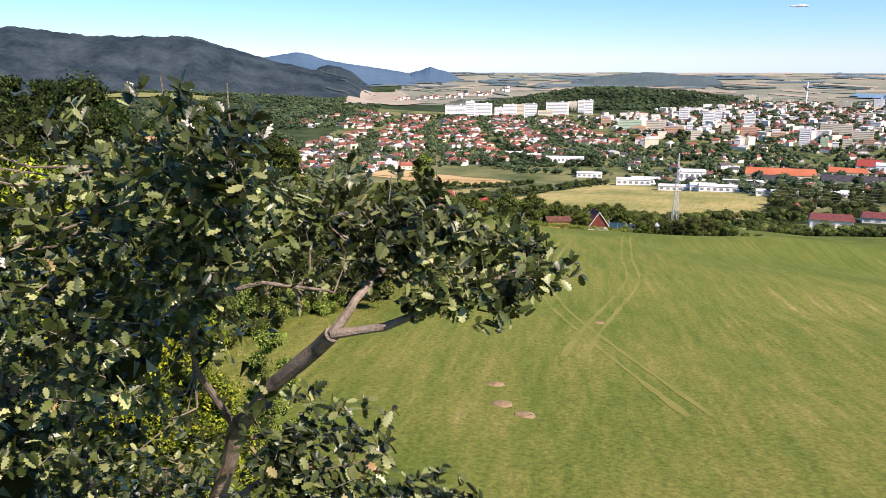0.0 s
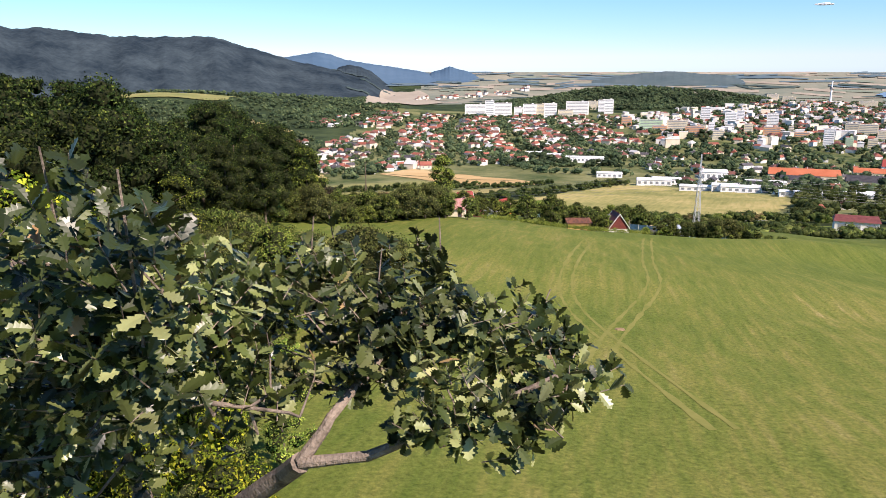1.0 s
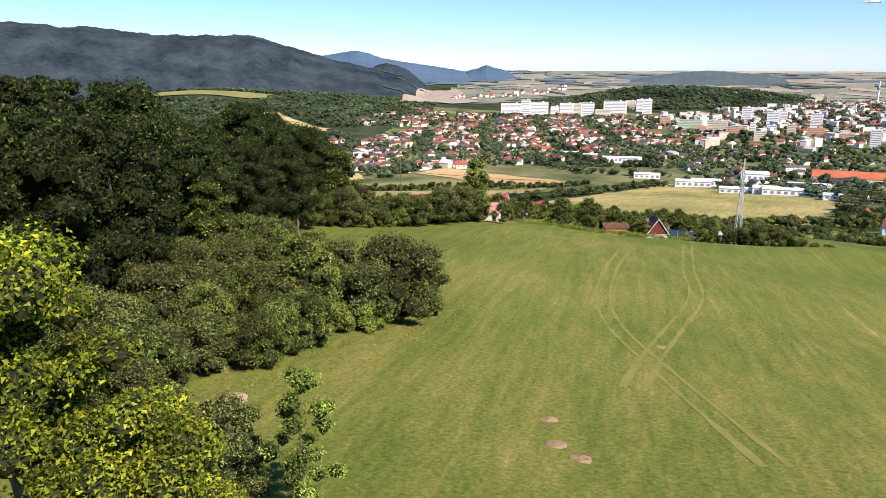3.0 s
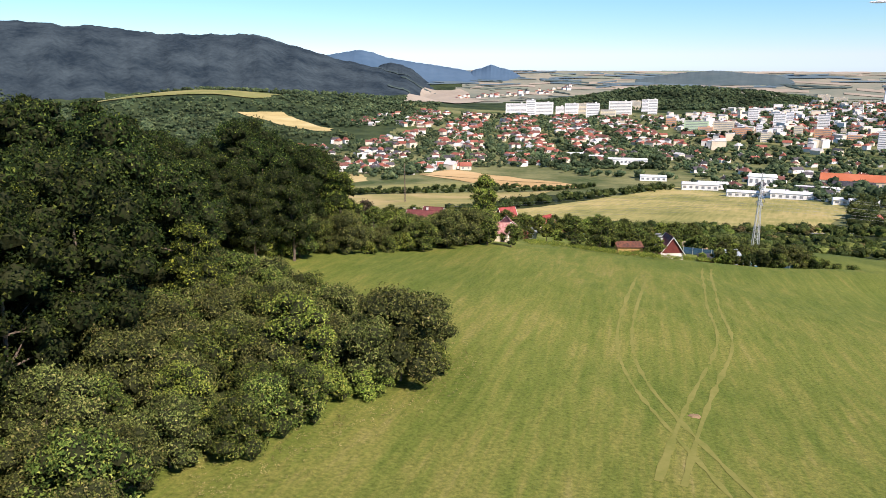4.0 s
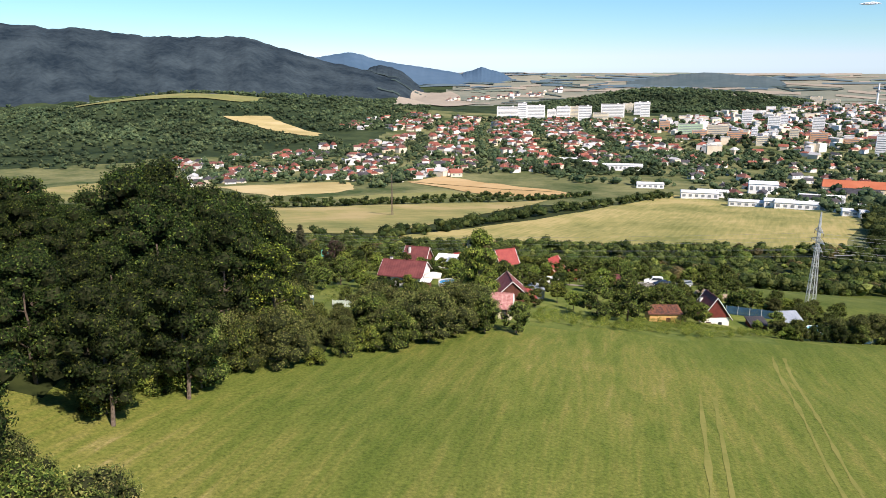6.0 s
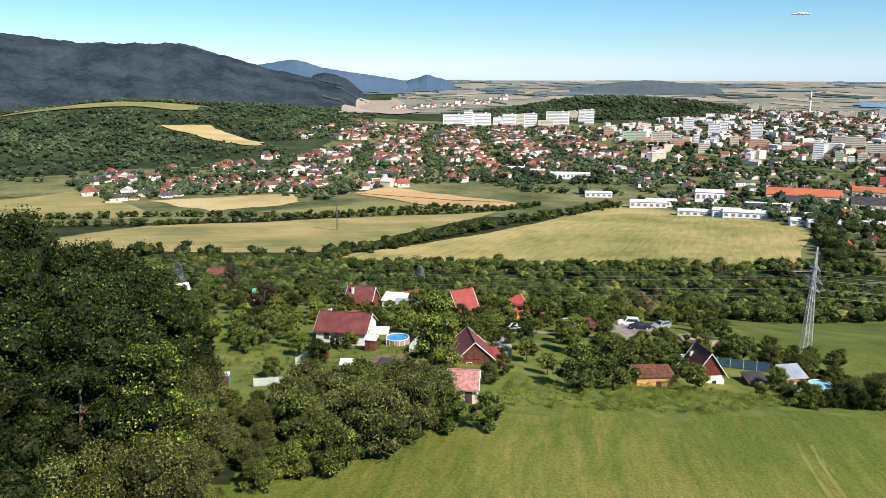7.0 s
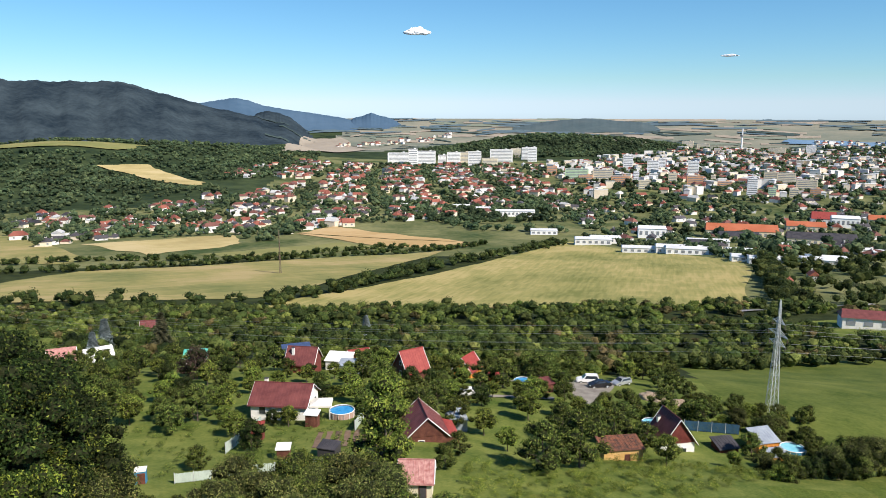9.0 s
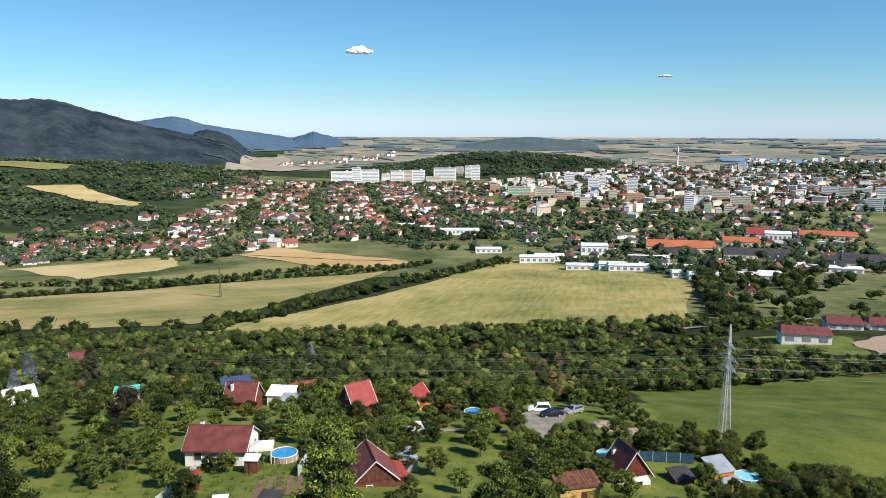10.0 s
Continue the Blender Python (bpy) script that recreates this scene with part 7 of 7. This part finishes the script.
for p in tips:
    n = min(NODES, key=lambda q: (q - p).length + 0.4 * abs(q.z - p.z))
    back = (n - p).normalized() + Vector((orng.gauss(0, 0.35), orng.gauss(0, 0.35), -0.45))
    mid = p + back.normalized() * orng.uniform(0.08, 0.18)
    rod(twigs, mid, p, 0.004, 0.002, 4)
    if orng.random() < 0.12 and (n - p).length < 1.3:
        bow = n.lerp(mid, 0.5) + Vector((orng.gauss(0, 0.06), orng.gauss(0, 0.06), -0.08))
        rod(twigs, n, bow, 0.009, 0.007, 5)
        rod(twigs, bow, mid, 0.007, 0.004, 5)
    grow = (p - mid).normalized()
    for i in range(orng.randint(8, 12)):
        a = orng.uniform(0, 2 * math.pi)
        side = grow.to_track_quat("Z", "Y") @ Vector((math.cos(a), math.sin(a), 0))
        ahead = (side * orng.uniform(0.7, 1.3) + grow * orng.uniform(0.0, 0.7) + Vector((0, 0, orng.uniform(-0.15, 0.35)))).normalized()
        up = (Vector((0.35, -0.05, 1.0)) + Vector((orng.gauss(0, 0.5), orng.gauss(0, 0.5), orng.gauss(0, 0.35)))).normalized()
        q = ahead.cross(up)
        if q.length < 0.1:
            continue
        yv = -q.normalized()
        zv = ahead.cross(yv).normalized()
        base = p - grow * orng.uniform(0, 0.16)
        leaf_rows.append((Matrix((ahead, yv, zv)).transposed().to_4x4(), base, orng.uniform(0.062, 0.110)))
part("twig_tangle", twigs, OAK_BARK, oak)["kind"] = "stuff"
order = sorted(range(len(leaf_rows)), key=lambda i: -(leaf_rows[i][1].x * 0.5 + leaf_rows[i][1].z))
single, joined = order[:300], order[300:]
one = mesh_of("leaf", LEAF_V, LEAF_F, LEAF_OAK)
vs, fs, k = [], [], 0
for i in joined:
    m, b, s = leaf_rows[i]
    R3 = np.array(m.to_3x3())
    vs.append(LEAF_V * s @ R3.T + np.array(b))
    fs += [[j + k for j in f] for f in LEAF_F]
    k += len(LEAF_V)
part("foliage", mesh_of("foliage", np.concatenate(vs), fs, LEAF_OAK), None, oak)["kind"] = "stuff"
for i in single:
    m, b, s = leaf_rows[i]
    part("leaf", one, None, oak).matrix_world = Matrix.Translation(b) @ m @ Matrix.Scale(s, 4)
# the inner crown and the lower crown, out of close sight, over shade-dark cores
rng2 = np.random.default_rng(9)
LOWER = [(-4.3, 19.0, 93.5, 1.8), (-2.8, 19.8, 92.6, 1.9), (-5.6, 17.2, 95.0, 1.9), (-1.6, 17.6, 94.0, 1.5), (-3.4, 16.8, 94.4, 1.8), (-5.2, 20.5, 92.5, 1.8), (-0.9, 16.4, 95.2, 0.9), (-6.5, 18.5, 94.0, 1.8), (-4.6, 17.0, 96.6, 1.5), (-5.6, 16.6, 97.6, 1.3), (-3.2, 16.9, 97.6, 1.0)]
v, f = leaf_cloud(rng2, LOWER, 13000, 0.07)
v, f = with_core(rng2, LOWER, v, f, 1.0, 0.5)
part("lower_crown", mesh_of("lower_crown", v, f, [LEAF_OAK, CROWN_SHADE], np.arange(len(f)) >= 13000), None, oak)["kind"] = "stuff"
oak.matrix_world = OAK_SET

# the patterns that the copies were made from are not part of the place
for kind in KINDS:
    for ob in [*kind.children_recursive, kind]:
        bpy.data.objects.remove(ob)
